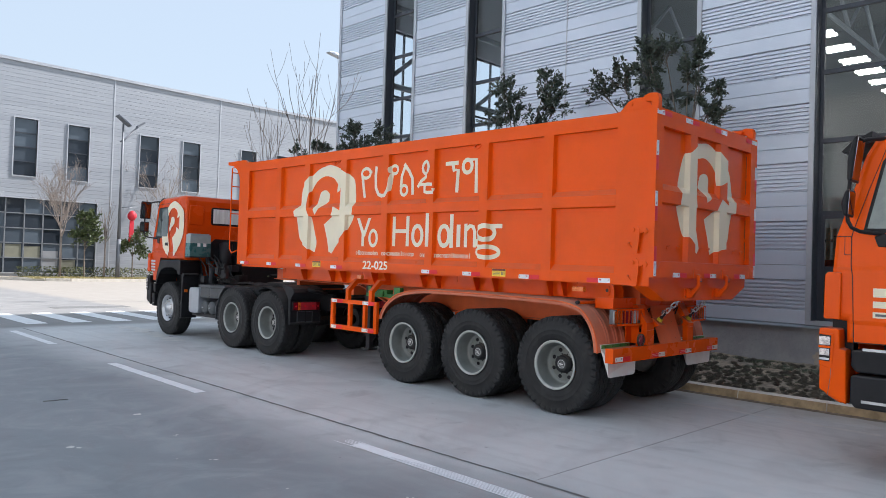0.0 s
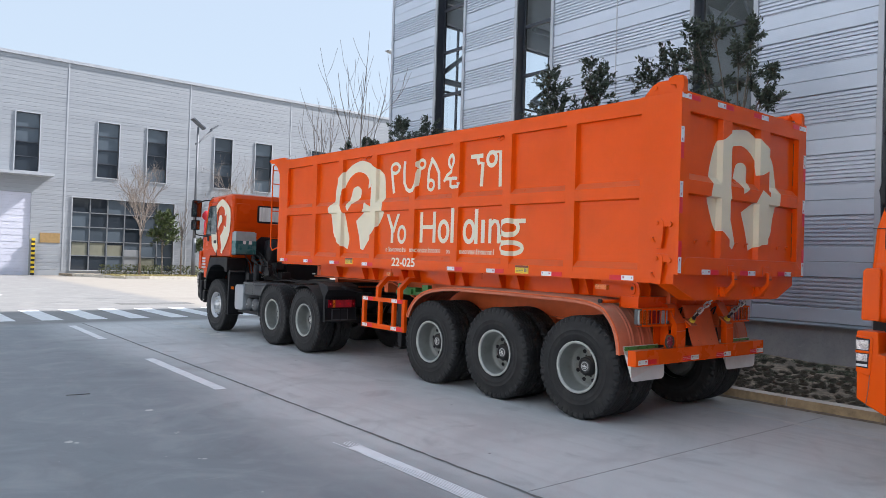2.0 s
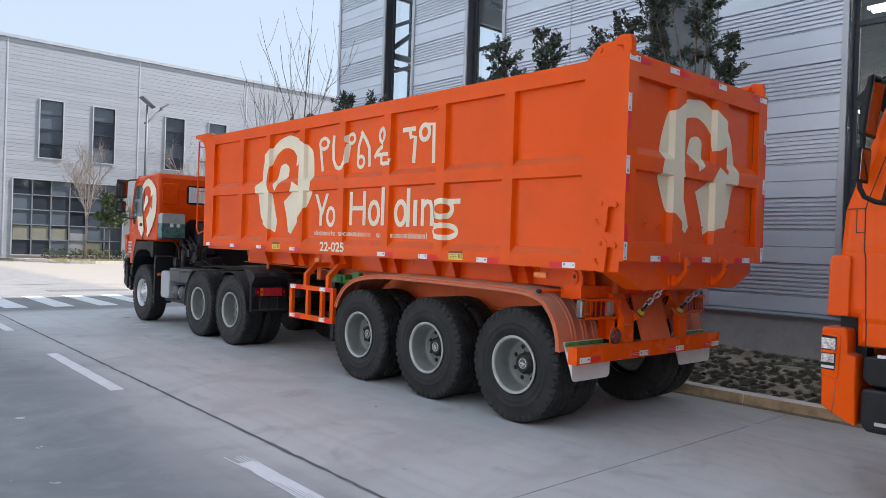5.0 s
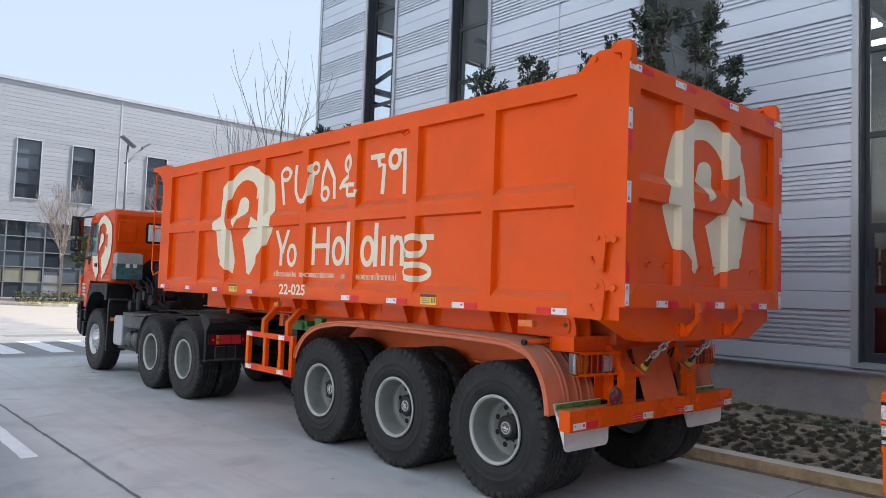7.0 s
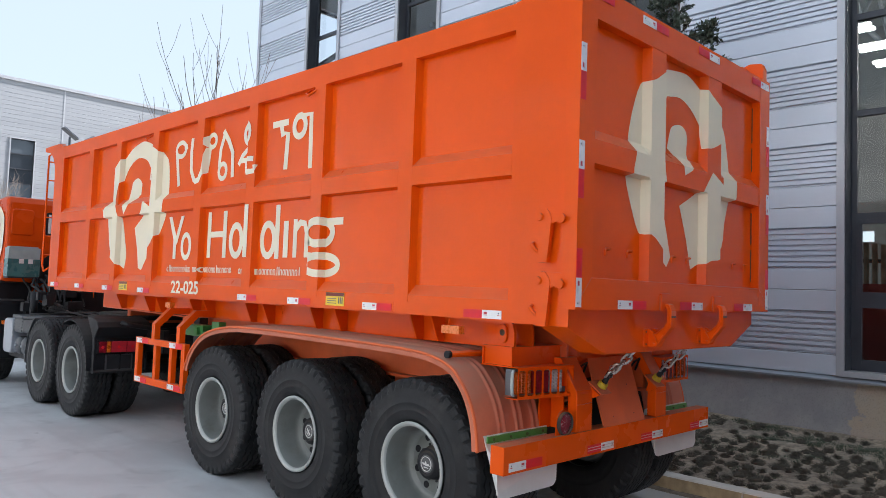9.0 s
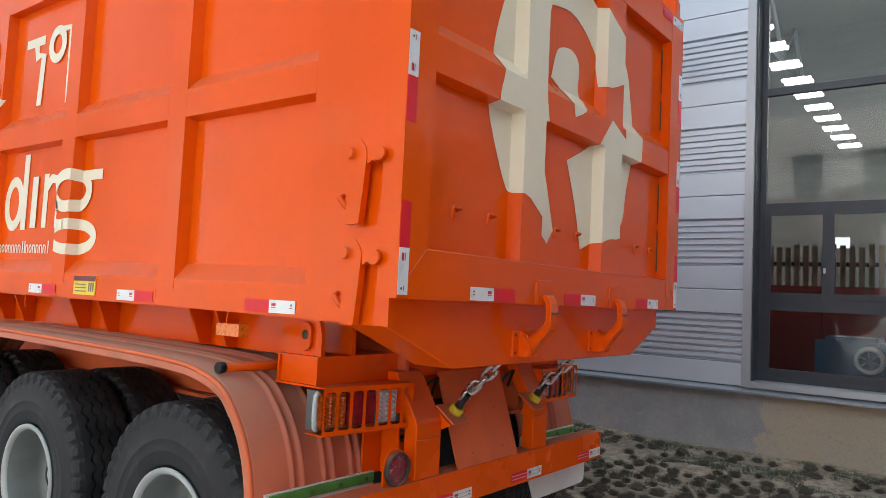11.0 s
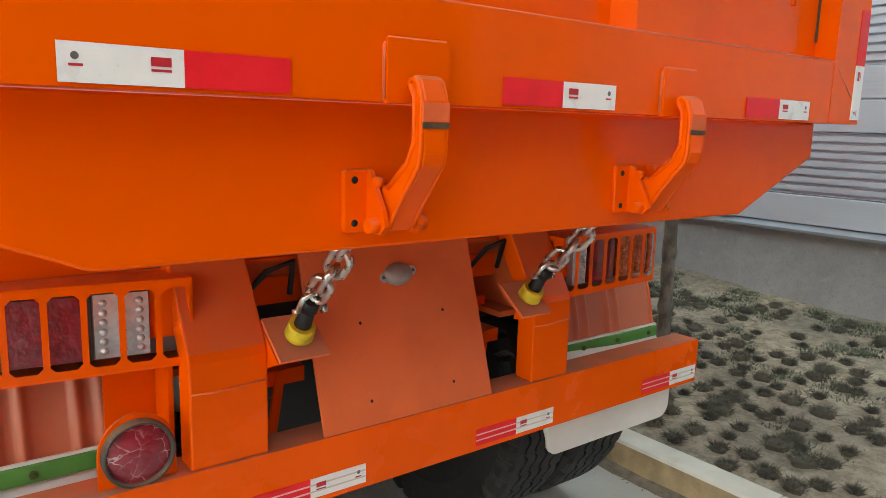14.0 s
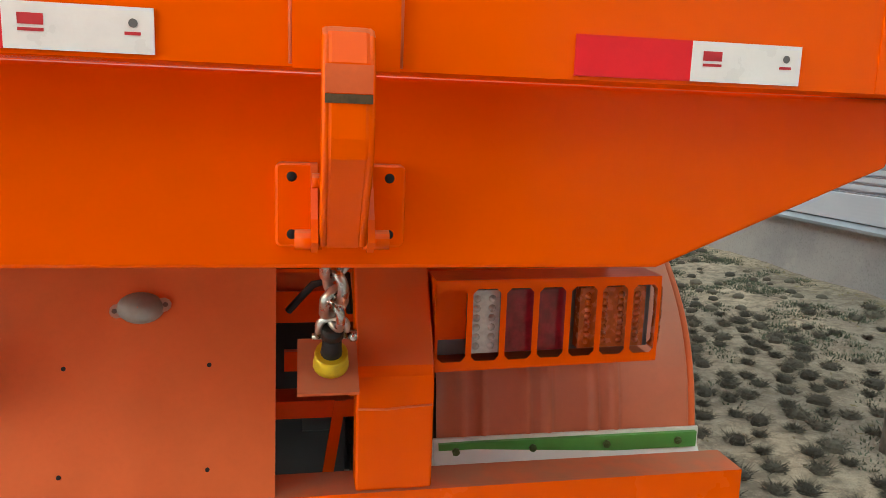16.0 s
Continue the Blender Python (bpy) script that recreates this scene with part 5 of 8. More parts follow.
# side guard with tape, and stays
for s in (-1, 1):
    x = XC + s * 1.215
    xa, xb = sorted((x, x - s * 0.05))
    bm = B()
    box(bm, xa, xb, 4.50, 5.62, 1.03, 1.09)
    box(bm, xa, xb, 4.50, 5.62, 0.62, 0.69)
    box(bm, xa, xb, 4.50, 4.57, 0.6905, 1.0295)
    box(bm, xa, xb, 5.55, 5.62, 0.6905, 1.0295)
    box(bm, xa, xb, 5.12, 5.18, 0.6905, 1.0295)
    box(bm, xa, xb, 4.76, 4.82, 0.6905, 1.0295)
    gd = part("side_guard", bm, M["orange"], trailer, "orange side guard frame with reflective tape")
    for y in (4.66, 5.22):
        bm = B()
        prism(bm, [(x - s * a, z) for a, z in ((0.004, 1.091), (0.004, 1.25), (0.165, 1.41), (0.70, 1.41), (0.70, 1.35), (0.20, 1.35), (0.062, 1.22), (0.062, 1.091))], "y", y - 0.035, y + 0.035)
        part("guard_upright", bm, M["orange"], gd)
    if s == -1:
        for y, z in ((5.60, 1.035), (4.83, 1.035), (5.60, 0.63), (4.83, 0.63)):
            tape(gd, (x, y, z), (0, -1, 0), (0, 0, 1), red_first=False, length=0.14)
        bm = B()
        box(bm, -1.02, -0.90, 4.12, 4.95, 1.16, 1.21)
        box(bm, -1.03, -0.91, 4.46, 4.80, 1.2105, 1.27)
        box(bm, -1.00, -0.93, 4.20, 4.34, 1.2105, 1.315)
        box(bm, -1.00, -0.97, 4.86, 4.93, 1.2105, 1.31)
        box(bm, -1.06, -1.03, 4.52, 4.60, 1.18, 1.25)
        part("spare_wheel_winch", bevelled(bm, 0.006), M["winch_green"], trailer, "green painted winch bracket")
# ladder at the front wall
bm = B()
tube(bm, [(XL + 0.02, 8.60, 1.78), (XL + 0.005, 8.80, 1.72), (XL + 0.005, 8.88, 1.80), (XL + 0.005, 8.88, 3.33), (XL + 0.02, 8.75, 3.36)], 0.013, 8)
tube(bm, [(XL + 0.36, 8.60, 1.78), (XL + 0.36, 8.88, 1.80), (XL + 0.36, 8.88, 3.33), (XL + 0.36, 8.75, 3.36)], 0.013, 8)
lad = part("ladder", lean(bm), M["orange"], trailer)
for k in range(6):
    bm = B()
    tube(bm, [(XL + 0.005, 8.88, 1.95 + 0.26 * k), (XL + 0.36, 8.88, 1.95 + 0.26 * k)], 0.010, 6)
    part("rung", lean(bm), M["orange"], lad)
# landing legs and air tank
for s in (-1, 1):
    bm = B()
    box(bm, XC + s * 0.62 - 0.05, XC + s * 0.62 + 0.05, 5.30, 5.42, 0.50, 1.3)
    box(bm, XC + s * 0.62 - 0.035, XC + s * 0.62 + 0.035, 5.315, 5.405, 0.30, 0.50)
    box(bm, XC + s * 0.62 - 0.09, XC + s * 0.62 + 0.09, 5.27, 5.45, 0.27, 0.30)
    part("landing_leg", bevelled(bm, 0.006), M["iron"], trailer)
bm = B()
tube(bm, [(XC - 0.4, 5.0, 0.85), (XC + 0.4, 5.0, 0.85)], 0.16, 20)
part("air_tank", bm, M["iron"], trailer)

# ---- wheels ----
def tyre_mesh():
    """One skin: smooth side walls, scalloped shoulder ribs and three zigzag ribs between deep grooves."""
    side = [(0.112, 0.272), (0.138, 0.288), (0.150, 0.305), (0.153, 0.318), (0.1555, 0.323), (0.157, 0.350), (0.159, 0.354), (0.159, 0.361), (0.158, 0.366), (0.160, 0.402), (0.1615, 0.405), (0.1615, 0.409), (0.1595, 0.412),
            (0.157, 0.455), (0.152, 0.492)]
    n = 168
    bm = B()
    rings = []
    for k in range(n):
        cut = 0.017 if k % 4 == 0 else 0.0
        z = 0.0075 * (1 if (k // 2) % 2 else -1)
        shoulder = [(0.1545 - 0.6 * cut, 0.516), (0.153 - cut, 0.536), (0.143 - cut, 0.554 - 0.3 * cut), (0.118, 0.561)]
        cols = [(-x, r) for x, r in side + shoulder]
        for g in (-0.075, -0.0255, 0.0255, 0.075):
            cols += [(g - 0.0065 + z, 0.563), (g - 0.005 + z, 0.545), (g + 0.005 + z, 0.545), (g + 0.0065 + z, 0.563)]
        cols += [(x, r) for x, r in reversed(side + shoulder)] + [(0.09, 0.26), (-0.09, 0.26)]
        t = 2 * math.pi * k / n
        rings.append([bm.verts.new((x, r * math.cos(t), r * math.sin(t))) for x, r in cols])
    m = len(rings[0])
    for k in range(n):
        a, b = rings[k], rings[(k + 1) % n]
        for q in range(m):
            f = bm.faces.new((a[q], a[(q + 1) % m], b[(q + 1) % m], b[q]))
            f.smooth = q < 14 or q > m - 17
    bmesh.ops.recalc_face_normals(bm, faces=bm.faces[:])
    return mesh_of("tyre", bm, M["rubber"])


def rim_mesh(front=False):
    bm = B()
    if front:
        lathe(bm, [(0.10, 0.262), (-0.125, 0.262), (-0.150, 0.280), (-0.156, 0.276), (-0.130, 0.250), (-0.06, 0.240), (-0.07, 0.215), (-0.12, 0.185), (-0.125, 0.13), (-0.125, 0.09), (-0.17, 0.085), (-0.175, 0.0)], 48)
    else:
        lathe(bm, [(0.12, 0.262), (-0.118, 0.262), (-0.150, 0.284), (-0.158, 0.282), (-0.158, 0.272), (-0.146, 0.260), (-0.122, 0.254), (-0.06, 0.243), (0.010, 0.238), (0.036, 0.230), (0.046, 0.218), (0.044, 0.208), (0.060, 0.203), (0.064, 0.196), (0.058, 0.188), (0.060, 0.15), (0.052, 0.135), (0.056, 0.09)], 48)
    bmesh.ops.recalc_face_normals(bm, faces=bm.faces[:])
    return mesh_of("rim", bm, M["rim"] if not front else M["alu"])


def hub_mesh():
    bm = B()
    lathe(bm, [(0.16, 0.20), (0.11, 0.20), (0.106, 0.14), (0.04, 0.104), (0.0, 0.100), (-0.002, 0.085), (-0.012, 0.08), (-0.018, 0.074), (-0.014, 0.066), (-0.012, 0.0)], 28)
    for k in range(10):
        t = 2 * math.pi * k / 10
        tube(bm, [(0.062, 0.118 * math.cos(t), 0.118 * math.sin(t)), (0.046, 0.118 * math.cos(t), 0.118 * math.sin(t))], 0.009, 6)
    bmesh.ops.recalc_face_normals(bm, faces=bm.faces[:])
    return mesh_of("wheel", bm, M["iron"])


bm = B()
lathe(bm, [(-0.149, 0.286), (-0.160, 0.284), (-0.161, 0.271), (-0.150, 0.258), (-0.140, 0.255)], 48)
bmesh.ops.recalc_face_normals(bm, faces=bm.faces[:])
RIM_EDGE = mesh_of("rim_edge", bm, M["rim_edge"])
TYRE, RIM, RIM_FRONT, HUB = tyre_mesh(), rim_mesh(), rim_mesh(True), hub_mesh()
bm = B()
lathe(bm, [(-0.013, 0.060), (-0.015, 0.058), (-0.015, 0.0)], 24)
bmesh.ops.recalc_face_normals(bm, faces=bm.faces[:])
for k in range(4):
    box(bm, -0.0165, -0.0152, -0.035 + 0.02 * (k % 2), 0.005 + 0.02 * (k % 2), -0.03 + 0.016 * k, -0.022 + 0.016 * k)
CAP = mesh_of("hub_cap", bm, M["print_grey"])
bm = B()
tube(bm, [(-0.0162, 0.046 * math.cos(k * math.pi / 12), 0.046 * math.sin(k * math.pi / 12)) for k in range(25)], 0.0032, 4, caps=False)
prism(bm, [(-0.036, -0.010), (-0.020, 0.004), (-0.006, 0.001), (0.004, 0.020), (0.014, 0.004), (0.036, 0.008), (0.030, -0.006), (0.0, -0.012)], "x", -0.0172, -0.0155)
prism(bm, [(-0.022, -0.026), (0.020, -0.026), (0.020, -0.020), (-0.022, -0.020)], "x", -0.0172, -0.0155)
CAP_RING = mesh_of("cap_ring", bm, M["white_flap"])
bm = B()
tube(bm, [(0.053, 0.166, 0), (0.070, 0.166, 0)], 0.023, 16)
HOLE = mesh_of("vent_hole", bm, M["black"])
bm = B()
tube(bm, [(-0.108, 0.205, 0), (-0.05, 0.205, 0)], 0.021, 12)
RIM_HOLE = mesh_of("rim_hole", bm, M["black"])
bm = B()
tube(bm, [(-0.150, 0.145, 0), (-0.12, 0.145, 0)], 0.013, 6)
NUT = mesh_of("wheel_nut", bm, M["chrome"])


def wheel(parent, x, y, z, flip=False, front=False, dual_in=None, turn=0.0):
    rot = (turn, 0, math.pi if flip else 0)
    w = part("wheel", HUB, None, parent, "truck wheel with a worn black tyre and grey rim", (x, y, z), rot)
    part("tyre", TYRE, None, w)
    part("rim", RIM_FRONT if front else RIM, None, w)
    if not front:
        part("rim_edge", RIM_EDGE, None, w)
        part("hub_cap", CAP, None, w)
        part("cap_ring", CAP_RING, None, w)
        for k in range(8):
            part("vent_hole", HOLE, None, w, "", None, (math.pi * (k + 0.5) / 4, 0, 0))
    else:
        for k in range(10):
            part("rim_hole", RIM_HOLE, None, w, "", None, (math.pi * (k + 0.5) / 5, 0, 0))
            part("wheel_nut", NUT, None, w, "", None, (math.pi * k / 5, 0, 0))
    if dual_in:
        t = part("inner_tyre", TYRE, None, w)
        t.location = (dual_in, 0, 0)
        t = part("inner_rim", RIM, None, w)
        t.location = (dual_in, 0, 0)


for k, y in enumerate((1.255, 2.566, 3.86)):
    wheel(trailer, -1.065, y, 0.562, False, False, 0.345, 0.7 * k)
    wheel(trailer, XC * 2 + 1.065, y, 0.562, True, False, 0.345, 0.4 * k)
    bm = B()
    tube(bm, [(-1.0, y, 0.562), (1.06, y, 0.562)], 0.075, 14)
    part("axle", bm, M["iron"], trailer)
for s in (-1, 1):
    for y in (1.9, 3.2):
        boxed("spring_hanger", (XC + s * 0.50 - 0.06, XC + s * 0.50 + 0.06, y - 0.12, y + 0.12, 0.72, 1.02), M["orange_dusty"], trailer)
    bm = B()
    for q in range(5):
        box(bm, XC + s * 0.5 - 0.045, XC + s * 0.5 + 0.045, 0.75 + 0.05 * q, 4.4 - 0.05 * q, 0.66 + 0.022 * q, 0.68 + 0.022 * q)
    part("leaf_spring", bm, M["iron"], trailer)


# ---- tractor and the second truck ----
def creased(bm):
    """Truck side pressing: the belt between two creases stands a little proud."""
    for z in (1.28, 1.315, 1.745, 1.785):
        bmesh.ops.bisect_plane(bm, geom=bm.verts[:] + bm.edges[:] + bm.faces[:], plane_co=(0, 0, z), plane_no=(0, 0, 1))
    for v in bm.verts:
        if 1.31 < v.co.z < 1.75:
            v.co.x *= 1.011
    return bm


def cab(parent, yf, front_bumper, paint, emblem_side=True, out=0.15, axle=-1.04):
    """A flat-fronted cab whose bumper stands at yf; it faces +y."""
    Y = lambda r: yf + r
    low, fr, back = 1.60, axle + 0.64, -1.72
    shell_pts = [(-0.206, 1.115), (-0.20, 1.30), (-0.085, 1.31), (-0.085, 1.77), (-0.105, 2.035), (-0.16, 2.20), (-0.33, 2.74), (-0.40, 2.86), (-0.56, 2.925), (-1.58, 2.955), (-1.68, 2.93), (back, 2.85),
                 (back, low + 0.06), (back + 0.02, low), (fr - 0.22, low), (fr - 0.14, 1.46), (fr - 0.02, 1.24), (fr + 0.01, 1.115)]
    bm = B()
    prism(bm, [(Y(r), z) for r, z in shell_pts], "x", -1.20, 1.20)
    es = [e for e in bm.edges if all(abs(abs(v.co.x) - 1.20) < 1e-4 for v in e.verts) and e.verts[0].co.x * e.verts[1].co.x > 0]
    bmesh.ops.bevel(bm, geom=es, offset=0.07, segments=4, affect="EDGES", profile=0.5)
    shell = part("cab_shell", creased(bm), paint, parent, "orange sheet metal truck cab")
    bm = B()
    box(bm, -1.08, 1.08, Y(-0.24), Y(-0.07), 0.98, 1.305)
    part("front_cross_member", bm, M["black"], shell)
    for s in (-1, 1):
        x = s * 1.20
        lo = lambda d: sorted((x + s * d, x - s * 0.01))
        # door with its gap, window and handle
        door = [(-0.275, 1.13), (-0.273, 1.36), (-0.262, 1.70), (-0.247, 1.79), (-0.247, 2.03), (-0.262, 2.09), (-0.375, 2.43), (-0.49, 2.75), (-0.55, 2.79), (-0.93, 2.80), (-0.97, 2.76), (-0.97, low + 0.03),
                (fr - 0.24, low + 0.03), (fr - 0.16, 1.47), (fr - 0.04, 1.25), (fr - 0.01, 1.13)]
        bm = B()
        prism(bm, [(Y(a), b) for a, b in door], "x", *lo(0.012))
        d = part("door", creased(bevelled(bm, 0.006)), paint, shell)
        bm = B()
        cx, cz = Y(-0.62), 2.0
        prism(bm, [(cx + (Y(a) - cx) * 1.022, cz + (b - cz) * 1.010) for a, b in door], "x", *lo(0.004))
        part("door_gap", creased(bm), M["black"], shell)
        bm = B()
        prism(bm, [(Y(a), b) for a, b in ((-0.335, 2.08), (-0.36, 2.20), (-0.47, 2.66), (-0.51, 2.72), (-0.90, 2.73), (-0.94, 2.68), (-0.94, 2.10), (-0.91, 2.06), (-0.36, 2.06))], "x", *lo(0.0145))
        w = part("window_seal", bm, M["black"], d)
        bm = B()
        prism(bm, [(Y(a), b) for a, b in ((-0.365, 2.10), (-0.39, 2.21), (-0.495, 2.65), (-0.53, 2.69), (-0.88, 2.70), (-0.91, 2.66), (-0.91, 2.12), (-0.89, 2.09))], "x", *lo(0.0165))
        part("window_pane", bm, M["side_glass"], w)
        boxed("window_bar", (*sorted((x + s * 0.017, x + s * 0.021)), Y(-0.60), Y(-0.585), 2.095, 2.69), M["black"], w)
        bm = B()
        box(bm, *sorted((x + s * 0.008, x + s * 0.03)), Y(-0.94), Y(-0.83), 1.895, 1.96)
        part("door_handle", bevelled(bm, 0.006), M["black"], d)
        # seams of the corner panel and its small flap
        for r0, r1, z0, z1 in ((-0.245, -0.10, 2.030, 2.036), (-0.192, -0.187, 1.878, 2.03), (-0.245, -0.187, 1.872, 1.878)):
            boxed("panel_seam", (*sorted((x + s * 0.0015, x - s * 0.01)), Y(r0), Y(r1), z0, z1), M["black"], shell)
        bm = B()
        prism(bm, [(Y(a), b) for a, b in ((-0.05, 1.70), (-0.043, 1.33), (-0.055, 1.315), (-0.172, 1.32), (-0.176, 1.71), (-0.165, 1.722), (-0.075, 1.725))], "x", *lo(0.05))
        part("corner_deflector", bevelled(bm, 0.014, 3), paint, shell)
        # two mirrors on a bent arm
        xm = x + s * out
        dy = -0.30 * out if not emblem_side else 0.18
        bm = B()
        tube(bm, [(x - s * 0.01, Y(-0.50), 2.05), (x + s * 0.3 * out, Y(-0.42 + 0.3 * dy), 2.055), (x + s * 0.7 * out, Y(-0.30 + 0.7 * dy), 2.07), (xm, Y(-0.235 + dy), 2.10), (xm, Y(-0.205 + dy), 2.16), (xm, Y(-0.20 + dy), 2.24),
                  (xm, Y(-0.215 + dy), 2.48), (xm, Y(-0.25 + dy), 2.80), (x + s * 0.5 * out, Y(-0.36), 2.85), (x - s * 0.02, Y(-0.48), 2.86)], 0.017, 8)
        arm = part("mirror_arm", bm, M["black"], shell)
        bm = B()
        prism(bm, [(Y(-0.42), 2.03), (Y(-0.53), 2.06), (Y(-0.53), 1.94), (Y(-0.45), 1.945)], "x", *lo(0.03))
        part("arm_foot", bevelled(bm, 0.008), M["black"], arm)
        for z0, z1, w2, r0, tilt in ((2.475, 2.87, 0.115, -0.255, -0.045), (2.185, 2.425, 0.10, -0.225, -0.012)):
            bm = B()
            prism(bm, [(Y(r0 + dy), z0), (Y(r0 + dy + 0.035), z0 + 0.02), (Y(r0 + dy + 0.055 + 0.5 * tilt), (z0 + z1) / 2), (Y(r0 + dy + 0.035 + tilt), z1 - 0.02), (Y(r0 + dy + tilt), z1)], "x", xm - w2, xm + w2)
            mr = part("mirror", bevelled(bm, 0.02, 3), M["black"], arm)
            bm = B()
            prism(bm, [(Y(r0 + dy - 0.004), z0 + 0.025), (Y(r0 + dy + 0.002), z0 + 0.025), (Y(r0 + dy + tilt + 0.002), z1 - 0.025), (Y(r0 + dy + tilt - 0.004), z1 - 0.025)], "x", xm - w2 + 0.02, xm + w2 - 0.02)
            part("mirror_glass", bm, M["mirror"], mr)
        # front bumper end and lamp
        bm = B()
        prism(bm, [(Y(a), b) for a, b in ((-0.005, 1.225), (-0.012, 0.95), (-0.014, 0.70), (-0.10, 0.652), (-0.228, 0.592), (-0.220, 1.055), (-0.171, 1.063), (-0.165, 1.225), (-0.15, 1.234), (-0.02, 1.234))], "x", *sorted((x + s * 0.035, x - s * 0.25)))
        bp = part("bumper_end", bevelled(bm, 0.012), front_bumper, shell)
        xo = x + s * 0.034
        ring = ((-0.008, 1.195), (-0.122, 1.188), (-0.132, 1.17), (-0.118, 0.905), (-0.104, 0.885), (-0.012, 0.912))
        bm = B()
        prism(bm, [(Y(a), b) for a, b in ring], "x", *sorted((xo, xo + s * 0.010)))
        bez = part("lamp_bezel", bevelled(bm, 0.005), front_bumper, bp)
        bm = B()
        prism(bm, [(Y(a), b) for a, b in ((-0.012, 1.180), (-0.110, 1.172), (-0.099, 0.945), (-0.014, 0.950))], "x", *sorted((xo, xo + s * 0.0125)))
        part("lamp_slot", bm, M["black"], bez)
        for z0, z1, r1 in ((1.088, 1.162, -0.104), (0.998, 1.056, -0.098)):
            boxed("headlamp_lens", (*sorted((xo + s * 0.002, xo + s * 0.024)), Y(r1), Y(-0.016), z0, z1), M["lens_chrome"], bez, 0.010, "bright fluted lamp", 3)
        boxed("lamp_bar", (*sorted((xo, xo + s * 0.022)), Y(-0.107), Y(-0.010), 1.062, 1.080), front_bumper, bez, 0.004)
        boxed("lamp_trim", (*sorted((xo, xo + s * 0.016)), Y(-0.094), Y(-0.016), 0.958, 0.976), M["alu"], bez, 0.003)
        bm = B()
        tube(bm, [(xo + s * 0.002, Y(-0.108), 0.895), (xo + s * 0.002, Y(-0.103), 0.80), (xo + s * 0.002, Y(-0.085), 0.655)], 0.0025, 4)
        part("bumper_seam", bm, M["print_grey"], bp)
        # steps below the door
        y1 = axle + 0.66
        for z0, z1, zs, xi in ((0.872, 1.058, 1.060, 0.0), (0.570, 0.845, 0.622, 0.02)):
            bm = B()
            prism(bm, [(Y(a), b) for a, b in ((-0.255, z1 - 0.01), (-0.252, z0 + 0.05), (-0.29, z0), (y1, z0 - 0.005), (y1, z1), (-0.27, z1))], "x", *sorted((x + s * xi, x - s * 0.28)))
            st = part("step_box", bevelled(bm, 0.02, 3), M["black"], shell)
            boxed("step_edge", (*sorted((x + s * (xi - 0.01), x + s * (xi + 0.012))), Y(min(y1 + 0.01, -0.36)), Y(-0.345), zs, zs + 0.022), M["alu"], st, 0.004)
        # black wheel arch, a bent band over an open well
        bm = B()
        cy = Y(axle)
        outer = [(0.64, 1.05), (0.60, 1.25), (0.50, 1.45), (0.41, 1.585), (-0.50, 1.60), (-0.53, 1.57), (-0.53, 1.29)]
        inner = [(-0.42, 1.29), (-0.38, 1.37), (-0.18, 1.43), (0.19, 1.42), (0.36, 1.37), (0.47, 1.28), (0.56, 1.13), (0.585, 1.05)]
        prism(bm, [(cy + a, b) for a, b in outer + inner], "x", *sorted((x + s * 0.018, x - s * 0.42)))
        part("wheel_arch", bevelled(bm, 0.012), M["black"], shell)
        # black backing that stands in for the dark inside the open well
        bm = B()
        prism(bm, [(cy + a, b) for a, b in ((0.55, 0.95), (0.55, 1.58), (-0.5, 1.58), (-0.62, 1.28), (-0.62, 0.80))], "x", *sorted((x - s * 0.43, x - s * 0.46)))
        part("wheel_well_liner", bm, M["black"], shell)
        bm = B()
        prism(bm, [(cy - 0.60, 1.29), (cy - 0.59, 0.42), (cy - 0.61, 0.39), (cy - 0.65, 0.40), (cy - 0.67, 1.25), (cy - 0.72, 1.30), (cy - 0.64, 1.33)], "x", *sorted((x + s * 0.012, x - s * 0.33)))
        fl = part("rear_splash_guard", bevelled(bm, 0.008), M["black"], shell)
        boxed("marker_lamp", (*sorted((x - s * 0.03, x - s * 0.09)), cy - 0.69, cy - 0.665, 0.93, 0.99), M["amber_marker"], fl, 0.004)
        bm = B()
        box(bm, *sorted((x - s * 0.33, x - s * 0.75)), cy - 0.80, cy - 0.62, 0.62, 1.27)
        part("engine_side_cover", bevelled(bm, 0.02), M["black"], shell)
        if emblem_side and s == -1:
            for k, shape in enumerate(emblem((SIDE_MARK, SIDE_DROP), lambda u: Y(-0.61) - 1.06 * u, lambda v: 2.84 - 1.17 * v)):
                bm = B()
                bm.faces.new([bm.verts.new((x - 0.0150, a, b)) for a, b in shape[0]])
                part("emblem_shape", creased(bm), M["cream"], shell)
    # rear wall: pressed panels, window, dark panel for the engine tunnel
    yr = Y(back)
    for x0, x1 in ((-1.13, -0.81), (0.81, 1.13)):
        bm = B()
        box(bm, x0, x1, yr - 0.020, yr + 0.01, 2.34, 2.75)
        vs = [e for e in bm.edges if abs(e.verts[0].co.y - e.verts[1].co.y) > 0.01]
        bmesh.ops.bevel(bm, geom=vs, offset=0.05, segments=4, affect="EDGES", profile=0.5)
        part("pressed_panel", bevelled(bm, 0.014, 3), paint, shell)
    bm = B()
    box(bm, -0.64, 0.64, yr - 0.014, yr + 0.01, 2.355, 2.735)
    vs = [e for e in bm.edges if abs(e.verts[0].co.y - e.verts[1].co.y) > 0.01]
    bmesh.ops.bevel(bm, geom=vs, offset=0.05, segments=4, affect="EDGES", profile=0.5)
    rw = part("rear_window_seal", bevelled(bm, 0.006), M["black"], shell)
    boxed("rear_window_pane", (-0.60, 0.60, yr - 0.018, yr - 0.012, 2.395, 2.70), M["see_through"], rw)
    bm = B()
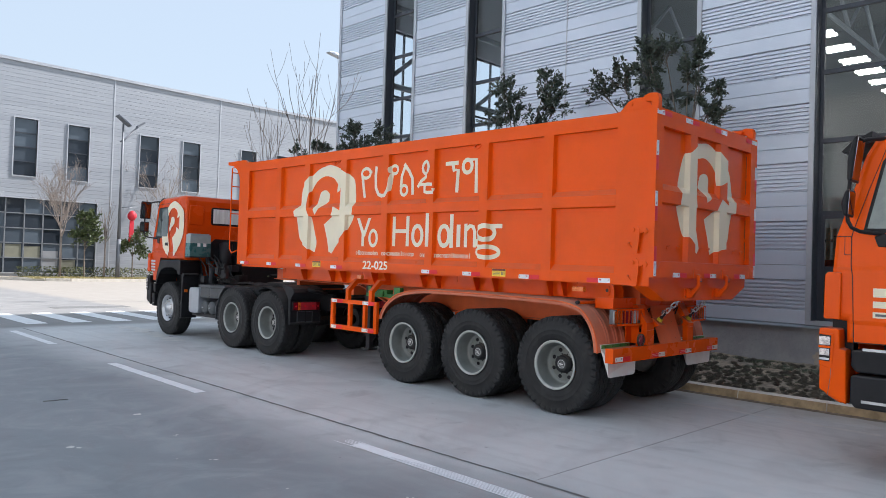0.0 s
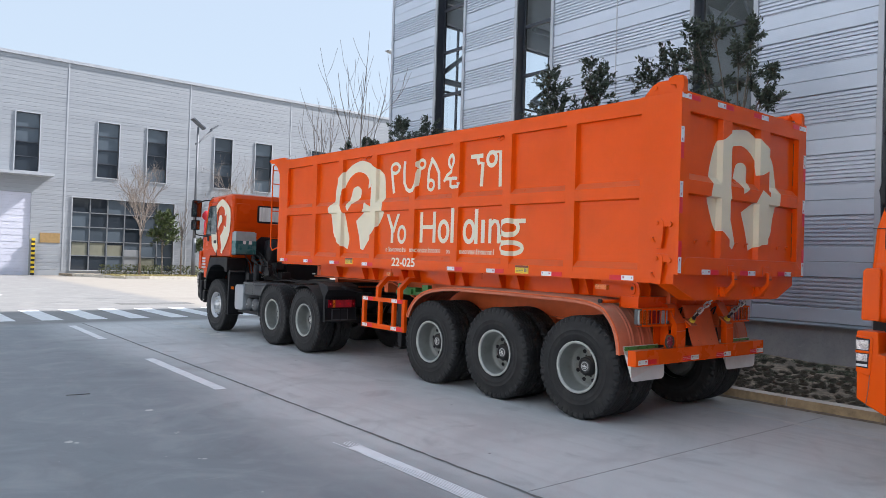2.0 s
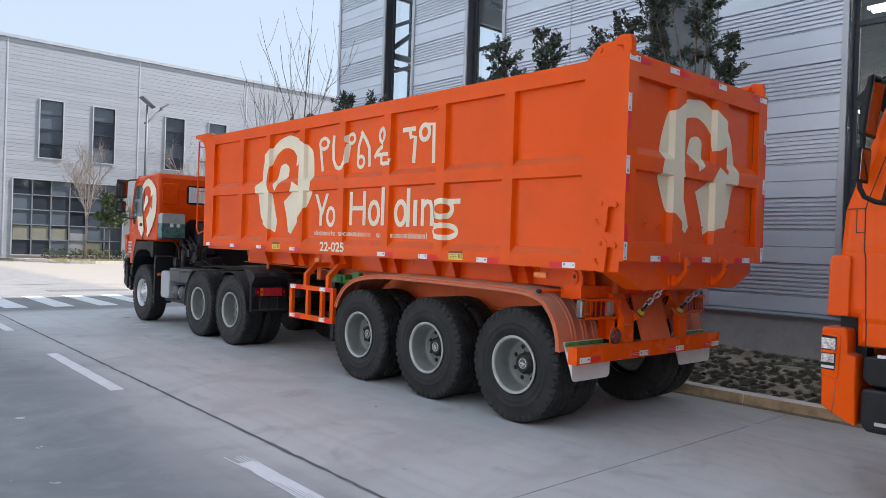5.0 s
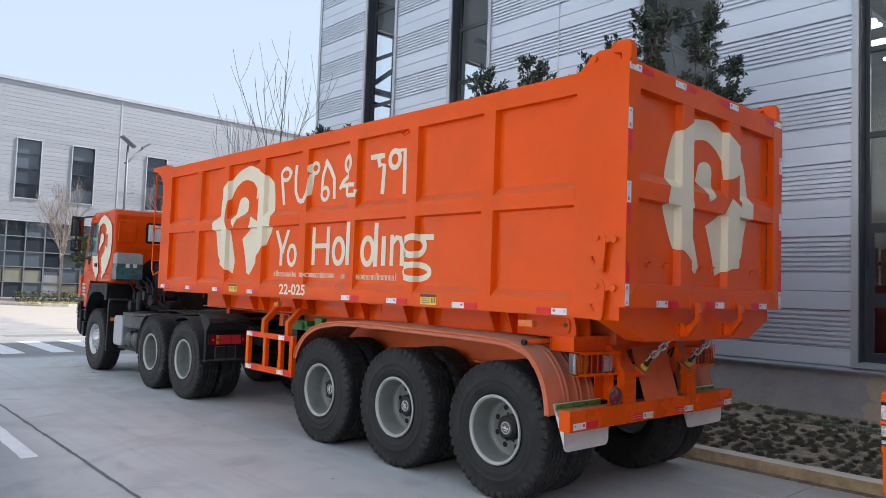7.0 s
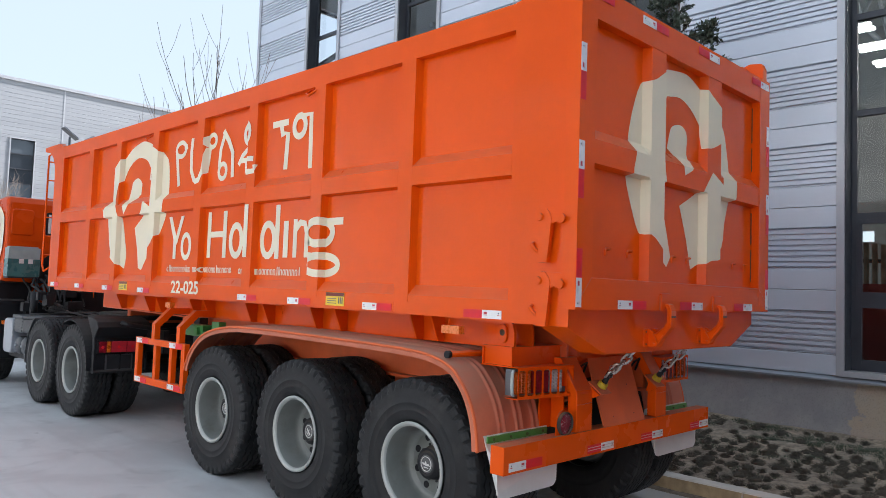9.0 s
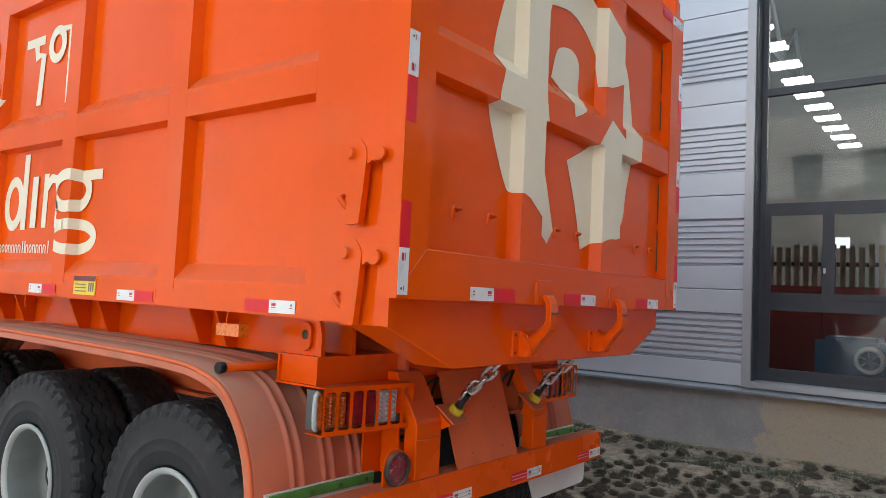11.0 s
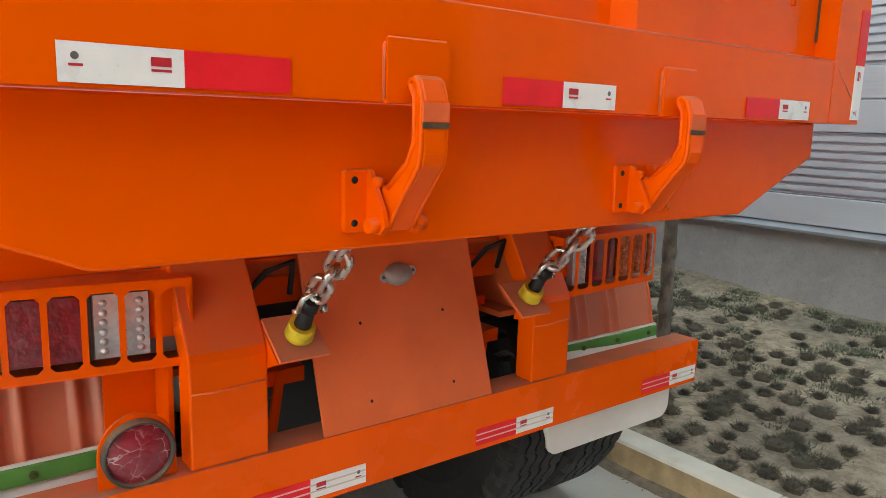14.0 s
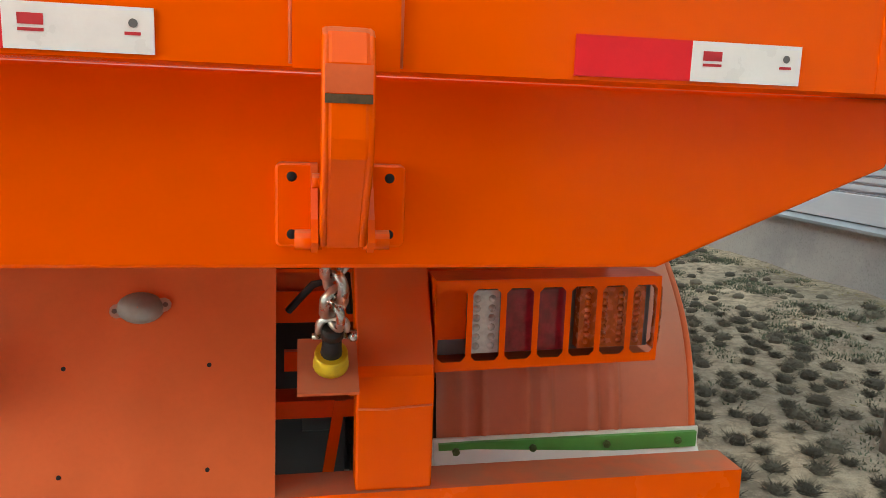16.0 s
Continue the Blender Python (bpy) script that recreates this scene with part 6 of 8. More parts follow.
    box(bm, -1.13, 1.13, yr - 0.012, yr + 0.01, 2.245, 2.262)
    part("rear_swage", bevelled(bm, 0.005), paint, shell)
    # proud black panel stands in for the dark inside the engine tunnel
    bm = B()
    prism(bm, [(-0.70, 1.585), (-0.70, 1.92), (-0.54, 2.06), (0.54, 2.06), (0.70, 1.92), (0.70, 1.585)], "y", yr - 0.012, yr + 0.01)
    part("engine_tunnel", bm, M["black"], shell)
    bm = B()
    box(bm, -1.02, 1.02, Y(-0.092), Y(-0.06), 1.36, 1.80)
    part("front_grille", bevelled(bm, 0.008), M["black"], shell)
    bm = B()
    prism(bm, [(Y(-0.125), 2.10), (Y(-0.305), 2.68), (Y(-0.29), 2.69), (Y(-0.11), 2.11)], "x", -1.06, 1.06)
    part("windscreen", bm, M["tinted"], shell)
    bm = B()
    prism(bm, [(Y(0.03), 1.18), (Y(0.03), 0.62), (Y(-0.1), 0.55), (Y(-0.25), 0.60), (Y(-0.25), 1.11)], "x", -0.948, 0.948)
    part("front_bumper", bevelled(bm, 0.02), front_bumper, shell)
    bm = B()
    prism(bm, [(Y(-0.36), 2.95), (Y(-0.20), 2.87), (Y(-0.12), 2.79), (Y(-0.14), 2.77), (Y(-0.36), 2.86)], "x", -1.1, 1.1)
    part("sun_visor", bm, M["black"], shell)
    return shell


def chassis(parent, y0, y1):
    for s in (-1, 1):
        boxed("frame_rail", (s * 0.42 - 0.04, s * 0.42 + 0.04, y0, y1, 0.80, 1.08), M["iron"], parent)
    y = y0 + 0.2
    while y < y1:
        boxed("frame_cross_member", (-0.38, 0.38, y - 0.04, y + 0.04, 0.84, 1.02), M["iron"], parent)
        y += 1.1


YF = 12.42
tractor = thing("tractor_truck", (0, 9.6, 0), "orange three-axle tractor truck coupled to the dump trailer", "truck")
cab(tractor, YF, M["black"], M["orange_cab"])
chassis(tractor, 6.55, 12.3)
for y in (7.40, 8.64):
    wheel(tractor, -1.075, y, 0.562, False, False, 0.345, y)
    wheel(tractor, 1.075, y, 0.562, True, False, 0.345, y)
    bm = B()
    tube(bm, [(-1.0, y, 0.56), (1.0, y, 0.56)], 0.09, 12)
    part("axle", bm, M["iron"], tractor)
wheel(tractor, -1.06, YF - 1.04, 0.562, False, True)
wheel(tractor, 1.06, YF - 1.04, 0.562, True, True)
bm = B()
tube(bm, [(-1.0, YF - 1.04, 0.55), (1.0, YF - 1.04, 0.55)], 0.07, 12)
part("axle", bm, M["iron"], tractor)


def bent_sheet(yc, radius, a0, a1, x0, x1, thick=0.012, steps=16):
    """A sheet bent over a wheel whose axle stands at yc."""
    bm = B()
    prev = None
    for k in range(steps + 1):
        t = radians(a0 + (a1 - a0) * k / steps)
        ring = [bm.verts.new((X_, yc + r * math.cos(t), 0.562 + r * math.sin(t))) for r in (radius, radius + thick) for X_ in (x0, x1)]
        if prev:
            for a, b in ((0, 1), (1, 3), (3, 2), (2, 0)):
                bm.faces.new((prev[a], prev[b], ring[b], ring[a]))
        else:
            bm.faces.new((ring[0], ring[1], ring[3], ring[2]))
        prev = ring
    bm.faces.new((prev[0], prev[1], prev[3], prev[2]))
    bmesh.ops.recalc_face_normals(bm, faces=bm.faces[:])
    return bm


for s in (-1, 1):
    # rear mudguards: bent sheet, back plate with lamp, shelf behind
    xx = sorted((s * 1.26, s * 0.60))
    mg = part("rear_mudguard", bent_sheet(7.40, 0.605, 62, 176, *xx), M["black"], tractor)
    bm = B()
    prism(bm, [(6.98, 1.24), (6.80, 1.225), (6.66, 1.19), (6.615, 1.12), (6.70, 1.02), (6.715, 0.99), (6.715, 0.62), (6.69, 0.60), (6.69, 0.58), (6.78, 0.58), (6.78, 1.0)], "x", *sorted((s * 1.215, s * 0.60)))
    bk = part("mudguard_back", bevelled(bm, 0.014, 3), M["black"], mg)
    for xa in (1.215, 0.92, 0.61):
        boxed("stiffening_rib", (*sorted((s * xa, s * (xa - 0.02))), 6.70, 6.714, 0.62, 0.80), M["black"], bk, 0.004)
    x0, x1 = sorted((s * 1.185, s * 0.635))
    lamp = boxed("tail_lamp", (x0, x1, 6.685, 6.714, 0.815, 0.968), M["black"], bk, 0.008)
    for a, b, mt in ((0.02, 0.17, "red_lens"), (0.185, 0.26, "amber_marker"), (0.275, 0.60, "lantern"), (0.615, 0.86, "lantern"), (0.875, 0.98, "red_lens")):
        xa, xb = sorted((s * (1.18 - 0.54 * a), s * (1.18 - 0.54 * b)))
        boxed("lamp_lens", (xa, xb, 6.668, 6.686, 0.828, 0.955), M[mt], lamp, 0.006)
        bm = B()
        tube(bm, [((xa + xb) / 2, 6.672, 0.89), ((xa + xb) / 2, 6.6665, 0.89)], 0.018, 12)
        part("lamp_bulb", bm, M["amber" if mt == "amber_marker" else "red_tape"], lamp)
    pl = boxed("lower_panel", (*sorted((s * 1.06, s * 0.78)), 6.703, 6.7145, 0.63, 0.79), M["iron"], bk, 0.004)
    boxed("panel_rim", (*sorted((s * 1.08, s * 0.76)), 6.708, 6.7148, 0.615, 0.80), M["tank_grey"], pl, 0.003)
    # small marker lamps and clamps along the frame
    bm = B()
    tube(bm, [(s * 0.55, 6.60, 1.10), (s * 0.9, 6.58, 1.16), (s * 0.95, 6.62, 1.19)], 0.03, 10)
    part("shelf_pipe", bm, M["iron"], mg)
# battery cover, equipment box, air reservoirs on the kerb-free side
bm = B()
box(bm, -1.20, -0.78, 10.03, 10.44, 0.54, 1.05)
vs = [e for e in bm.edges if abs(e.verts[0].co.x - e.verts[1].co.x) > 0.1]
bmesh.ops.bevel(bm, geom=vs, offset=0.08, segments=5, affect="EDGES", profile=0.5)
part("battery_cover", bevelled(bm, 0.02, 3), M["pale_cover"], tractor, "pale painted aluminium battery cover")
bm = B()
prism(bm, [(-1.18, 10.00), (-1.18, 9.56), (-1.02, 9.30), (-0.62, 9.30), (-0.62, 10.00)], "z", 0.865, 1.075)
bx = part("equipment_box", bevelled(bm, 0.015, 2), M["tank_grey"], tractor, "dark grey ribbed equipment box")
bm = B()
prism(bm, [(-1.205, 10.02), (-1.205, 9.55), (-1.03, 9.27), (-0.60, 9.27), (-0.60, 10.02)], "z", 1.07, 1.12)
part("box_lid", bevelled(bm, 0.012, 2), M["tank_grey"], bx)
for k in range(4):
    boxed("box_rib", (-1.188, -1.172, 9.60, 9.97, 0.885 + 0.045 * k, 0.905 + 0.045 * k), M["tank_grey"], bx, 0.004)
for y in (9.87, 9.59, 9.31):
    bm = B()
    lathe(bm, [(-1.17, 0.0), (-1.168, 0.06), (-1.155, 0.105), (-1.13, 0.127), (-1.12, 0.132), (-1.10, 0.130), (-0.62, 0.130), (-0.60, 0.10), (-0.60, 0.0)], 24, "x", (0, y, 0.672))
    bmesh.ops.recalc_face_normals(bm, faces=bm.faces[:])
    tk = part("air_reservoir", bm, M["tank_grey"], tractor)
    bm = B()
    tube(bm, [(-1.165, y, 0.672), (-1.19, y, 0.672)], 0.014, 8)
    part("drain_plug", bm, M["alu"], tk)
boxed("tank_cradle", (-1.10, -0.60, 9.25, 10.46, 0.475, 0.535), M["iron"], tractor, 0.006)
part("front_mudguard_sheet", bent_sheet(8.64, 0.62, -8, 62, -1.22, -0.62), M["tank_grey"], tractor)
bm = B()
box(bm, 0.72, 1.2, 9.4, 10.3, 0.45, 1.05)
part("fuel_tank", bevelled(bm, 0.08, 3), M["alu"], tractor)
# clutter behind the cab
bm = B()
tube(bm, [(-0.42, 10.42, 1.12), (-0.42, 10.44, 1.75), (-0.38, 10.5, 1.95)], 0.14, 16)
part("air_intake_pipe", bm, M["black"], tractor)
bm = B()
box(bm, -0.22, 0.40, 10.08, 10.50, 1.12, 1.72)
part("air_filter_housing", bevelled(bm, 0.06, 3), M["black"], tractor)
bm = B()
box(bm, -1.20, -0.755, 10.46, 10.66, 1.69, 2.13)
tk = part("fluid_tank", bevelled(bm, 0.055, 4), M["milk"], tractor, "milky plastic tank half full of teal fluid")
bm = B()
box(bm, -1.204, -0.751, 10.456, 10.664, 1.68, 1.955)
part("fluid_level", bevelled(bm, 0.055, 4), M["teal"], tk)
boxed("tank_lid", (-1.18, -0.78, 10.48, 10.64, 2.128, 2.15), M["milk"], tk, 0.008)
boxed("tank_bracket", (-1.19, -0.76, 10.47, 10.69, 1.655, 1.684), M["iron"], tk, 0.006)
for q in range(2):
    boxed("label_patch", (-1.05 + 0.13 * q, -0.985 + 0.13 * q, 10.449, 10.457, 1.885, 1.955), M["white_flap"], tk)
rg = random.Random(3)
for k in range(16):
    x0 = rg.uniform(-1.0, -0.25)
    z0 = 1.12 + rg.uniform(0, 0.22)
    bm = B()
    tube(bm, [(x0, 10.52, 1.66 + rg.uniform(-0.12, 0.08)), (x0 + rg.uniform(-0.1, 0.1), 10.38, 1.52 + rg.uniform(-0.1, 0.1)), (x0 + rg.uniform(-0.08, 0.14), 10.20, z0 + 0.22), (x0 + 0.05, 10.05 + rg.uniform(-0.1, 0.1), z0 + 0.03),
              (x0 + rg.uniform(-0.1, 0.1), 9.85, z0), (x0 * 0.7, 9.45, 1.14)], rg.uniform(0.008, 0.019), 7)
    line = part("air_line", bm, M["black"], tractor)
    boxed("hose_fitting", (x0 + 0.03, x0 + 0.075, 10.02, 10.07, z0 + 0.01, z0 + 0.05), M["chrome" if k % 3 == 0 else "iron"], line, 0.006)
for k in range(12):
    x0, y0, z0 = rg.uniform(-1.05, -0.4), rg.uniform(9.45, 10.35), rg.uniform(1.125, 1.42)
    boxed("valve_block", (x0, x0 + rg.uniform(0.06, 0.18), y0, y0 + rg.uniform(0.06, 0.18), z0 - 0.02, z0 + rg.uniform(0.06, 0.16)), M["iron"], tractor, 0.012)
for x0 in (-0.92, -0.66):
    bm = B()
    tube(bm, [(x0, 10.05, 1.0), (x0, 10.05, 1.46)], 0.055, 14)
    part("air_dryer", bm, M["iron"], tractor)
# air lines lying along the frame to the trailer
for k in range(3):
    bm = B()
    tube(bm, [(-0.75 + 0.18 * k, 9.6, 1.16), (-0.72 + 0.18 * k, 9.1, 1.19), (-0.74 + 0.18 * k, 8.4, 1.17), (-0.68 + 0.15 * k, 7.7, 1.20), (-0.70 + 0.12 * k, 7.0, 1.22)], 0.013, 7)
    part("air_line", bm, M["black"], tractor)
# fifth wheel plate
bm = B()
prism(bm, [(-0.45, 7.4), (0.45, 7.4), (0.45, 8.7), (0.2, 8.9), (-0.2, 8.9), (-0.45, 8.7)], "z", 1.16, 1.22)
part("fifth_wheel", bevelled(bm, 0.01), M["iron"], tractor)
boxed("fifth_wheel_base", (-0.46, 0.46, 7.6, 8.5, 1.06, 1.158), M["iron"], tractor)
boxed("deck_plate", (-0.85, 0.75, 9.25, 10.4, 1.085, 1.11), M["iron"], tractor)
# small lettering on the door pillar, as pale bars
for q in range(4):
    boxed("pillar_mark", (-1.2280, -1.2235, YF - 0.385, YF - 0.15, 1.535 - 0.065 * q, 1.575 - 0.065 * q), M["tape_grey"], tractor)

YF2 = -1.575
truck2 = thing("parked_truck", (0.02, -5, 0), "second orange truck parked close behind the trailer", "truck")
cab(truck2, YF2, M["orange"], M["orange"], False, 0.15, -1.50)
chassis(truck2, -8.6, -1.9)
for y in (-5.3, -6.6):
    wheel(truck2, -1.075, y, 0.562, False, False, 0.345, y)
    wheel(truck2, 1.075, y, 0.562, True, False, 0.345, y)
wheel(truck2, -1.06, YF2 - 1.50, 0.562, False, True)
wheel(truck2, 1.06, YF2 - 1.50, 0.562, True, True)
for q, (z, w, hh) in enumerate(((1.52, 0.10, 0.075), (1.43, 0.13, 0.055))):
    boxed("door_mark", (-1.2290, -1.2235, YF2 - 0.42 - w, YF2 - 0.42, z, z + hh), M["cream"], truck2)
tag = boxed("door_label", (-1.2290, -1.2235, YF2 - 0.60, YF2 - 0.42, 1.345, 1.395), M["cream"], truck2)
boxed("label_bar", (-1.2310, -1.2285, YF2 - 0.55, YF2 - 0.44, 1.36, 1.38), M["print_grey"], tag)

# ---- ground ----
GX0, GX1, GY0, GY1 = -400.0, 500.0, -300.0, 700.0
bm = B()
box(bm, GX0, GX1, GY0, GY1, -0.4, 0.0)
solo("ground", bm, M["concrete"], "smooth grey concrete road and yard, stained and worn", "road", kind="structure")


def flat_mark(name, x0, x1, y0, y1, material, label, category="road marking", group="", z=0.004, ragged=0.0, slope=0.0):
    bm = B()
    n = max(1, int(abs(y1 - y0) / 0.12)) if ragged else 1
    rg = random.Random(int(x0 * 977 + y0 * 131))
    rows_ = []
    for k in range(n + 1):
        y = y0 + (y1 - y0) * k / n
        a, b = rg.uniform(-ragged, ragged), rg.uniform(-ragged, ragged)
        rows_.append((bm.verts.new((x0 + a + slope * y, y, z)), bm.verts.new((x1 + b + slope * y, y, z))))
    for (a, b), (c, d) in zip(rows_, rows_[1:]):
        bm.faces.new((a, b, d, c))
    return solo(name, bm, material, label, category, group, "structure")


LANE = 0.020                            # the lane runs slightly askew to the hall
for y0, y1 in ((10.63, 13.40), (4.72, 7.72), (-7.2, -4.2), (25.0, 28.0), (-13.2, -10.2)):
    flat_mark("lane_dash", -3.955, -3.808, y0, y1, M["white_paint"], "worn white lane dash on the grey road", group="lane dashes", ragged=0.006, slope=LANE)
flat_mark("lane_dash", -3.965, -3.815, -1.25, 1.50, M["rubbed_paint"], "white lane dash rubbed thin, its end frayed", group="lane dashes", ragged=0.006, z=0.003, slope=LANE)
rg = random.Random(23)
bm = B()
for k in range(7):
    x0 = -3.968 + 0.022 * k
    w, end = rg.uniform(0.011, 0.017), 1.64 + rg.uniform(-0.04, 0.13)
    skew = 0.02 * (3 - k) / 3
    for q in range(26):
        y0, y1 = -1.25 + (end + 1.25) * q / 26, -1.25 + (end + 1.25) * (q + 1) / 26
        if q > 20 and rg.random() < 0.12:
            continue
        t0, t1 = max(0, (y0 - 1.3) * 2.2), max(0, (y1 - 1.3) * 2.2)
        e0, e1 = w * (1 - 0.45 * t0), w * (1 - 0.45 * t1)
        o0, o1 = LANE * y0 - skew * t0, LANE * y1 - skew * t1
        bm.faces.new([bm.verts.new(p) for p in ((x0 + o0, y0, 0.0045), (x0 + o0 + e0, y0, 0.0045), (x0 + o1 + e1, y1, 0.0045), (x0 + o1, y1, 0.0045))])
rows_ = [(-3.960 + rg.uniform(-0.006, 0.006), -3.826 + rg.uniform(-0.006, 0.006), 0.55 + 0.11 * q) for q in range(10)]
for (a0, b0, y0), (a1, b1, y1) in zip(rows_, rows_[1:]):
    f0, f1 = max(0.25, min(1, (y0 - 0.5) * 1.6)), max(0.25, min(1, (y1 - 0.5) * 1.6))
    bm.faces.new([bm.verts.new(p) for p in ((b0 - (b0 - a0) * f0 + LANE * y0, y0, 0.0040), (b0 + LANE * y0, y0, 0.0040), (b1 + LANE * y1, y1, 0.0040), (b1 - (b1 - a1) * f1 + LANE * y1, y1, 0.0040))])
solo("dash_stripes", bm, M["bright_paint"], "thin white paint stripes left on the rubbed dash", "road marking", kind="structure")


def blot(bm, x, y, r, rg, z=0.0035, n=11, stretch=1.0, turn=0.0):
    """A ragged flat patch."""
    vs = []
    for k in range(n):
        a = 6.283 * k / n
        q = r * rg.uniform(0.55, 1.15)
        u, v = q * math.cos(a) * stretch, q * math.sin(a)
        vs.append(bm.verts.new((x + u * math.cos(turn) - v * math.sin(turn), y + u * math.sin(turn) + v * math.cos(turn), z)))
    bm.faces.new(vs)


# pale splashes, dark crumbs and rubbed spots on the road
bm = B()
for x, y, r in ((-4.89, 3.93, 0.045), (-5.0, 2.81, 0.022), (-4.97, 2.84, 0.016), (-5.87, 2.97, 0.05), (-5.82, 2.90, 0.03), (-5.10, 1.85, 0.03), (-5.13, 1.88, 0.014), (-4.53, 0.11, 0.022), (-4.50, 0.08, 0.012)):
    blot(bm, x, y, r, rg, 0.0032, 9, rg.uniform(0.4, 1.0), rg.uniform(0, 3))
for _ in range(70):
    blot(bm, rg.uniform(-6.2, 1.3), rg.uniform(-2.5, 8.0), rg.uniform(0.003, 0.010), rg, 0.0032, 7, rg.uniform(0.4, 1.3), rg.uniform(0, 3))
solo("paint_spots", bm, M["faded_paint"], "small pale splashes on the concrete", "stain", kind="stuff")
bm = B()
for x, y, r in ((-3.0, 0.70, 0.018), (-1.92, 2.51, 0.022), (-1.83, 6.49, 0.03), (-1.30, 11.94, 0.10), (-1.33, 10.9, 0.06)):
    blot(bm, x, y, r, rg, 0.0055, 9, rg.uniform(0.4, 0.8), rg.uniform(0, 3))
for _ in range(60):
    blot(bm, rg.uniform(-6.0, 1.3), rg.uniform(-2.0, 9.0), rg.uniform(0.003, 0.008), rg, 0.0055, 6)
tube(bm, [(-5.43, 5.19, 0.002), (-5.36, 5.175, 0.003), (-5.27, 5.17, 0.003), (-5.18, 5.16, 0.002)], 0.008, 5)
solo("road_crumbs", bm, M["joint"], "dark crumbs and smears on the road", "stain", kind="stuff")
bm = B()
for k in range(9):
    blot(bm, -1.25 - 0.035 * k + rg.uniform(-0.05, 0.05), 13.4 - 0.40 * k, 0.24, rg, 0.0030 + 0.0002 * k, 14, 1.0, 0.0)
solo("faded_patch", bm, M["faded_paint"], "faded pale patch of old road paint", "road marking", kind="structure")
for k in range(-6, 6):
    x = -2.95 + 0.98 * k
    flat_mark("crossing_bar", x, x + 0.46, 14.82, 18.1, M["white_paint"], "white crosswalk bar on the road", group="crosswalk bars", ragged=0.006)
flat_mark("road_joint", -3.518, -3.484, -40, 13.9, M["joint"], "dark tar joint running along the road", "joint", z=0.003, ragged=0.009, slope=0.016)
for y, xa in ((-6.2, -3.4), (-0.22, -3.4), (21.0, -3.4)):
    bm = B()
    box(bm, xa + 0.016 * y - 0.06, 1.58, y - 0.003, y + 0.003, 0.0, 0.002)
    solo("slab_joint", bm, M["sawn"], "narrow sawn joint across the concrete", "joint", "slab joints", "structure")
for y0, y1 in ((-1.6, 13.0),):
    flat_mark("parking_line", 0.68, 0.78, y0, y1, M["faded_paint"], "faded pale parking line beside the kerb", ragged=0.012)
bm = B()
box(bm, -0.9, 1.4, 19.6, 20.4, 0.0, 0.003)
solo("drain_grate", bm, M["joint"], "dark drain grating set in the yard", "drain", kind="structure")

# kerb stones
KERB_T = 0.128
bm = B()
prism(bm, [(1.60, -0.10), (1.645, KERB_T - 0.012), (1.657, KERB_T), (1.79, KERB_T), (1.80, KERB_T - 0.008), (1.80, -0.10)], "y", 0.0015, 1.0965)
bevelled(bm, 0.004, 1)
for f in bm.faces:
    f.material_index = 1 if f.normal.x < -0.9 else 0
KERB = mesh_of("kerb_stone", bm, [M["kerb"], M["kerb_face"]])
kerb = tagged(new("kerb", mesh_of("kerb", (lambda b: (box(b, 1.66, 1.78, -30, 13.9, -0.1, 0.10), b)[1])(B()), M["kerb"])),
              "weathered pale concrete kerb along the planting bed", "kerb", kind="structure")
for k in range(-24, 13):
    part("kerb_stone", KERB, None, kerb, "", (0, 0.31 + 1.10 * k, 0))

bm = B()
rg = random.Random(31)
prev = None
for k in range(261):
    y = -6.0 + 0.05 * k
    w = 0.030 + 0.05 * abs(noise.noise((0.0, y * 1.7, 5.0))) + rg.uniform(-0.008, 0.012)
    ht = 0.010 + 0.012 * abs(noise.noise((3.0, y * 2.3, 1.0)))
    row = [bm.verts.new(p) for p in ((1.635, y, ht + 0.008), (1.60 - 0.35 * w, y, ht), (1.60 - w, y, 0.001))]
    if prev:
        for a in (0, 1):
            bm.faces.new((prev[a], row[a], row[a + 1], prev[a + 1]))
    prev = row
solo("gutter_dirt", bm, M["gutter"], "dark earth and crumbs swept against the kerb", "dirt", kind="stuff")

# planting bed
def bed_z(x, y):
    t = (x - 1.80) / 3.05
    wall_z = 0.20 + 0.10 * rise(y, 1.5, 3.0, 0, 1)
    base = 0.09 + (wall_z - 0.09) * max(0, t)
    return base + 0.022 * noise.noise((x * 2.1, y * 2.1, 0)) + 0.012 * noise.noise((x * 7, y * 7, 3))


bm = B()
nx, ny = 34, 230
grid = []
for j in range(ny + 1):
    y = -10 + 24.0 * j / ny
    grid.append([bm.verts.new((1.78 + 3.10 * i / nx, y, bed_z(1.78 + 3.10 * i / nx, y))) for i in range(nx + 1)])
for j in range(ny):
    for i in range(nx):
        bm.faces.new((grid[j][i], grid[j][i + 1], grid[j + 1][i + 1], grid[j + 1][i])).smooth = True
solo("planting_bed", bm, M["soil"], "sandy planting bed between kerb and factory wall", "ground", kind="structure")


def blades(bm, c, n, r, hgt, rg, width=0.006):
    for _ in range(n):
        a, d = rg.uniform(0, 6.283), r * math.sqrt(rg.random())
        p = Vector((c[0] + d * math.cos(a), c[1] + d * math.sin(a), c[2]))
        lean_ = Vector((math.cos(a), math.sin(a), 0)) * rg.uniform(0.1, 0.9) * hgt
        t = Vector((-math.sin(a + rg.uniform(-1, 1)), math.cos(a), 0)) * width
        hh = hgt * rg.uniform(0.6, 1.2)
        v = [bm.verts.new(q) for q in (p - t, p + t, p + lean_ + Vector((0, 0, hh)))]
        bm.faces.new(v)


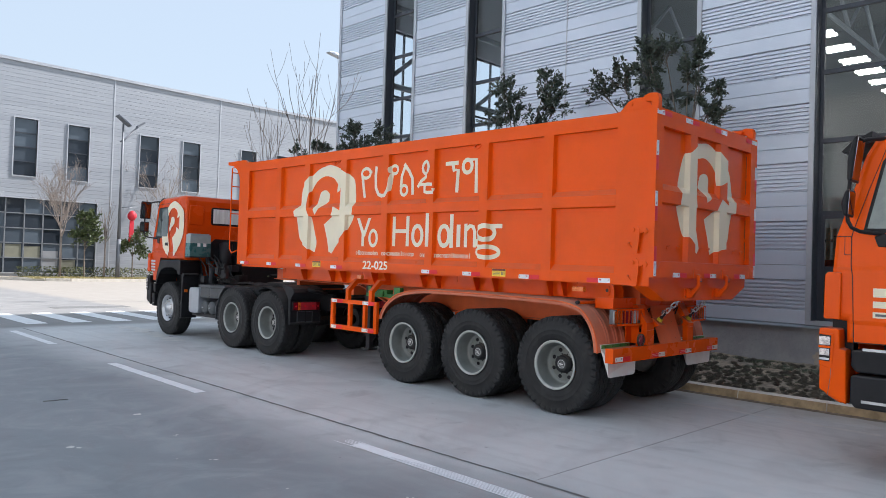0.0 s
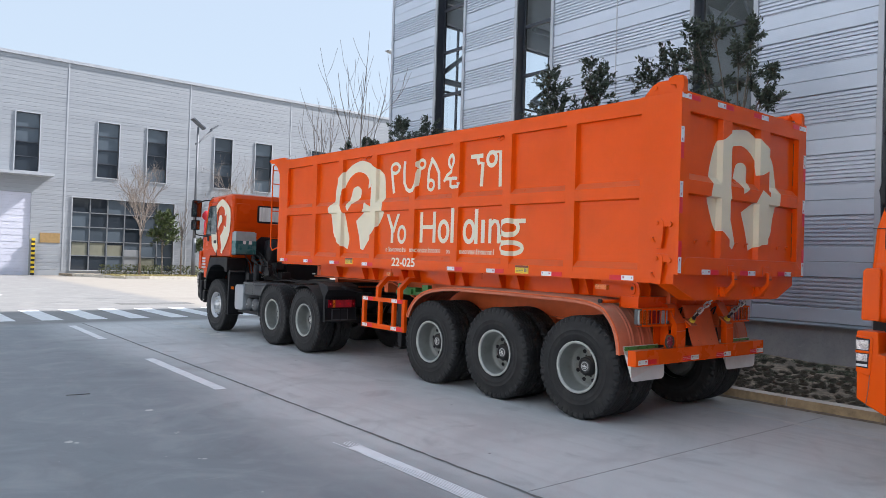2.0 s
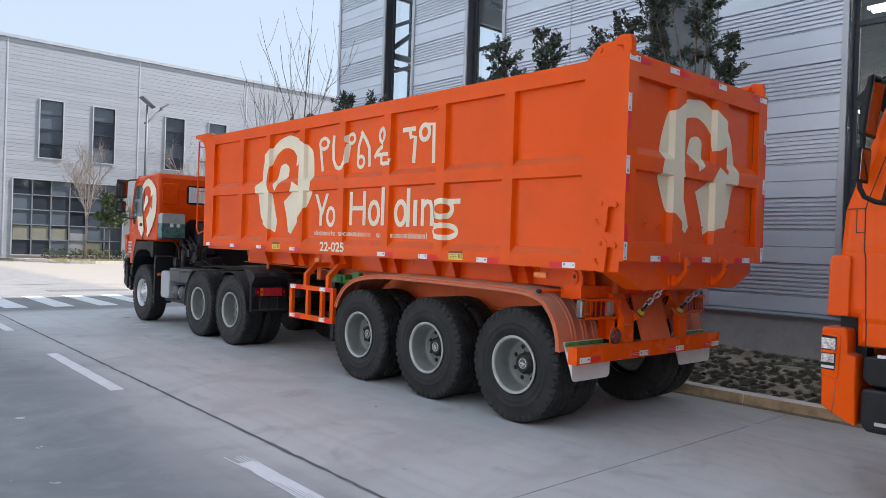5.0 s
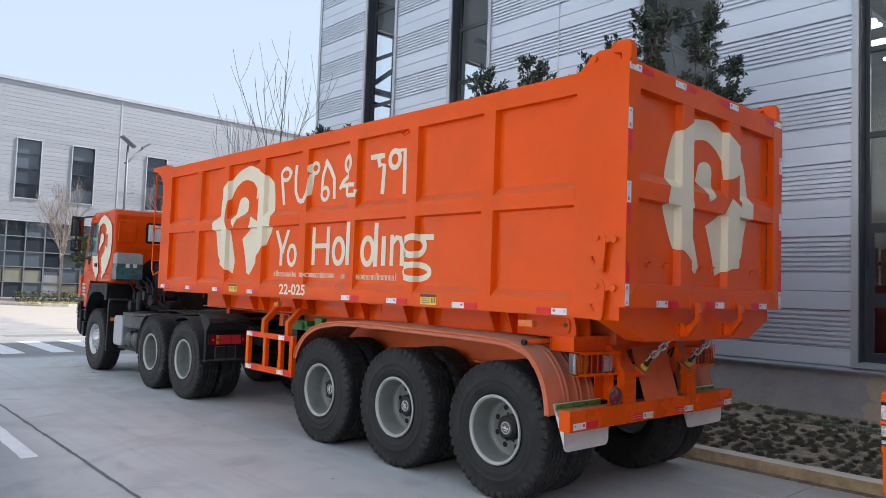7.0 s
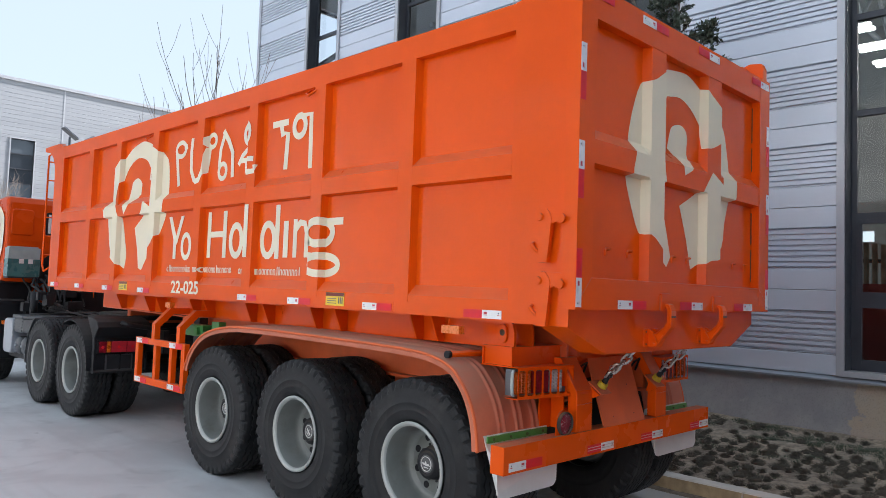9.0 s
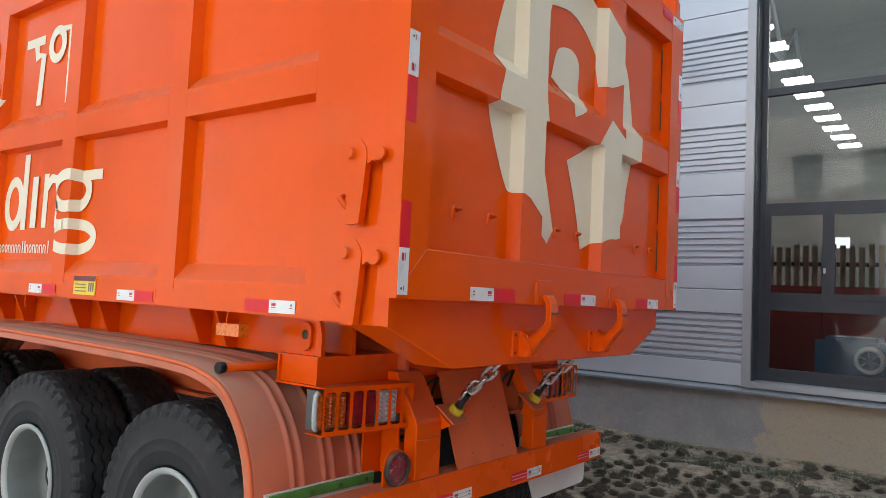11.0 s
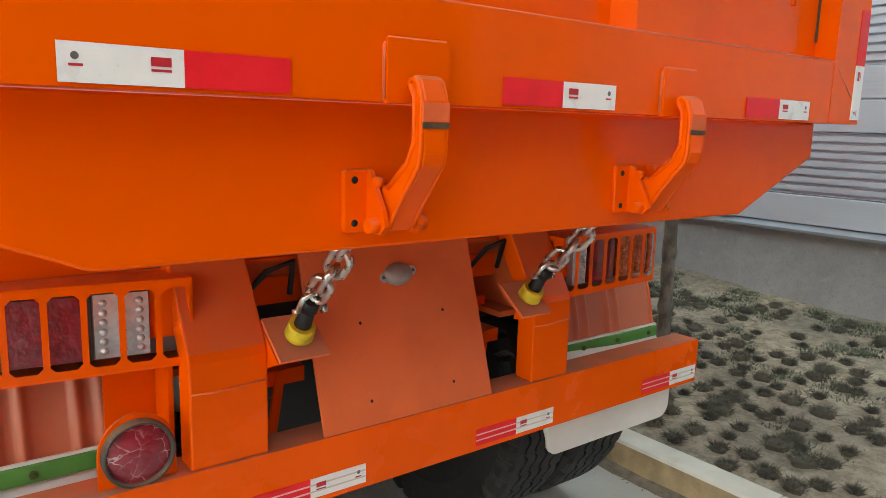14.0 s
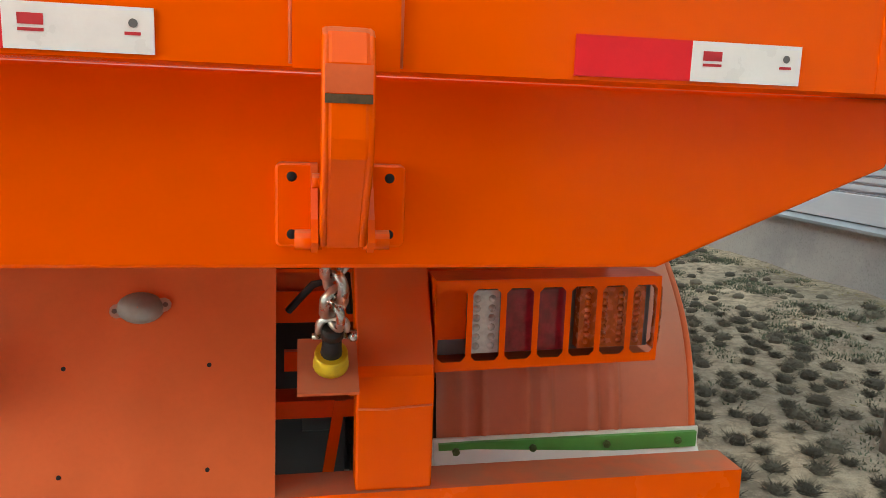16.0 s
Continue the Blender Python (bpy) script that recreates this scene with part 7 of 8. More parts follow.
rg = random.Random(11)
bm = B()
for j in range(-22, 66):
    for i in range(16):
        x = 1.90 + 0.178 * i + (0.09 if j % 2 else 0) + rg.uniform(-0.045, 0.045)
        y = 0.155 * j + rg.uniform(-0.045, 0.045)
        if x > 4.6 or rg.random() < 0.13:
            continue
        if x > 3.7 and rg.random() < 0.55:
            continue
        sc = rg.choice((0.55, 0.75, 0.9, 1.0, 1.1, 1.3)) * rg.uniform(0.9, 1.1)
        z = bed_z(x, y)
        # a low uneven mound with short blades standing off it
        n, R, Hh = 9, 0.040 * sc, 0.030 * sc
        wob = [rg.uniform(0.8, 1.2) for _ in range(n)]
        rings = [[bm.verts.new((x + R * f * wob[k] * math.cos(6.283 * k / n), y + R * f * wob[k] * math.sin(6.283 * k / n), z + Hh * g)) for k in range(n)] for f, g in ((1.0, -0.2), (0.9, 0.45), (0.55, 0.85))]
        top = bm.verts.new((x, y, z + Hh))
        for r0, r1 in zip(rings, rings[1:]):
            for k in range(n):
                bm.faces.new((r0[k], r0[(k + 1) % n], r1[(k + 1) % n], r1[k]))
        for k in range(n):
            bm.faces.new((rings[2][k], rings[2][(k + 1) % n], top))
        for _ in range(330 if -2 < y < 4 else 30):
            a, f = rg.uniform(0, 6.283), math.sqrt(rg.random())
            nv = Vector((f * math.cos(a), f * math.sin(a), math.sqrt(max(0.04, 1 - f * f))))
            p = Vector((x + 1.15 * R * nv.x, y + 1.15 * R * nv.y, z + Hh * nv.z * 0.9))
            d = (nv + Vector((rg.gauss(0, 0.4), rg.gauss(0, 0.4), rg.gauss(0.2, 0.3)))) * rg.uniform(0.010, 0.034)
            t = d.orthogonal().normalized() * 0.0017
            bm.faces.new([bm.verts.new(q) for q in (p - t, p + t, p + d)])
solo("grass_tufts", bm, M["tuft"], "rows of low dull winter grass tufts in the bed", "grass", kind="stuff")
bm = B()
for _ in range(2300):
    x, y = 4.75 - abs(rg.gauss(0, 1.0)), rg.uniform(-3, 7)
    if x < 1.9 or noise.noise((x * 2.3, y * 2.3, 7)) < 0.02:
        continue
    blades(bm, (x, y, bed_z(x, y)), 40, 0.085, 0.018, rg, 0.0045)
solo("low_weeds", bm, M["weed"], "scattered low green weeds by the wall", "weeds", kind="stuff")
bm = B()
for _ in range(2600):
    x, y = rg.uniform(1.85, 4.8), rg.uniform(-3, 6)
    if rg.random() < 0.6:
        x = 4.8 - abs(rg.gauss(0, 0.12))
    z, a, ln = bed_z(x, y) + 0.006, rg.uniform(0, 6.28), rg.uniform(0.006, 0.026)
    d, e = Vector((math.cos(a), math.sin(a), rg.uniform(-0.1, 0.2))) * ln, Vector((-math.sin(a), math.cos(a), rg.uniform(-0.3, 0.3))) * ln * rg.uniform(0.15, 0.4)
    p = Vector((x, y, z))
    bm.faces.new([bm.verts.new(q) for q in (p - d, p + e, p + d, p - e)])
for _ in range(260):
    x, y = 1.61 - abs(rg.gauss(0, 0.06)), rg.uniform(-4, 6)
    a, ln = rg.uniform(0, 6.28), rg.uniform(0.005, 0.016)
    d, e = Vector((math.cos(a), math.sin(a), 0.1)) * ln, Vector((-math.sin(a), math.cos(a), 0.2)) * ln * 0.3
    p = Vector((x, y, 0.006))
    bm.faces.new([bm.verts.new(q) for q in (p - d, p + e, p + d, p - e)])
solo("leaf_litter", bm, M["straw"], "dry leaves and twigs lying on bed and gutter", "litter", kind="stuff")

# ---- factory hall beside the road ----
WX = 4.85
HALL_TOP = 13.4
hall = thing("factory_hall", (9, -3, 0), "grey-blue metal clad factory hall with tall dark window strips", "building", kind="structure")
PLINTH = 0.80
WINDOWS = [(10.49, 11.60), (7.40, 8.50), (2.56, 3.74), (-0.84, 0.45), (-5.6, -4.4), (-9.0, -7.8), (-13.8, -12.6)]
Y_END, Y_START = 13.70, -22.0
bm = B()
box(bm, WX + 0.03, WX + 0.30, Y_START, Y_END, 0.0, PLINTH)
part("plinth", bm, M["skirting"], hall, "grey rendered plinth stained with dried mud")
bm = B()
prism(bm, [(WX - 0.055, PLINTH + 0.0), (WX - 0.055, PLINTH + 0.022), (WX + 0.02, PLINTH + 0.06), (WX + 0.30, PLINTH + 0.06), (WX + 0.30, PLINTH)], "y", Y_START, Y_END)
part("drip_ledge", bm, M["lamp_steel"], hall)
# wall core with the window strips left open
spans = []
edge = Y_END
for a, b in WINDOWS:
    spans.append((b, edge))
    edge = a
spans.append((Y_START, edge))
for a, b in spans:
    bm = B()
    box(bm, WX + 0.05, WX + 0.26, a, b, PLINTH + 0.06, HALL_TOP)
    part("wall_core", bm, M["inside_wall"], hall)
# cladding: per metre two smooth boards and one board with eight grooves
Z0 = PLINTH + 0.062
boards = {}


def groove_board(length):
    bm = B()
    pts = [(0.05, 0.0)]
    for k in range(8):
        z = 0.018 + 0.0665 * k
        pts += [(0.0, z - 0.014), (0.038, z - 0.010), (0.038, z + 0.008), (0.0, z + 0.012)]
    pts += [(0.0, 0.495), (0.05, 0.495)]
    pts[0] = (0.05, 0.0)
    pts.insert(1, (0.0, 0.0))
    prism(bm, pts, "y", 0.0, length)
    return mesh_of("grooved_board", bm, M["cladding"])


def flat_board(length, height):
    bm = B()
    prism(bm, [(0.05, 0.004), (0.004, 0.004), (0.0, 0.009), (0.0, height - 0.009), (0.004, height - 0.003), (0.05, height - 0.003)], "y", 0.0, length)
    return mesh_of("smooth_board", bm, M["cladding"])


def board(kind_, length, height=0.25):
    key = (kind_, round(length, 3), round(height, 3))
    if key not in boards:
        boards[key] = groove_board(length) if kind_ == "g" else flat_board(length, height)
    return boards[key]


TRIM_W = 0.085
for a, b in spans:
    a2, b2 = a + (0.0 if a == Y_START else TRIM_W), b - (0.03 if b == Y_END else TRIM_W)
    pieces = [(a2, b2)]
    if b2 - a2 > 3.0 and a2 > -1:
        mid = 5.556
        pieces = [(a2, mid - 0.012), (mid + 0.012, b2)]
        bm = B()
        box(bm, WX - 0.006, WX + 0.05, mid - 0.0115, mid + 0.0115, Z0, HALL_TOP)
        part("joint_cover", bm, M["trim"], hall)
    for p0, p1 in pieces:
        part("smooth_board", board("f", p1 - p0, 1.10 - Z0), None, hall, "", (WX, p0, Z0))
        for k in range(13):
            z = 1.105 + 1.0 * k
            part("grooved_board", board("g", p1 - p0), None, hall, "", (WX, p0, z))
            for zz in (z + 0.497, z + 0.497 + 0.2515):
                if zz < HALL_TOP - 0.2:
                    part("smooth_board", board("f", p1 - p0, 0.2515), None, hall, "", (WX, p0, zz))
bm = B()
box(bm, WX - 0.03, WX + 0.30, Y_END - 0.03, Y_END + 0.06, PLINTH + 0.06, HALL_TOP)
part("corner_trim", bm, M["trim"], hall)
bm = B()
box(bm, WX - 0.06, WX + 0.4, Y_START, Y_END + 0.06, HALL_TOP, HALL_TOP + 0.25)
part("parapet", bm, M["trim"], hall)
BARS = [0.93, 1.715, 2.70, 3.93, 5.10, 6.15, 7.33, 8.5, 9.7, 10.9, 12.1, 13.1]
for n_, (a, b) in enumerate(WINDOWS):
    win = boxed("window", (WX + 0.20, WX + 0.26, a, a + 0.06, 0.93, 13.1), M["frame"], hall, label="tall dark-framed window strip")
    for p, q in ((a - TRIM_W, a), (b, b + TRIM_W)):
        boxed("window_trim", (WX - 0.035, WX + 0.05, p, q, PLINTH + 0.062, 13.2), M["trim"], win, 0.006)
    for p, q in ((a, a + 0.012), (b - 0.012, b)):
        boxed("window_reveal", (WX + 0.0, WX + 0.198, p, q, 0.93, 13.1), M["frame"], win)
    boxed("window_jamb", (WX + 0.20, WX + 0.26, b - 0.07, b, 0.93, 13.1), M["frame"], win)
    boxed("window_sill", (WX - 0.03, WX + 0.24, a, b, PLINTH + 0.062, 0.928), M["trim"], win, 0.006)
    for k, z in enumerate(BARS):
        boxed("transom", (WX + 0.198, WX + 0.262, a + 0.0605, b - 0.0705, z, z + 0.075), M["frame"], win)
    for z0, z1 in zip(BARS, BARS[1:]):
        pane = boxed("pane", (WX + 0.228, WX + 0.234, a + 0.05, b - 0.06, z0 + 0.07, z1 + 0.005), M["glass"], win)
        pane.visible_shadow = False
    if n_ in (2, 3):
        my = (a + b) / 2
        for z0, z1 in ((1.79, 2.70), (1.005, 1.715)):
            cols = ((a + 0.0605, my - 0.02), (my - 0.02, b - 0.0705)) if z0 > 1.5 else ((a + 0.0605, b - 0.0705),)
            for c_, (p, q) in enumerate(cols):
                bm = B()
                x0, x1 = WX + 0.185 + 0.015 * c_, WX + 0.220 + 0.005 * c_
                box(bm, x0, x1, p + 0.001, p + 0.055, z0, z1)
                box(bm, x0, x1, q - 0.055, q - 0.001, z0, z1)
                box(bm, x0, x1, p + 0.0555, q - 0.0555, z0, z0 + 0.055)
                box(bm, x0, x1, p + 0.0555, q - 0.0555, z1 - 0.055, z1)
                part("sash", bevelled(bm, 0.005, 1), M["frame"], win)
        bm = B()
        box(bm, WX + 0.175, WX + 0.186, my + 0.0, my + 0.02, 2.05, 2.10)
        part("sash_lock", bm, M["alu"], win)
# the hall inside: floor, far wall, roof, end walls
bm = B()
box(bm, WX + 0.31, WX + 24, Y_START, Y_END, 0.05, 0.25)
part("hall_floor", bm, M["inside_floor"], hall)
bm = B()
for z0, z1 in ((0.25, 4.3), (4.75, HALL_TOP)):
    box(bm, WX + 24, WX + 24.3, Y_START, Y_END + 0.3, z0, z1)
k = Y_START
while k < Y_END:
    box(bm, WX + 24, WX + 24.3, k, k + 2.5, 4.3, 4.75)
    k += 3.2
part("hall_far_wall", bm, M["inside_wall"], hall)
bm = B()
box(bm, WX + 0.30, WX + 24.3, Y_START - 0.3, Y_END + 0.06, HALL_TOP - 0.2, HALL_TOP)
part("hall_roof", bm, M["inside_wall"], hall)
bm = B()
box(bm, WX + 0.05, WX + 24, Y_START - 0.3, Y_START, 0, HALL_TOP - 0.2)
part("hall_end_wall", bm, M["inside_wall"], hall)
GABLE = [(WX + 1.1, WX + 3.7), (WX + 5.2, WX + 8.0)]
bm = B()
for x0, x1 in ((WX + 0.30, GABLE[0][0]), (GABLE[0][1], GABLE[1][0]), (GABLE[1][1], WX + 24)):
    box(bm, x0, x1, Y_END - 0.25, Y_END + 0.06, 0, HALL_TOP - 0.2)
for x0, x1 in GABLE:
    box(bm, x0, x1, Y_END - 0.25, Y_END + 0.06, 0, 1.2)
    box(bm, x0, x1, Y_END - 0.25, Y_END + 0.06, 9.0, HALL_TOP - 0.2)
part("hall_gable_wall", bm, M["cladding"], hall)
for x0, x1 in GABLE:
    for z in (1.2, 3.1, 5.0, 6.9, 8.94):
        boxed("gable_transom", (x0, x1, Y_END - 0.14, Y_END - 0.08, z, z + 0.06), M["frame"], hall)
    xm = (x0 + x1) / 2
    boxed("gable_mullion", (xm - 0.03, xm + 0.03, Y_END - 0.1399, Y_END - 0.0801, 1.2, 9.0), M["frame"], hall)
    bm = B()
    for k in range(3):
        tube(bm, [(x0 - 0.2, Y_END - 0.9, 2.2 + 2.4 * k), (x1 + 0.2, Y_END - 0.9, 4.6 + 2.4 * k)], 0.075, 6)
        tube(bm, [(x0 - 0.2, Y_END - 0.9, 4.6 + 2.4 * k), (x1 + 0.2, Y_END - 0.9, 4.6 + 2.4 * k)], 0.09, 6)
    part("gable_brace", bm, M["lamp_steel"], hall)
for y in range(-20, 14, 6):
    bm = B()
    box(bm, WX + 0.9, WX + 1.2, y + 0.2, y + 0.5, 0.25, HALL_TOP - 0.2)
    part("hall_column", bm, M["lamp_steel"], hall)
    bm = B()
    for q in range(6):
        tube(bm, [(WX + 1 + 3.6 * q, y + 0.35, 10.6), (WX + 2.8 + 3.6 * q, y + 0.35, 12.2), (WX + 4.6 + 3.6 * q, y + 0.35, 10.6)], 0.07, 6)
    tube(bm, [(WX + 0.9, y + 0.35, 10.5), (WX + 24, y + 0.35, 10.5)], 0.09, 6)
    part("roof_truss", bm, M["lamp_steel"], hall)
for y, first in ((-13.5, 2), (-8.1, 2), (-2.7, 2), (2.7, 2), (8.1, 9)):
    for k in range(first, 13):
        for d in (0.0, 0.34):
            boxed("tube_light", (WX + 4.0 + 1.5 * k + d, WX + 4.14 + 1.5 * k + d, y - 0.35, y + 0.35, 7.95, 8.0), M["tube"], hall)

# ---- halls across the yard and across the road ----
FY = 46.0


def far_hall(name, at, label, length, height, transform, bays, glazing, gate_at=None, sheet="cladding_far"):
    """A pale hall whose long front lies along its own x, facing -y; transform lays it out."""
    ob = thing(name, at, label, "building", kind="structure")

    def put(nm, dims, mat, parent=None, lab=""):
        bm = B()
        box(bm, *dims)
        bmesh.ops.transform(bm, matrix=transform, verts=bm.verts[:])
        bmesh.ops.recalc_face_normals(bm, faces=bm.faces[:])
        return part(nm, bm, mat, parent or ob, lab)
    x0, x1 = length
    wins = [(c + d, c + d + 1.28) for c in bays for d in (0.0, 3.06)]
    zs = (6.30, 9.82)
    holes = [(a, b, *zs) for a, b in wins if a > x0 and b < x1] + [(a, b, 0.35, 4.9) for a, b in glazing]
    if gate_at:
        holes.append((gate_at[0], gate_at[1], 0.0, 5.0))
    # ribbed boards, one metre high, cut where windows and doors stand
    z = 0.0
    while z < height:
        top = min(z + 1.0, height)
        cuts = sorted({z, top, *[q for h_ in holes for q in h_[2:] if z < q < top]})
        for za, zb in zip(cuts, cuts[1:]):
            blocked = sorted((h_[0], h_[1]) for h_ in holes if h_[2] < zb - 1e-4 and h_[3] > za + 1e-4)
            e = x0
            segs = []
            for a, b in blocked:
                if a > e:
                    segs.append((e, a))
                e = max(e, b)
            segs.append((e, x1))
            for a, b in segs:
                bm = B()
                pts = [(0.25, za), (0.0, za)]
                n = max(1, round((zb - za) / 0.25))
                for k in range(n):
                    zz = za + (zb - za) * (k + 1) / n
                    pts += [(0.0, zz - 0.035), (0.010, zz - 0.026), (0.010, zz - 0.008), (0.0, zz)]
                pts += [(0.25, zb)]
                prism(bm, pts, "x", a, b)
                bmesh.ops.transform(bm, matrix=transform, verts=bm.verts[:])
                bmesh.ops.recalc_face_normals(bm, faces=bm.faces[:])
                part("ribbed_board", bm, M[sheet], ob)
        z = top
    for a, b, za, zb in holes:
        if za < 0.2:
            continue
        w = put("window", (a, b, 0.14, 0.15, za, zb), M["frame"], None, "dark window with a thin metal frame")
        for d in ((a - 0.06, a, -0.06, 0.10, za - 0.06, zb + 0.06), (b, b + 0.06, -0.06, 0.10, za - 0.06, zb + 0.06), (a, b, -0.06, 0.10, za - 0.06, za), (a, b, -0.06, 0.10, zb, zb + 0.06)):
            put("window_frame", d, M["trim"], w)
        cols = max(1, round((b - a) / 1.1))
        rows_ = max(2, round((zb - za) / 0.95))
        for i in range(cols):
            for j in range(rows_):
                put("pane", (a + (b - a) * i / cols + 0.03, a + (b - a) * (i + 1) / cols - 0.03, 0.125, 0.138, za + (zb - za) * j / rows_ + 0.03, za + (zb - za) * (j + 1) / rows_ - 0.03), M["tinted"], w)
        if zb < 5.5:                    # boards meant to stand inside, set before the opaque panes so they show
            for i, t0, t1, mt in ((0, 1.0, 1.9, "olive_board"), (1, 1.0, 1.9, "olive_board"), (2, 1.0, 1.8, "olive_board"), (3, 0.1, 1.5, "grey_board"), (4, 0.1, 0.9, "olive_board")):
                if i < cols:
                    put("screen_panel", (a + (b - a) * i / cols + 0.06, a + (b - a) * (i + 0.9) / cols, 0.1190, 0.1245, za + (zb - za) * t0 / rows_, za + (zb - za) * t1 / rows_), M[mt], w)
        for k in range(1, cols):
            put("mullion", (a + (b - a) * k / cols - 0.035, a + (b - a) * k / cols + 0.035, 0.06, 0.139, za, zb), M["mullion_grey"] if zb < 5.5 else M["frame"], w)
        for k in range(1, rows_):
            zz = za + (zb - za) * k / rows_
            put("transom", (a, b, 0.06, 0.138, zz - 0.03, zz + 0.03), M["mullion_grey"] if zb < 5.5 else M["frame"], w)
    if gate_at:
        a, b = gate_at
        for k in range(25):
            put("roller_slat", (a, b, 0.10 + 0.012 * (k % 2), 0.16, 0.2 * k, 0.2 * k + 0.195), M["door_roll"])
        put("gate_canopy", (a - 0.8, b + 1.0, -1.2, 0.0, 6.0, 6.15), M["trim"])
        for q in range(8):
            put("hazard_post", (b + 0.10, b + 0.28, -0.2, -0.02, 0.28 * q, 0.28 * q + 0.14), M["hazard"])
            put("hazard_post_band", (b + 0.10, b + 0.28, -0.2, -0.02, 0.28 * q + 0.1405, 0.28 * q + 0.2795), M["yellow_plate"])
        put("sign_plate", (b + 0.55, b + 1.65, -0.03, -0.002, 2.0, 2.6), M["sign_brown"])
    x = x0 + ((bays[0] - 1.8) - x0) % 7.65
    while x < x1:
        put("joint_cover", (x - 0.04, x + 0.04, -0.02, -0.001, 0.3, height), M["trim"])
        x += 7.65
    put("parapet_cap", (x0 - 0.1, x1 + 0.1, -0.10, 0.3, height, height + 0.18), M["trim"])
    put("hall_body", (x0, x1, 0.26, 14.0, 0.0, height - 0.15), M["inside_wall"])
    return ob


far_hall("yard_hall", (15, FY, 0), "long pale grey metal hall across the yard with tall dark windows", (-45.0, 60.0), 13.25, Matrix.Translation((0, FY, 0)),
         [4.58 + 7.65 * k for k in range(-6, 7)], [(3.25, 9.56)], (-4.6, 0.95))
# behind the camera; its white sheet is chosen to bounce light onto the trailer
far_hall("opposite_hall", (-27, -5, 0), "pale sunlit metal hall on the other side of the road", (-40.0, 45.0), 12.0,
         Matrix.Translation((-27, 0, 0)) @ Matrix.Rotation(math.pi / 2, 4, "Z"), [-36.0 + 7.65 * k for k in range(10)], [], None, "bounce_sheet")
# unseen wall added behind the camera to cut low sky light on the tailgate
bm = B()
box(bm, -28.0, 30.0, -26.3, -26.0, 0, 13.0)
solo("end_wall", bm, M["cladding_far"], "plain unseen wall behind the camera, added to keep low sky light off the tailgate", "wall", kind="structure")

# island with kerb, hedge, trees and lamp in front of the yard hall
island = [(3.2, 44.6), (5.3, 41.3), (6.5, 41.0), (45.0, 41.6), (45.0, 45.9), (2.6, 45.9)]
bm = B()
prism(bm, island, "z", 0.0, 0.14)
solo("yard_island", bm, M["soil"], "dry grassy island edged with kerb stones", "ground", kind="structure")
bm = B()
for (a, b), (c, d) in zip(island[:4], island[1:4]):
    v = Vector((c - a, d - b, 0)).normalized()
    n = Vector((v.y, -v.x, 0)) * 0.14
    pts = [(a + n.x, b + n.y), (c + n.x, d + n.y), (c, d), (a, b)]
    prism(bm, pts, "z", 0.0, 0.17)
solo("yard_kerb", bm, M["kerb"], "pale kerb round the far island", "kerb", kind="structure")
rg = random.Random(21)
bm = B()
for _ in range(5200):
    x = rg.uniform(4.5, 30)
    y = rg.uniform(43.6, 44.6)
    z = rg.uniform(0.14, 0.78 + 0.12 * noise.noise((x * 0.9, 0, 0)))
    r = 0.05
    n = Vector((rg.uniform(-1, 1), rg.uniform(-1, 0.2), rg.uniform(-0.3, 1))).normalized()
    t = n.orthogonal().normalized() * r
    u = n.cross(t).normalized() * r
    p = Vector((x, y, z))
    bm.faces.new([bm.verts.new(q) for q in (p - t, p - u, p + t, p + u)])
solo("low_hedge", bm, M["hedge"], "low clipped hedge in front of the yard hall", "hedge", kind="stuff")
bm = B()
for _ in range(4200):
    x, y = rg.uniform(4.6, 30), rg.uniform(41.2, 43.7)
    blades(bm, (x, y, 0.14), 3, 0.12, 0.10, rg, 0.02)
solo("dry_grass", bm, M["island_grass"], "dry yellowed grass on the far island", "grass", kind="stuff")


def leaf(bm, p, d, size, rg):
    """One folded leaf of four triangles."""
    d = d.normalized()
    side = d.orthogonal().normalized()
    side.rotate(Matrix.Rotation(rg.uniform(0, 6.283), 3, d))
    up = d.cross(side)
    w = size * rg.uniform(0.19, 0.27)
    tip = bm.verts.new(p + d * size + up * size * rg.uniform(-0.25, 0.05))
    base, mid = bm.verts.new(p), bm.verts.new(p + d * size * 0.5 - up * w * 0.25)
    l, r = bm.verts.new(p + d * size * 0.45 + side * w), bm.verts.new(p + d * size * 0.45 - side * w)
    for f in ((base, l, mid), (base, mid, r), (mid, l, tip), (mid, tip, r)):
        bm.faces.new(f)


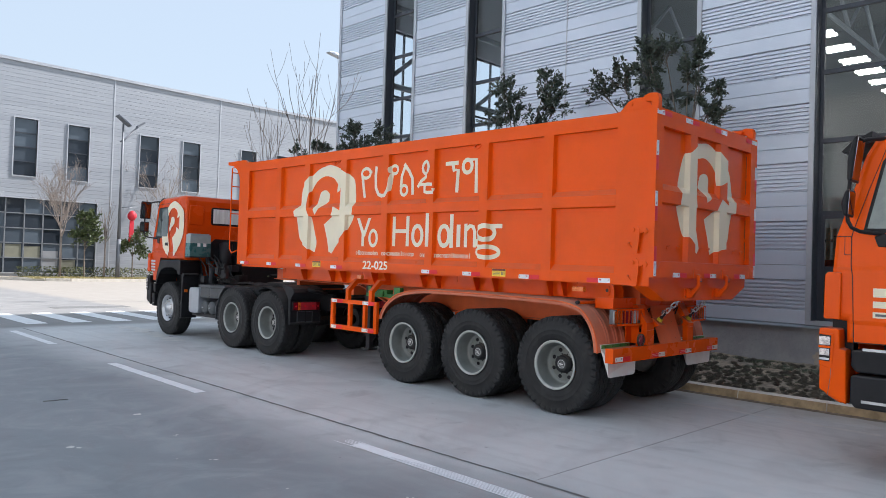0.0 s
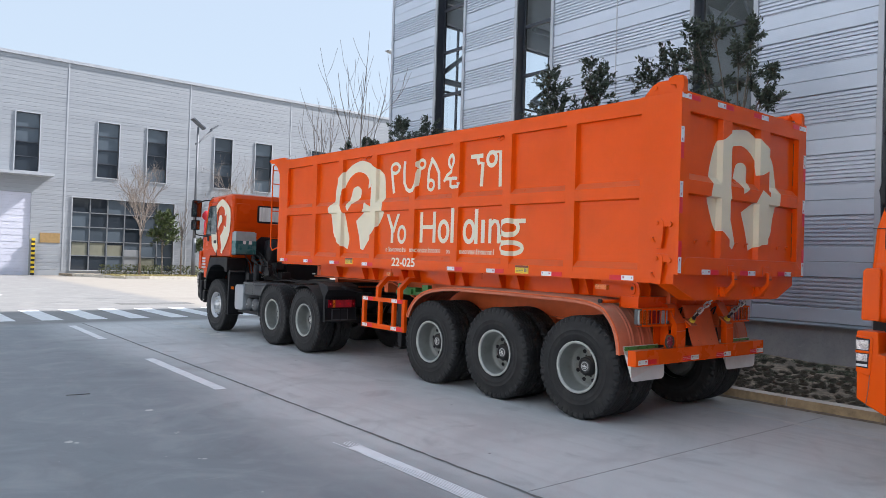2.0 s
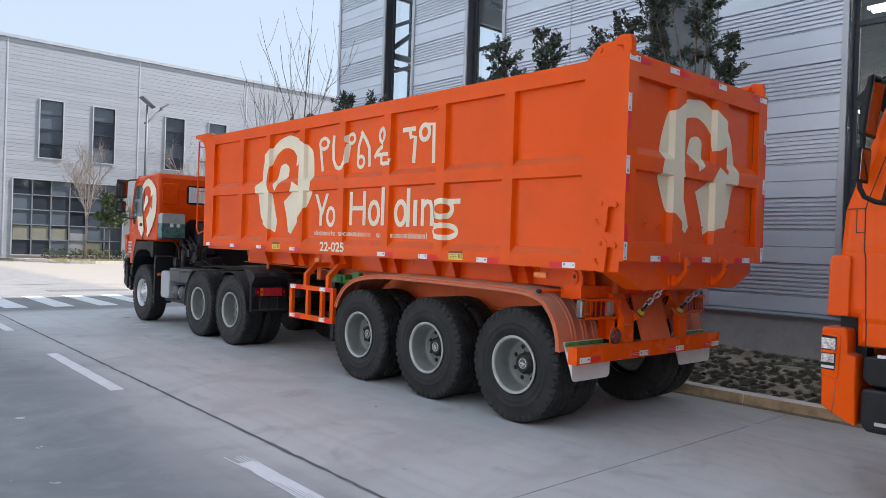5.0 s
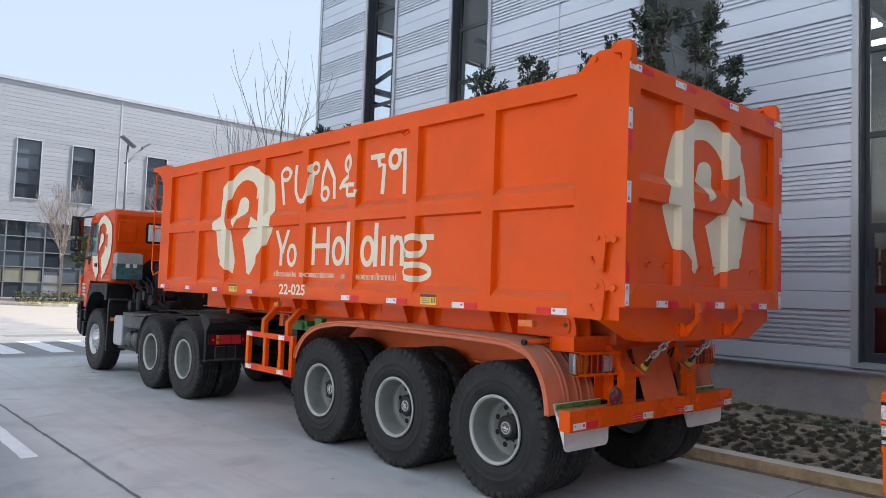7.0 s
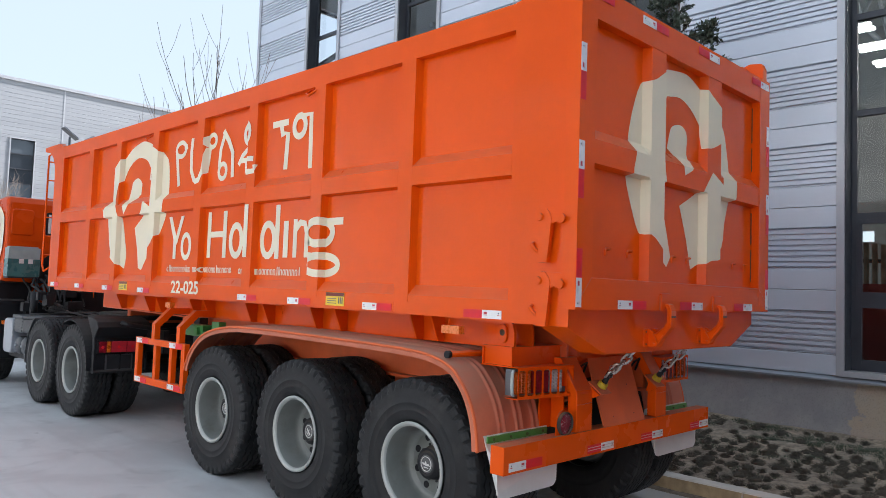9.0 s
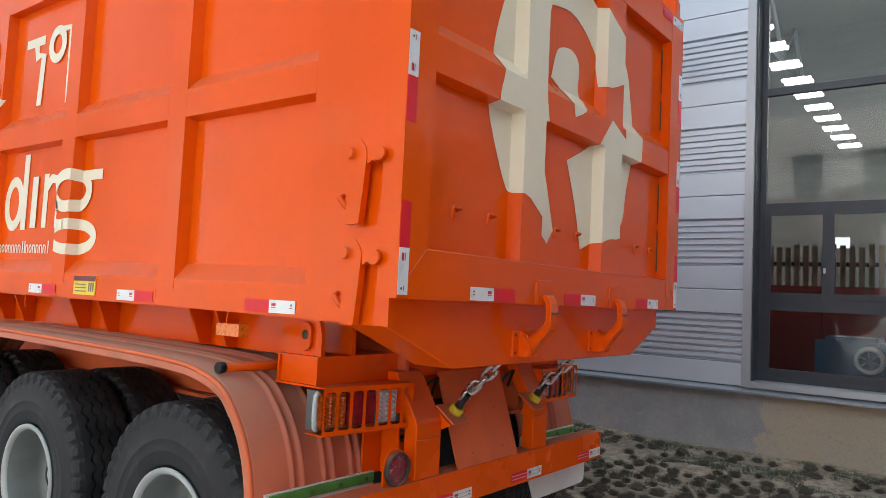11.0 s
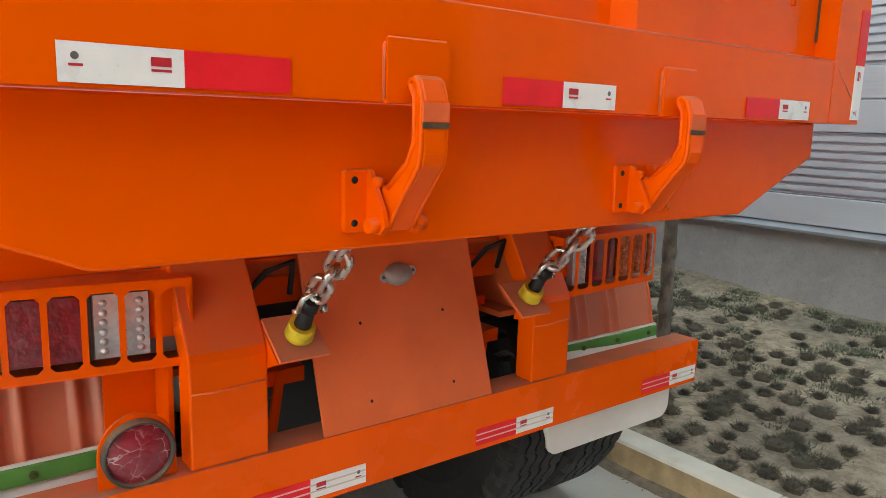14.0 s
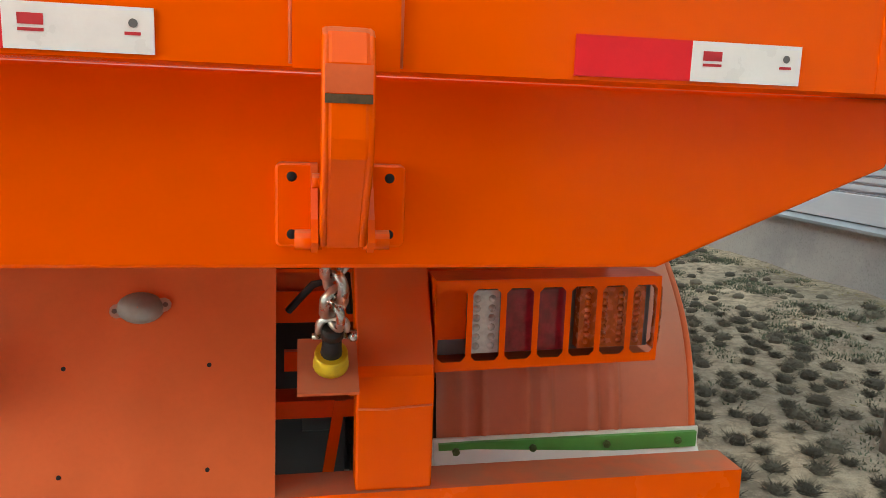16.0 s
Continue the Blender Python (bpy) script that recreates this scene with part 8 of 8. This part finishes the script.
def evergreen(at, trunk_h, clumps, label, group, seed, leaf_size=0.066, leaves=1150, mat="leaf", trunk_r=0.045):
    """A thin trunk, limbs to each clump, and clumps of many single leaves. clumps: (dx, dy, z, radius)."""
    rg = random.Random(seed)
    at = Vector(at)
    tree = thing("evergreen_tree", at, label, "tree", group)
    bm = B()
    prof = [(-0.05, trunk_r * 1.15)]
    steps = int(trunk_h / 0.06)
    for k in range(steps + 1):
        knot = 1.22 if rg.random() < 0.16 else rg.uniform(0.94, 1.06)
        prof.append((trunk_h * k / steps, trunk_r * (1 - 0.3 * k / steps) * knot))
    lathe(bm, prof, 11, "z", at)
    for v in bm.verts:
        v.co += Vector((-0.02, 0.03, 0)) * max(0, (v.co.z - at.z) / trunk_h) + Vector((rg.uniform(-1, 1), rg.uniform(-1, 1), 0)) * 0.003
    for _ in range(5):
        z, a = rg.uniform(0.5, trunk_h * 0.8), rg.uniform(0, 6.283)
        d = Vector((math.cos(a), math.sin(a), 0.5))
        p = at + Vector((0, 0, z)) + d * trunk_r * 0.4
        tube(bm, [p, p + d * 0.055], 0.014, 6, 0.010)
    bmesh.ops.recalc_face_normals(bm, faces=bm.faces[:])
    part("trunk", bm, M["bark"], tree)
    bm, bl = B(), B()
    for dx, dy, z, r in clumps:
        c = at + Vector((dx, dy, z - at.z))
        s0 = at + Vector((-0.02, 0.03, trunk_h * rg.uniform(0.7, 1.0)))
        mid = s0.lerp(c, 0.5) + Vector((0, 0, 0.08))
        tube(bm, [s0, mid, c], trunk_r * 0.45, 6, 0.006)
        twigs = max(8, int(40 * r))
        for _ in range(twigs):
            v = Vector((rg.gauss(0, 1), rg.gauss(0, 1), rg.gauss(0.35, 0.9))).normalized()
            e = c + v * r * rg.uniform(0.55, 1.15)
            s = c.lerp(mid, rg.uniform(0, 0.35))
            m2 = s.lerp(e, 0.55) + Vector((0, 0, 0.06 * r))
            tube(bm, [s, m2, e], 0.006, 4, 0.002, False)
            for _ in range(max(4, int(leaves * r / twigs * 2.2))):
                t = rg.uniform(0.35, 1.05)
                p = s.lerp(m2, t / 0.55) if t < 0.55 else m2.lerp(e, (t - 0.55) / 0.45)
                p = p + Vector((rg.gauss(0, 0.02), rg.gauss(0, 0.02), rg.gauss(0, 0.02)))
                d = (v + Vector((rg.gauss(0, 0.8), rg.gauss(0, 0.8), rg.gauss(0.1, 0.7))))
                leaf(bl, p, d, leaf_size * rg.uniform(0.7, 1.2), rg)
    tagged(part("limb_work", bm, M["bark"], tree), kind="stuff")
    tagged(part("crown", bl, M[mat], tree), kind="stuff")
    return tree


G1 = "evergreens behind the trailer"
evergreen((3.03, 1.80, 0.13), 3.2, [(0.05, 0.85, 5.15, 0.34), (0.10, 1.35, 5.05, 0.36), (0.1, 1.75, 4.95, 0.30), (0.0, 0.45, 5.42, 0.30), (0.10, 0.55, 4.75, 0.40), (0.05, 0.05, 5.05, 0.29), (0.1, -0.12, 4.65, 0.33),
           (0.1, -0.15, 5.36, 0.22), (0.0, 0.8, 5.55, 0.18), (0.1, -0.30, 4.25, 0.30), (0.0, 1.0, 4.4, 0.38), (0.0, 0.35, 4.15, 0.35), (0.1, -0.46, 4.62, 0.13), (0.0, 0.9, 3.9, 0.35)],
          "tall dark evergreen tree with loose drooping crown beside the hall", G1, 1)
evergreen((3.1, 5.35, 0.14), 3.2, [(0.1, 0.45, 5.10, 0.40), (0.1, 0.75, 4.75, 0.36), (0.1, 0.25, 4.70, 0.38), (0.1, 0.60, 5.45, 0.22), (0.1, -0.65, 5.10, 0.32), (0.1, -0.75, 4.75, 0.34), (0.1, -0.35, 4.45, 0.36), (0.1, -0.55, 5.38, 0.20),
           (0.1, 0.2, 4.2, 0.4), (0.1, -0.6, 4.2, 0.35)], "dark evergreen shrub tree showing over the trailer's top", G1, 2)
evergreen((3.1, 10.2, 0.14), 3.4, [(0.1, 0.6, 4.85, 0.36), (0.1, 0.85, 4.55, 0.30), (0.1, 0.3, 4.55, 0.34), (0.1, -0.5, 4.80, 0.28), (0.1, -0.55, 4.50, 0.28), (0.1, 0.7, 5.15, 0.18), (0.1, 0.0, 4.2, 0.36)],
          "dark evergreen shrub tree showing over the trailer's top", G1, 3)
evergreen((3.1, 13.0, 0.10), 3.4, [(0.1, 0.5, 4.70, 0.24), (0.1, -0.5, 4.68, 0.26), (0.1, -0.9, 4.62, 0.22), (0.1, 0.0, 4.40, 0.28)], "dark evergreen shrub tree showing over the trailer's top", G1, 4)
G2 = "evergreens before the yard hall"
evergreen((7.9, 43.0, 0.14), 2.2, [(0, 0, 3.0, 0.85), (0.3, 0, 3.7, 0.6), (-0.4, 0, 2.6, 0.6), (0.5, -0.2, 2.6, 0.6), (-0.1, 0, 3.9, 0.45)], "small round evergreen tree on the far island", G2, 5, 0.22, 260, "leaf_far")
evergreen((10.9, 43.2, 0.14), 1.6, [(0, 0, 2.3, 0.8), (0.4, 0, 3.0, 0.6), (-0.4, 0, 2.1, 0.5), (0.5, -0.2, 1.9, 0.5)], "small round evergreen tree on the far island", G2, 6, 0.22, 240, "leaf_far")


def bare_tree(at, height, label, group, seed, spread=0.5, trunk_r=0.07, levels=3, fork=0.3, upright=0.6, kids=5):
    rg = random.Random(seed)
    at = Vector(at)
    tree = thing("bare_tree", at, label, "tree", group)
    bt, bb = B(), B()
    top = at + Vector((0, 0, height * fork))
    tube(bt, [at - Vector((0, 0, 0.05)), top], trunk_r, 8, trunk_r * 0.75)
    part("trunk", bt, M["bare_bark"], tree)

    def grow(p, d, ln, r, lev):
        n = 5
        pts, q, dd = [p], p.copy(), d.copy()
        for _ in range(n):
            dd = (dd + Vector((rg.gauss(0, 0.06), rg.gauss(0, 0.06), upright * 0.18))).normalized()
            q = q + dd * ln / n
            pts.append(q.copy())
        tube(bb, pts, r, 5 if lev > 1 else 4, max(0.004, r * 0.35), False)
        if lev <= 0:
            return
        for k in range(kids):
            i = rg.randint(1, n - 1)
            a = rg.uniform(0, 6.283)
            side = dd.orthogonal().normalized()
            side.rotate(Matrix.Rotation(a, 3, dd))
            grow(pts[i], (dd + side * rg.uniform(0.5, 0.9)).normalized(), ln * rg.uniform(0.4, 0.65), r * 0.5, lev - 1)
    main = 6
    for k in range(main):
        a = 6.283 * k / main + rg.uniform(-0.4, 0.4)
        d = Vector((math.cos(a) * spread, math.sin(a) * spread, 1)).normalized() if k else Vector((0, 0, 1))
        grow(top - Vector((0, 0, height * fork * rg.uniform(0, 0.35))), d, height * (1 - fork) * rg.uniform(0.7, 1.0), trunk_r * 0.5, levels)
    tagged(part("crown", bb, M["bare_bark"], tree), kind="stuff")
    return tree


G3 = "bare trees"
bare_tree((3.1, 12.6, 0.1), 7.4, "tall bare winter tree with upright twigs beside the hall", G3, 31, 0.26, 0.034, 2, 0.50, 0.9, 2)
bare_tree((3.1, 14.6, 0.0), 6.6, "tall bare winter tree with upright twigs beside the hall", G3, 32, 0.38, 0.032, 2, 0.48, 1.0, 2)
bare_tree((6.6, 43.2, 0.14), 6.6, "leafless pale winter tree on the far island", G3, 33, 0.52, 0.075, 3, 0.44, 0.55, 5)
bare_tree((13.6, 44.2, 0.14), 7.2, "leafless pale winter tree on the far island", G3, 34, 0.5, 0.08, 3, 0.35, 0.5, 4)
bare_tree((9.2, 43.3, 0.14), 5.2, "thin bare sapling on the far island", G3, 35, 0.14, 0.06, 1, 0.45, 0.8, 3)

# street lamp with solar panel
lampx, lampy = 9.90, 43.0
lamp = thing("solar_street_lamp", (lampx, lampy, 0.14), "grey street lamp post with a solar panel and one arm", "street lamp", "street lamps")
bm = B()
tube(bm, [(lampx, lampy, 0.10), (lampx, lampy, 2.6)], 0.13, 12, 0.12)
tube(bm, [(lampx, lampy, 2.6), (lampx, lampy, 9.9)], 0.10, 12, 0.06)
part("pole", bm, M["post_grey"], lamp)
bm = B()
tube(bm, [(lampx - 0.15, lampy, 8.75), (lampx + 0.05, lampy, 8.85), (lampx + 0.95, lampy, 9.85)], 0.06, 8)
arm = part("arm", bm, M["post_grey"], lamp)
bm = B()
prism(bm, [(lampx + 0.85, 9.75), (lampx + 1.25, 10.05), (lampx + 1.35, 10.12), (lampx + 1.30, 10.20), (lampx + 0.82, 9.88)], "y", lampy - 0.14, lampy + 0.14)
part("lamp_head", bevelled(bm, 0.02), M["post_grey"], arm)
bm = B()
prism(bm, [(lampx - 0.40, 10.37), (lampx + 0.40, 9.80), (lampx + 0.42, 9.84), (lampx - 0.38, 10.41)], "y", lampy - 0.30, lampy + 0.30)
pan = part("solar_panel", bm, M["solar"], lamp)
bm = B()
prism(bm, [(lampx - 0.41, 10.35), (lampx + 0.41, 9.77), (lampx + 0.42, 9.795), (lampx - 0.40, 10.375)], "y", lampy - 0.32, lampy + 0.32)
part("panel_frame", bm, M["post_grey"], pan)
bm = B()
tube(bm, [(lampx, lampy, 4.6), (lampx + 0.85, lampy - 0.1, 4.65)], 0.025, 6)
part("banner_arm", bm, M["post_grey"], lamp)
bm = B()
lx, ly = lampx + 0.72, lampy - 0.12
lathe(bm, [(4.45, 0.02), (4.38, 0.16), (4.22, 0.27), (4.02, 0.27), (3.86, 0.16), (3.80, 0.06)], 12, "z", (lx, ly, 0))
ln = solo("festive_lantern", bm, M["lantern"], "red festive lantern with a long tassel on the lamp post", "lantern")
bm = B()
prism(bm, [(lx - 0.16, 2.45), (lx + 0.14, 2.45), (lx + 0.12, 3.80), (lx - 0.12, 3.80)], "y", ly - 0.03, ly + 0.03)
part("tassel", bm, M["lantern"], ln)
# lamp head that shows beside the hall's corner
lamp2 = thing("street_lamp", (10.7, 20.0, 0), "grey street lamp whose arm reaches past the hall's corner", "street lamp", "street lamps")
bm = B()
tube(bm, [(10.7, 20.0, 0), (10.7, 20.0, 9.7)], 0.10, 10, 0.07)
part("pole", bm, M["lamp_steel"], lamp2)
bm = B()
tube(bm, [(10.7, 20.0, 9.6), (9.6, 20.0, 9.88)], 0.04, 8)
ar = part("arm", bm, M["lamp_steel"], lamp2)
bm = B()
prism(bm, [(8.88, 9.99), (8.92, 9.95), (9.62, 9.83), (9.66, 9.92), (9.1, 10.03)], "y", 19.88, 20.12)
part("lamp_head", bevelled(bm, 0.015), M["lamp_steel"], ar)

# ---- inside the workshop, seen through the glass ----
def machine(name, at, dims, mat, label, extra):
    x, y, z = at
    t = thing(name, at, label, "machine", "workshop machines")
    boxed("cabinet", (x, x + dims[0], y, y + dims[1], z, z + dims[2]), mat, t, 0.03)
    extra(t, x, y, z)
    return t


def red_bits(t, x, y, z):
    for k in range(3):
        boxed("side_rail", (x - 0.05, x - 0.001, y + 0.3 + 1.4 * k, y + 0.42 + 1.4 * k, z + 0.1, z + 1.6), M["red_machine"], t, 0.01)
    boxed("machine_foot", (x - 0.02, x + 0.4, y + 0.1, y + 4.4, z - 0.0, z + 0.12), M["iron"], t)


def blue_bits(t, x, y, z):
    c = (0, y + 0.15, z + 0.91)
    bm = B()
    lathe(bm, [(x - 0.02, 0.10), (x - 0.07, 0.105), (x - 0.085, 0.125), (x - 0.07, 0.15), (x - 0.02, 0.155), (x, 0.155)], 32, "x", c)
    bmesh.ops.recalc_face_normals(bm, faces=bm.faces[:])
    ring = part("hand_wheel", bm, M["alu"], t)
    bm = B()
    for k in range(3):
        a = 0.4 + k * math.pi / 3
        d = Vector((0, math.cos(a), math.sin(a))) * 0.11
        tube(bm, [Vector(c) + Vector((x - 0.05, 0, 0)) - d, Vector(c) + Vector((x - 0.05, 0, 0)) + d], 0.010, 6)
    part("wheel_spokes", bm, M["alu"], ring)
    bm = B()
    tube(bm, [(x - 0.03, c[1], c[2]), (x - 0.09, c[1], c[2])], 0.035, 14)
    part("wheel_boss", bm, M["grey_metal"], ring)
    boxed("drip_tray", (x - 0.12, x + 0.75, y - 0.05, y + 0.75, z, z + 0.16), M["grey_metal"], t, 0.01)
    boxed("top_cover", (x + 0.05, x + 0.65, y + 0.08, y + 0.60, z + 1.10, z + 1.15), M["blue_machine"], t, 0.012)


machine("red_machine", (7.2, -2.9, 0.25), (1.6, 4.6, 1.75), M["red_machine"], "dark red machine body standing in the workshop", red_bits)
machine("blue_machine", (6.2, -0.60, 0.25), (0.7, 0.70, 1.10), M["blue_machine"], "blue machine with a bright metal hand wheel", blue_bits)
rack = thing("timber_rack", (12, -2, 0.25), "rack of upright boards in the workshop", "rack")
for k in range(46):
    y = -3.4 + 0.155 * k
    boxed("board", (12.0, 12.05, y, y + 0.09, 1.90, 2.90 + 0.02 * ((k * 5) % 4)), M["timber"], rack)
boxed("rack_rail", (12.06, 12.10, -3.5, 3.8, 2.55, 2.63), M["iron"], rack)
boxed("rack_deck", (11.8, 13.0, -5.4, 3.9, 1.7, 1.895), M["iron"], rack)
for y in (-5.2, -1.2, 2.7):
    boxed("rack_leg", (12.2, 12.35, y, y + 0.15, 0.25, 1.698), M["iron"], rack)
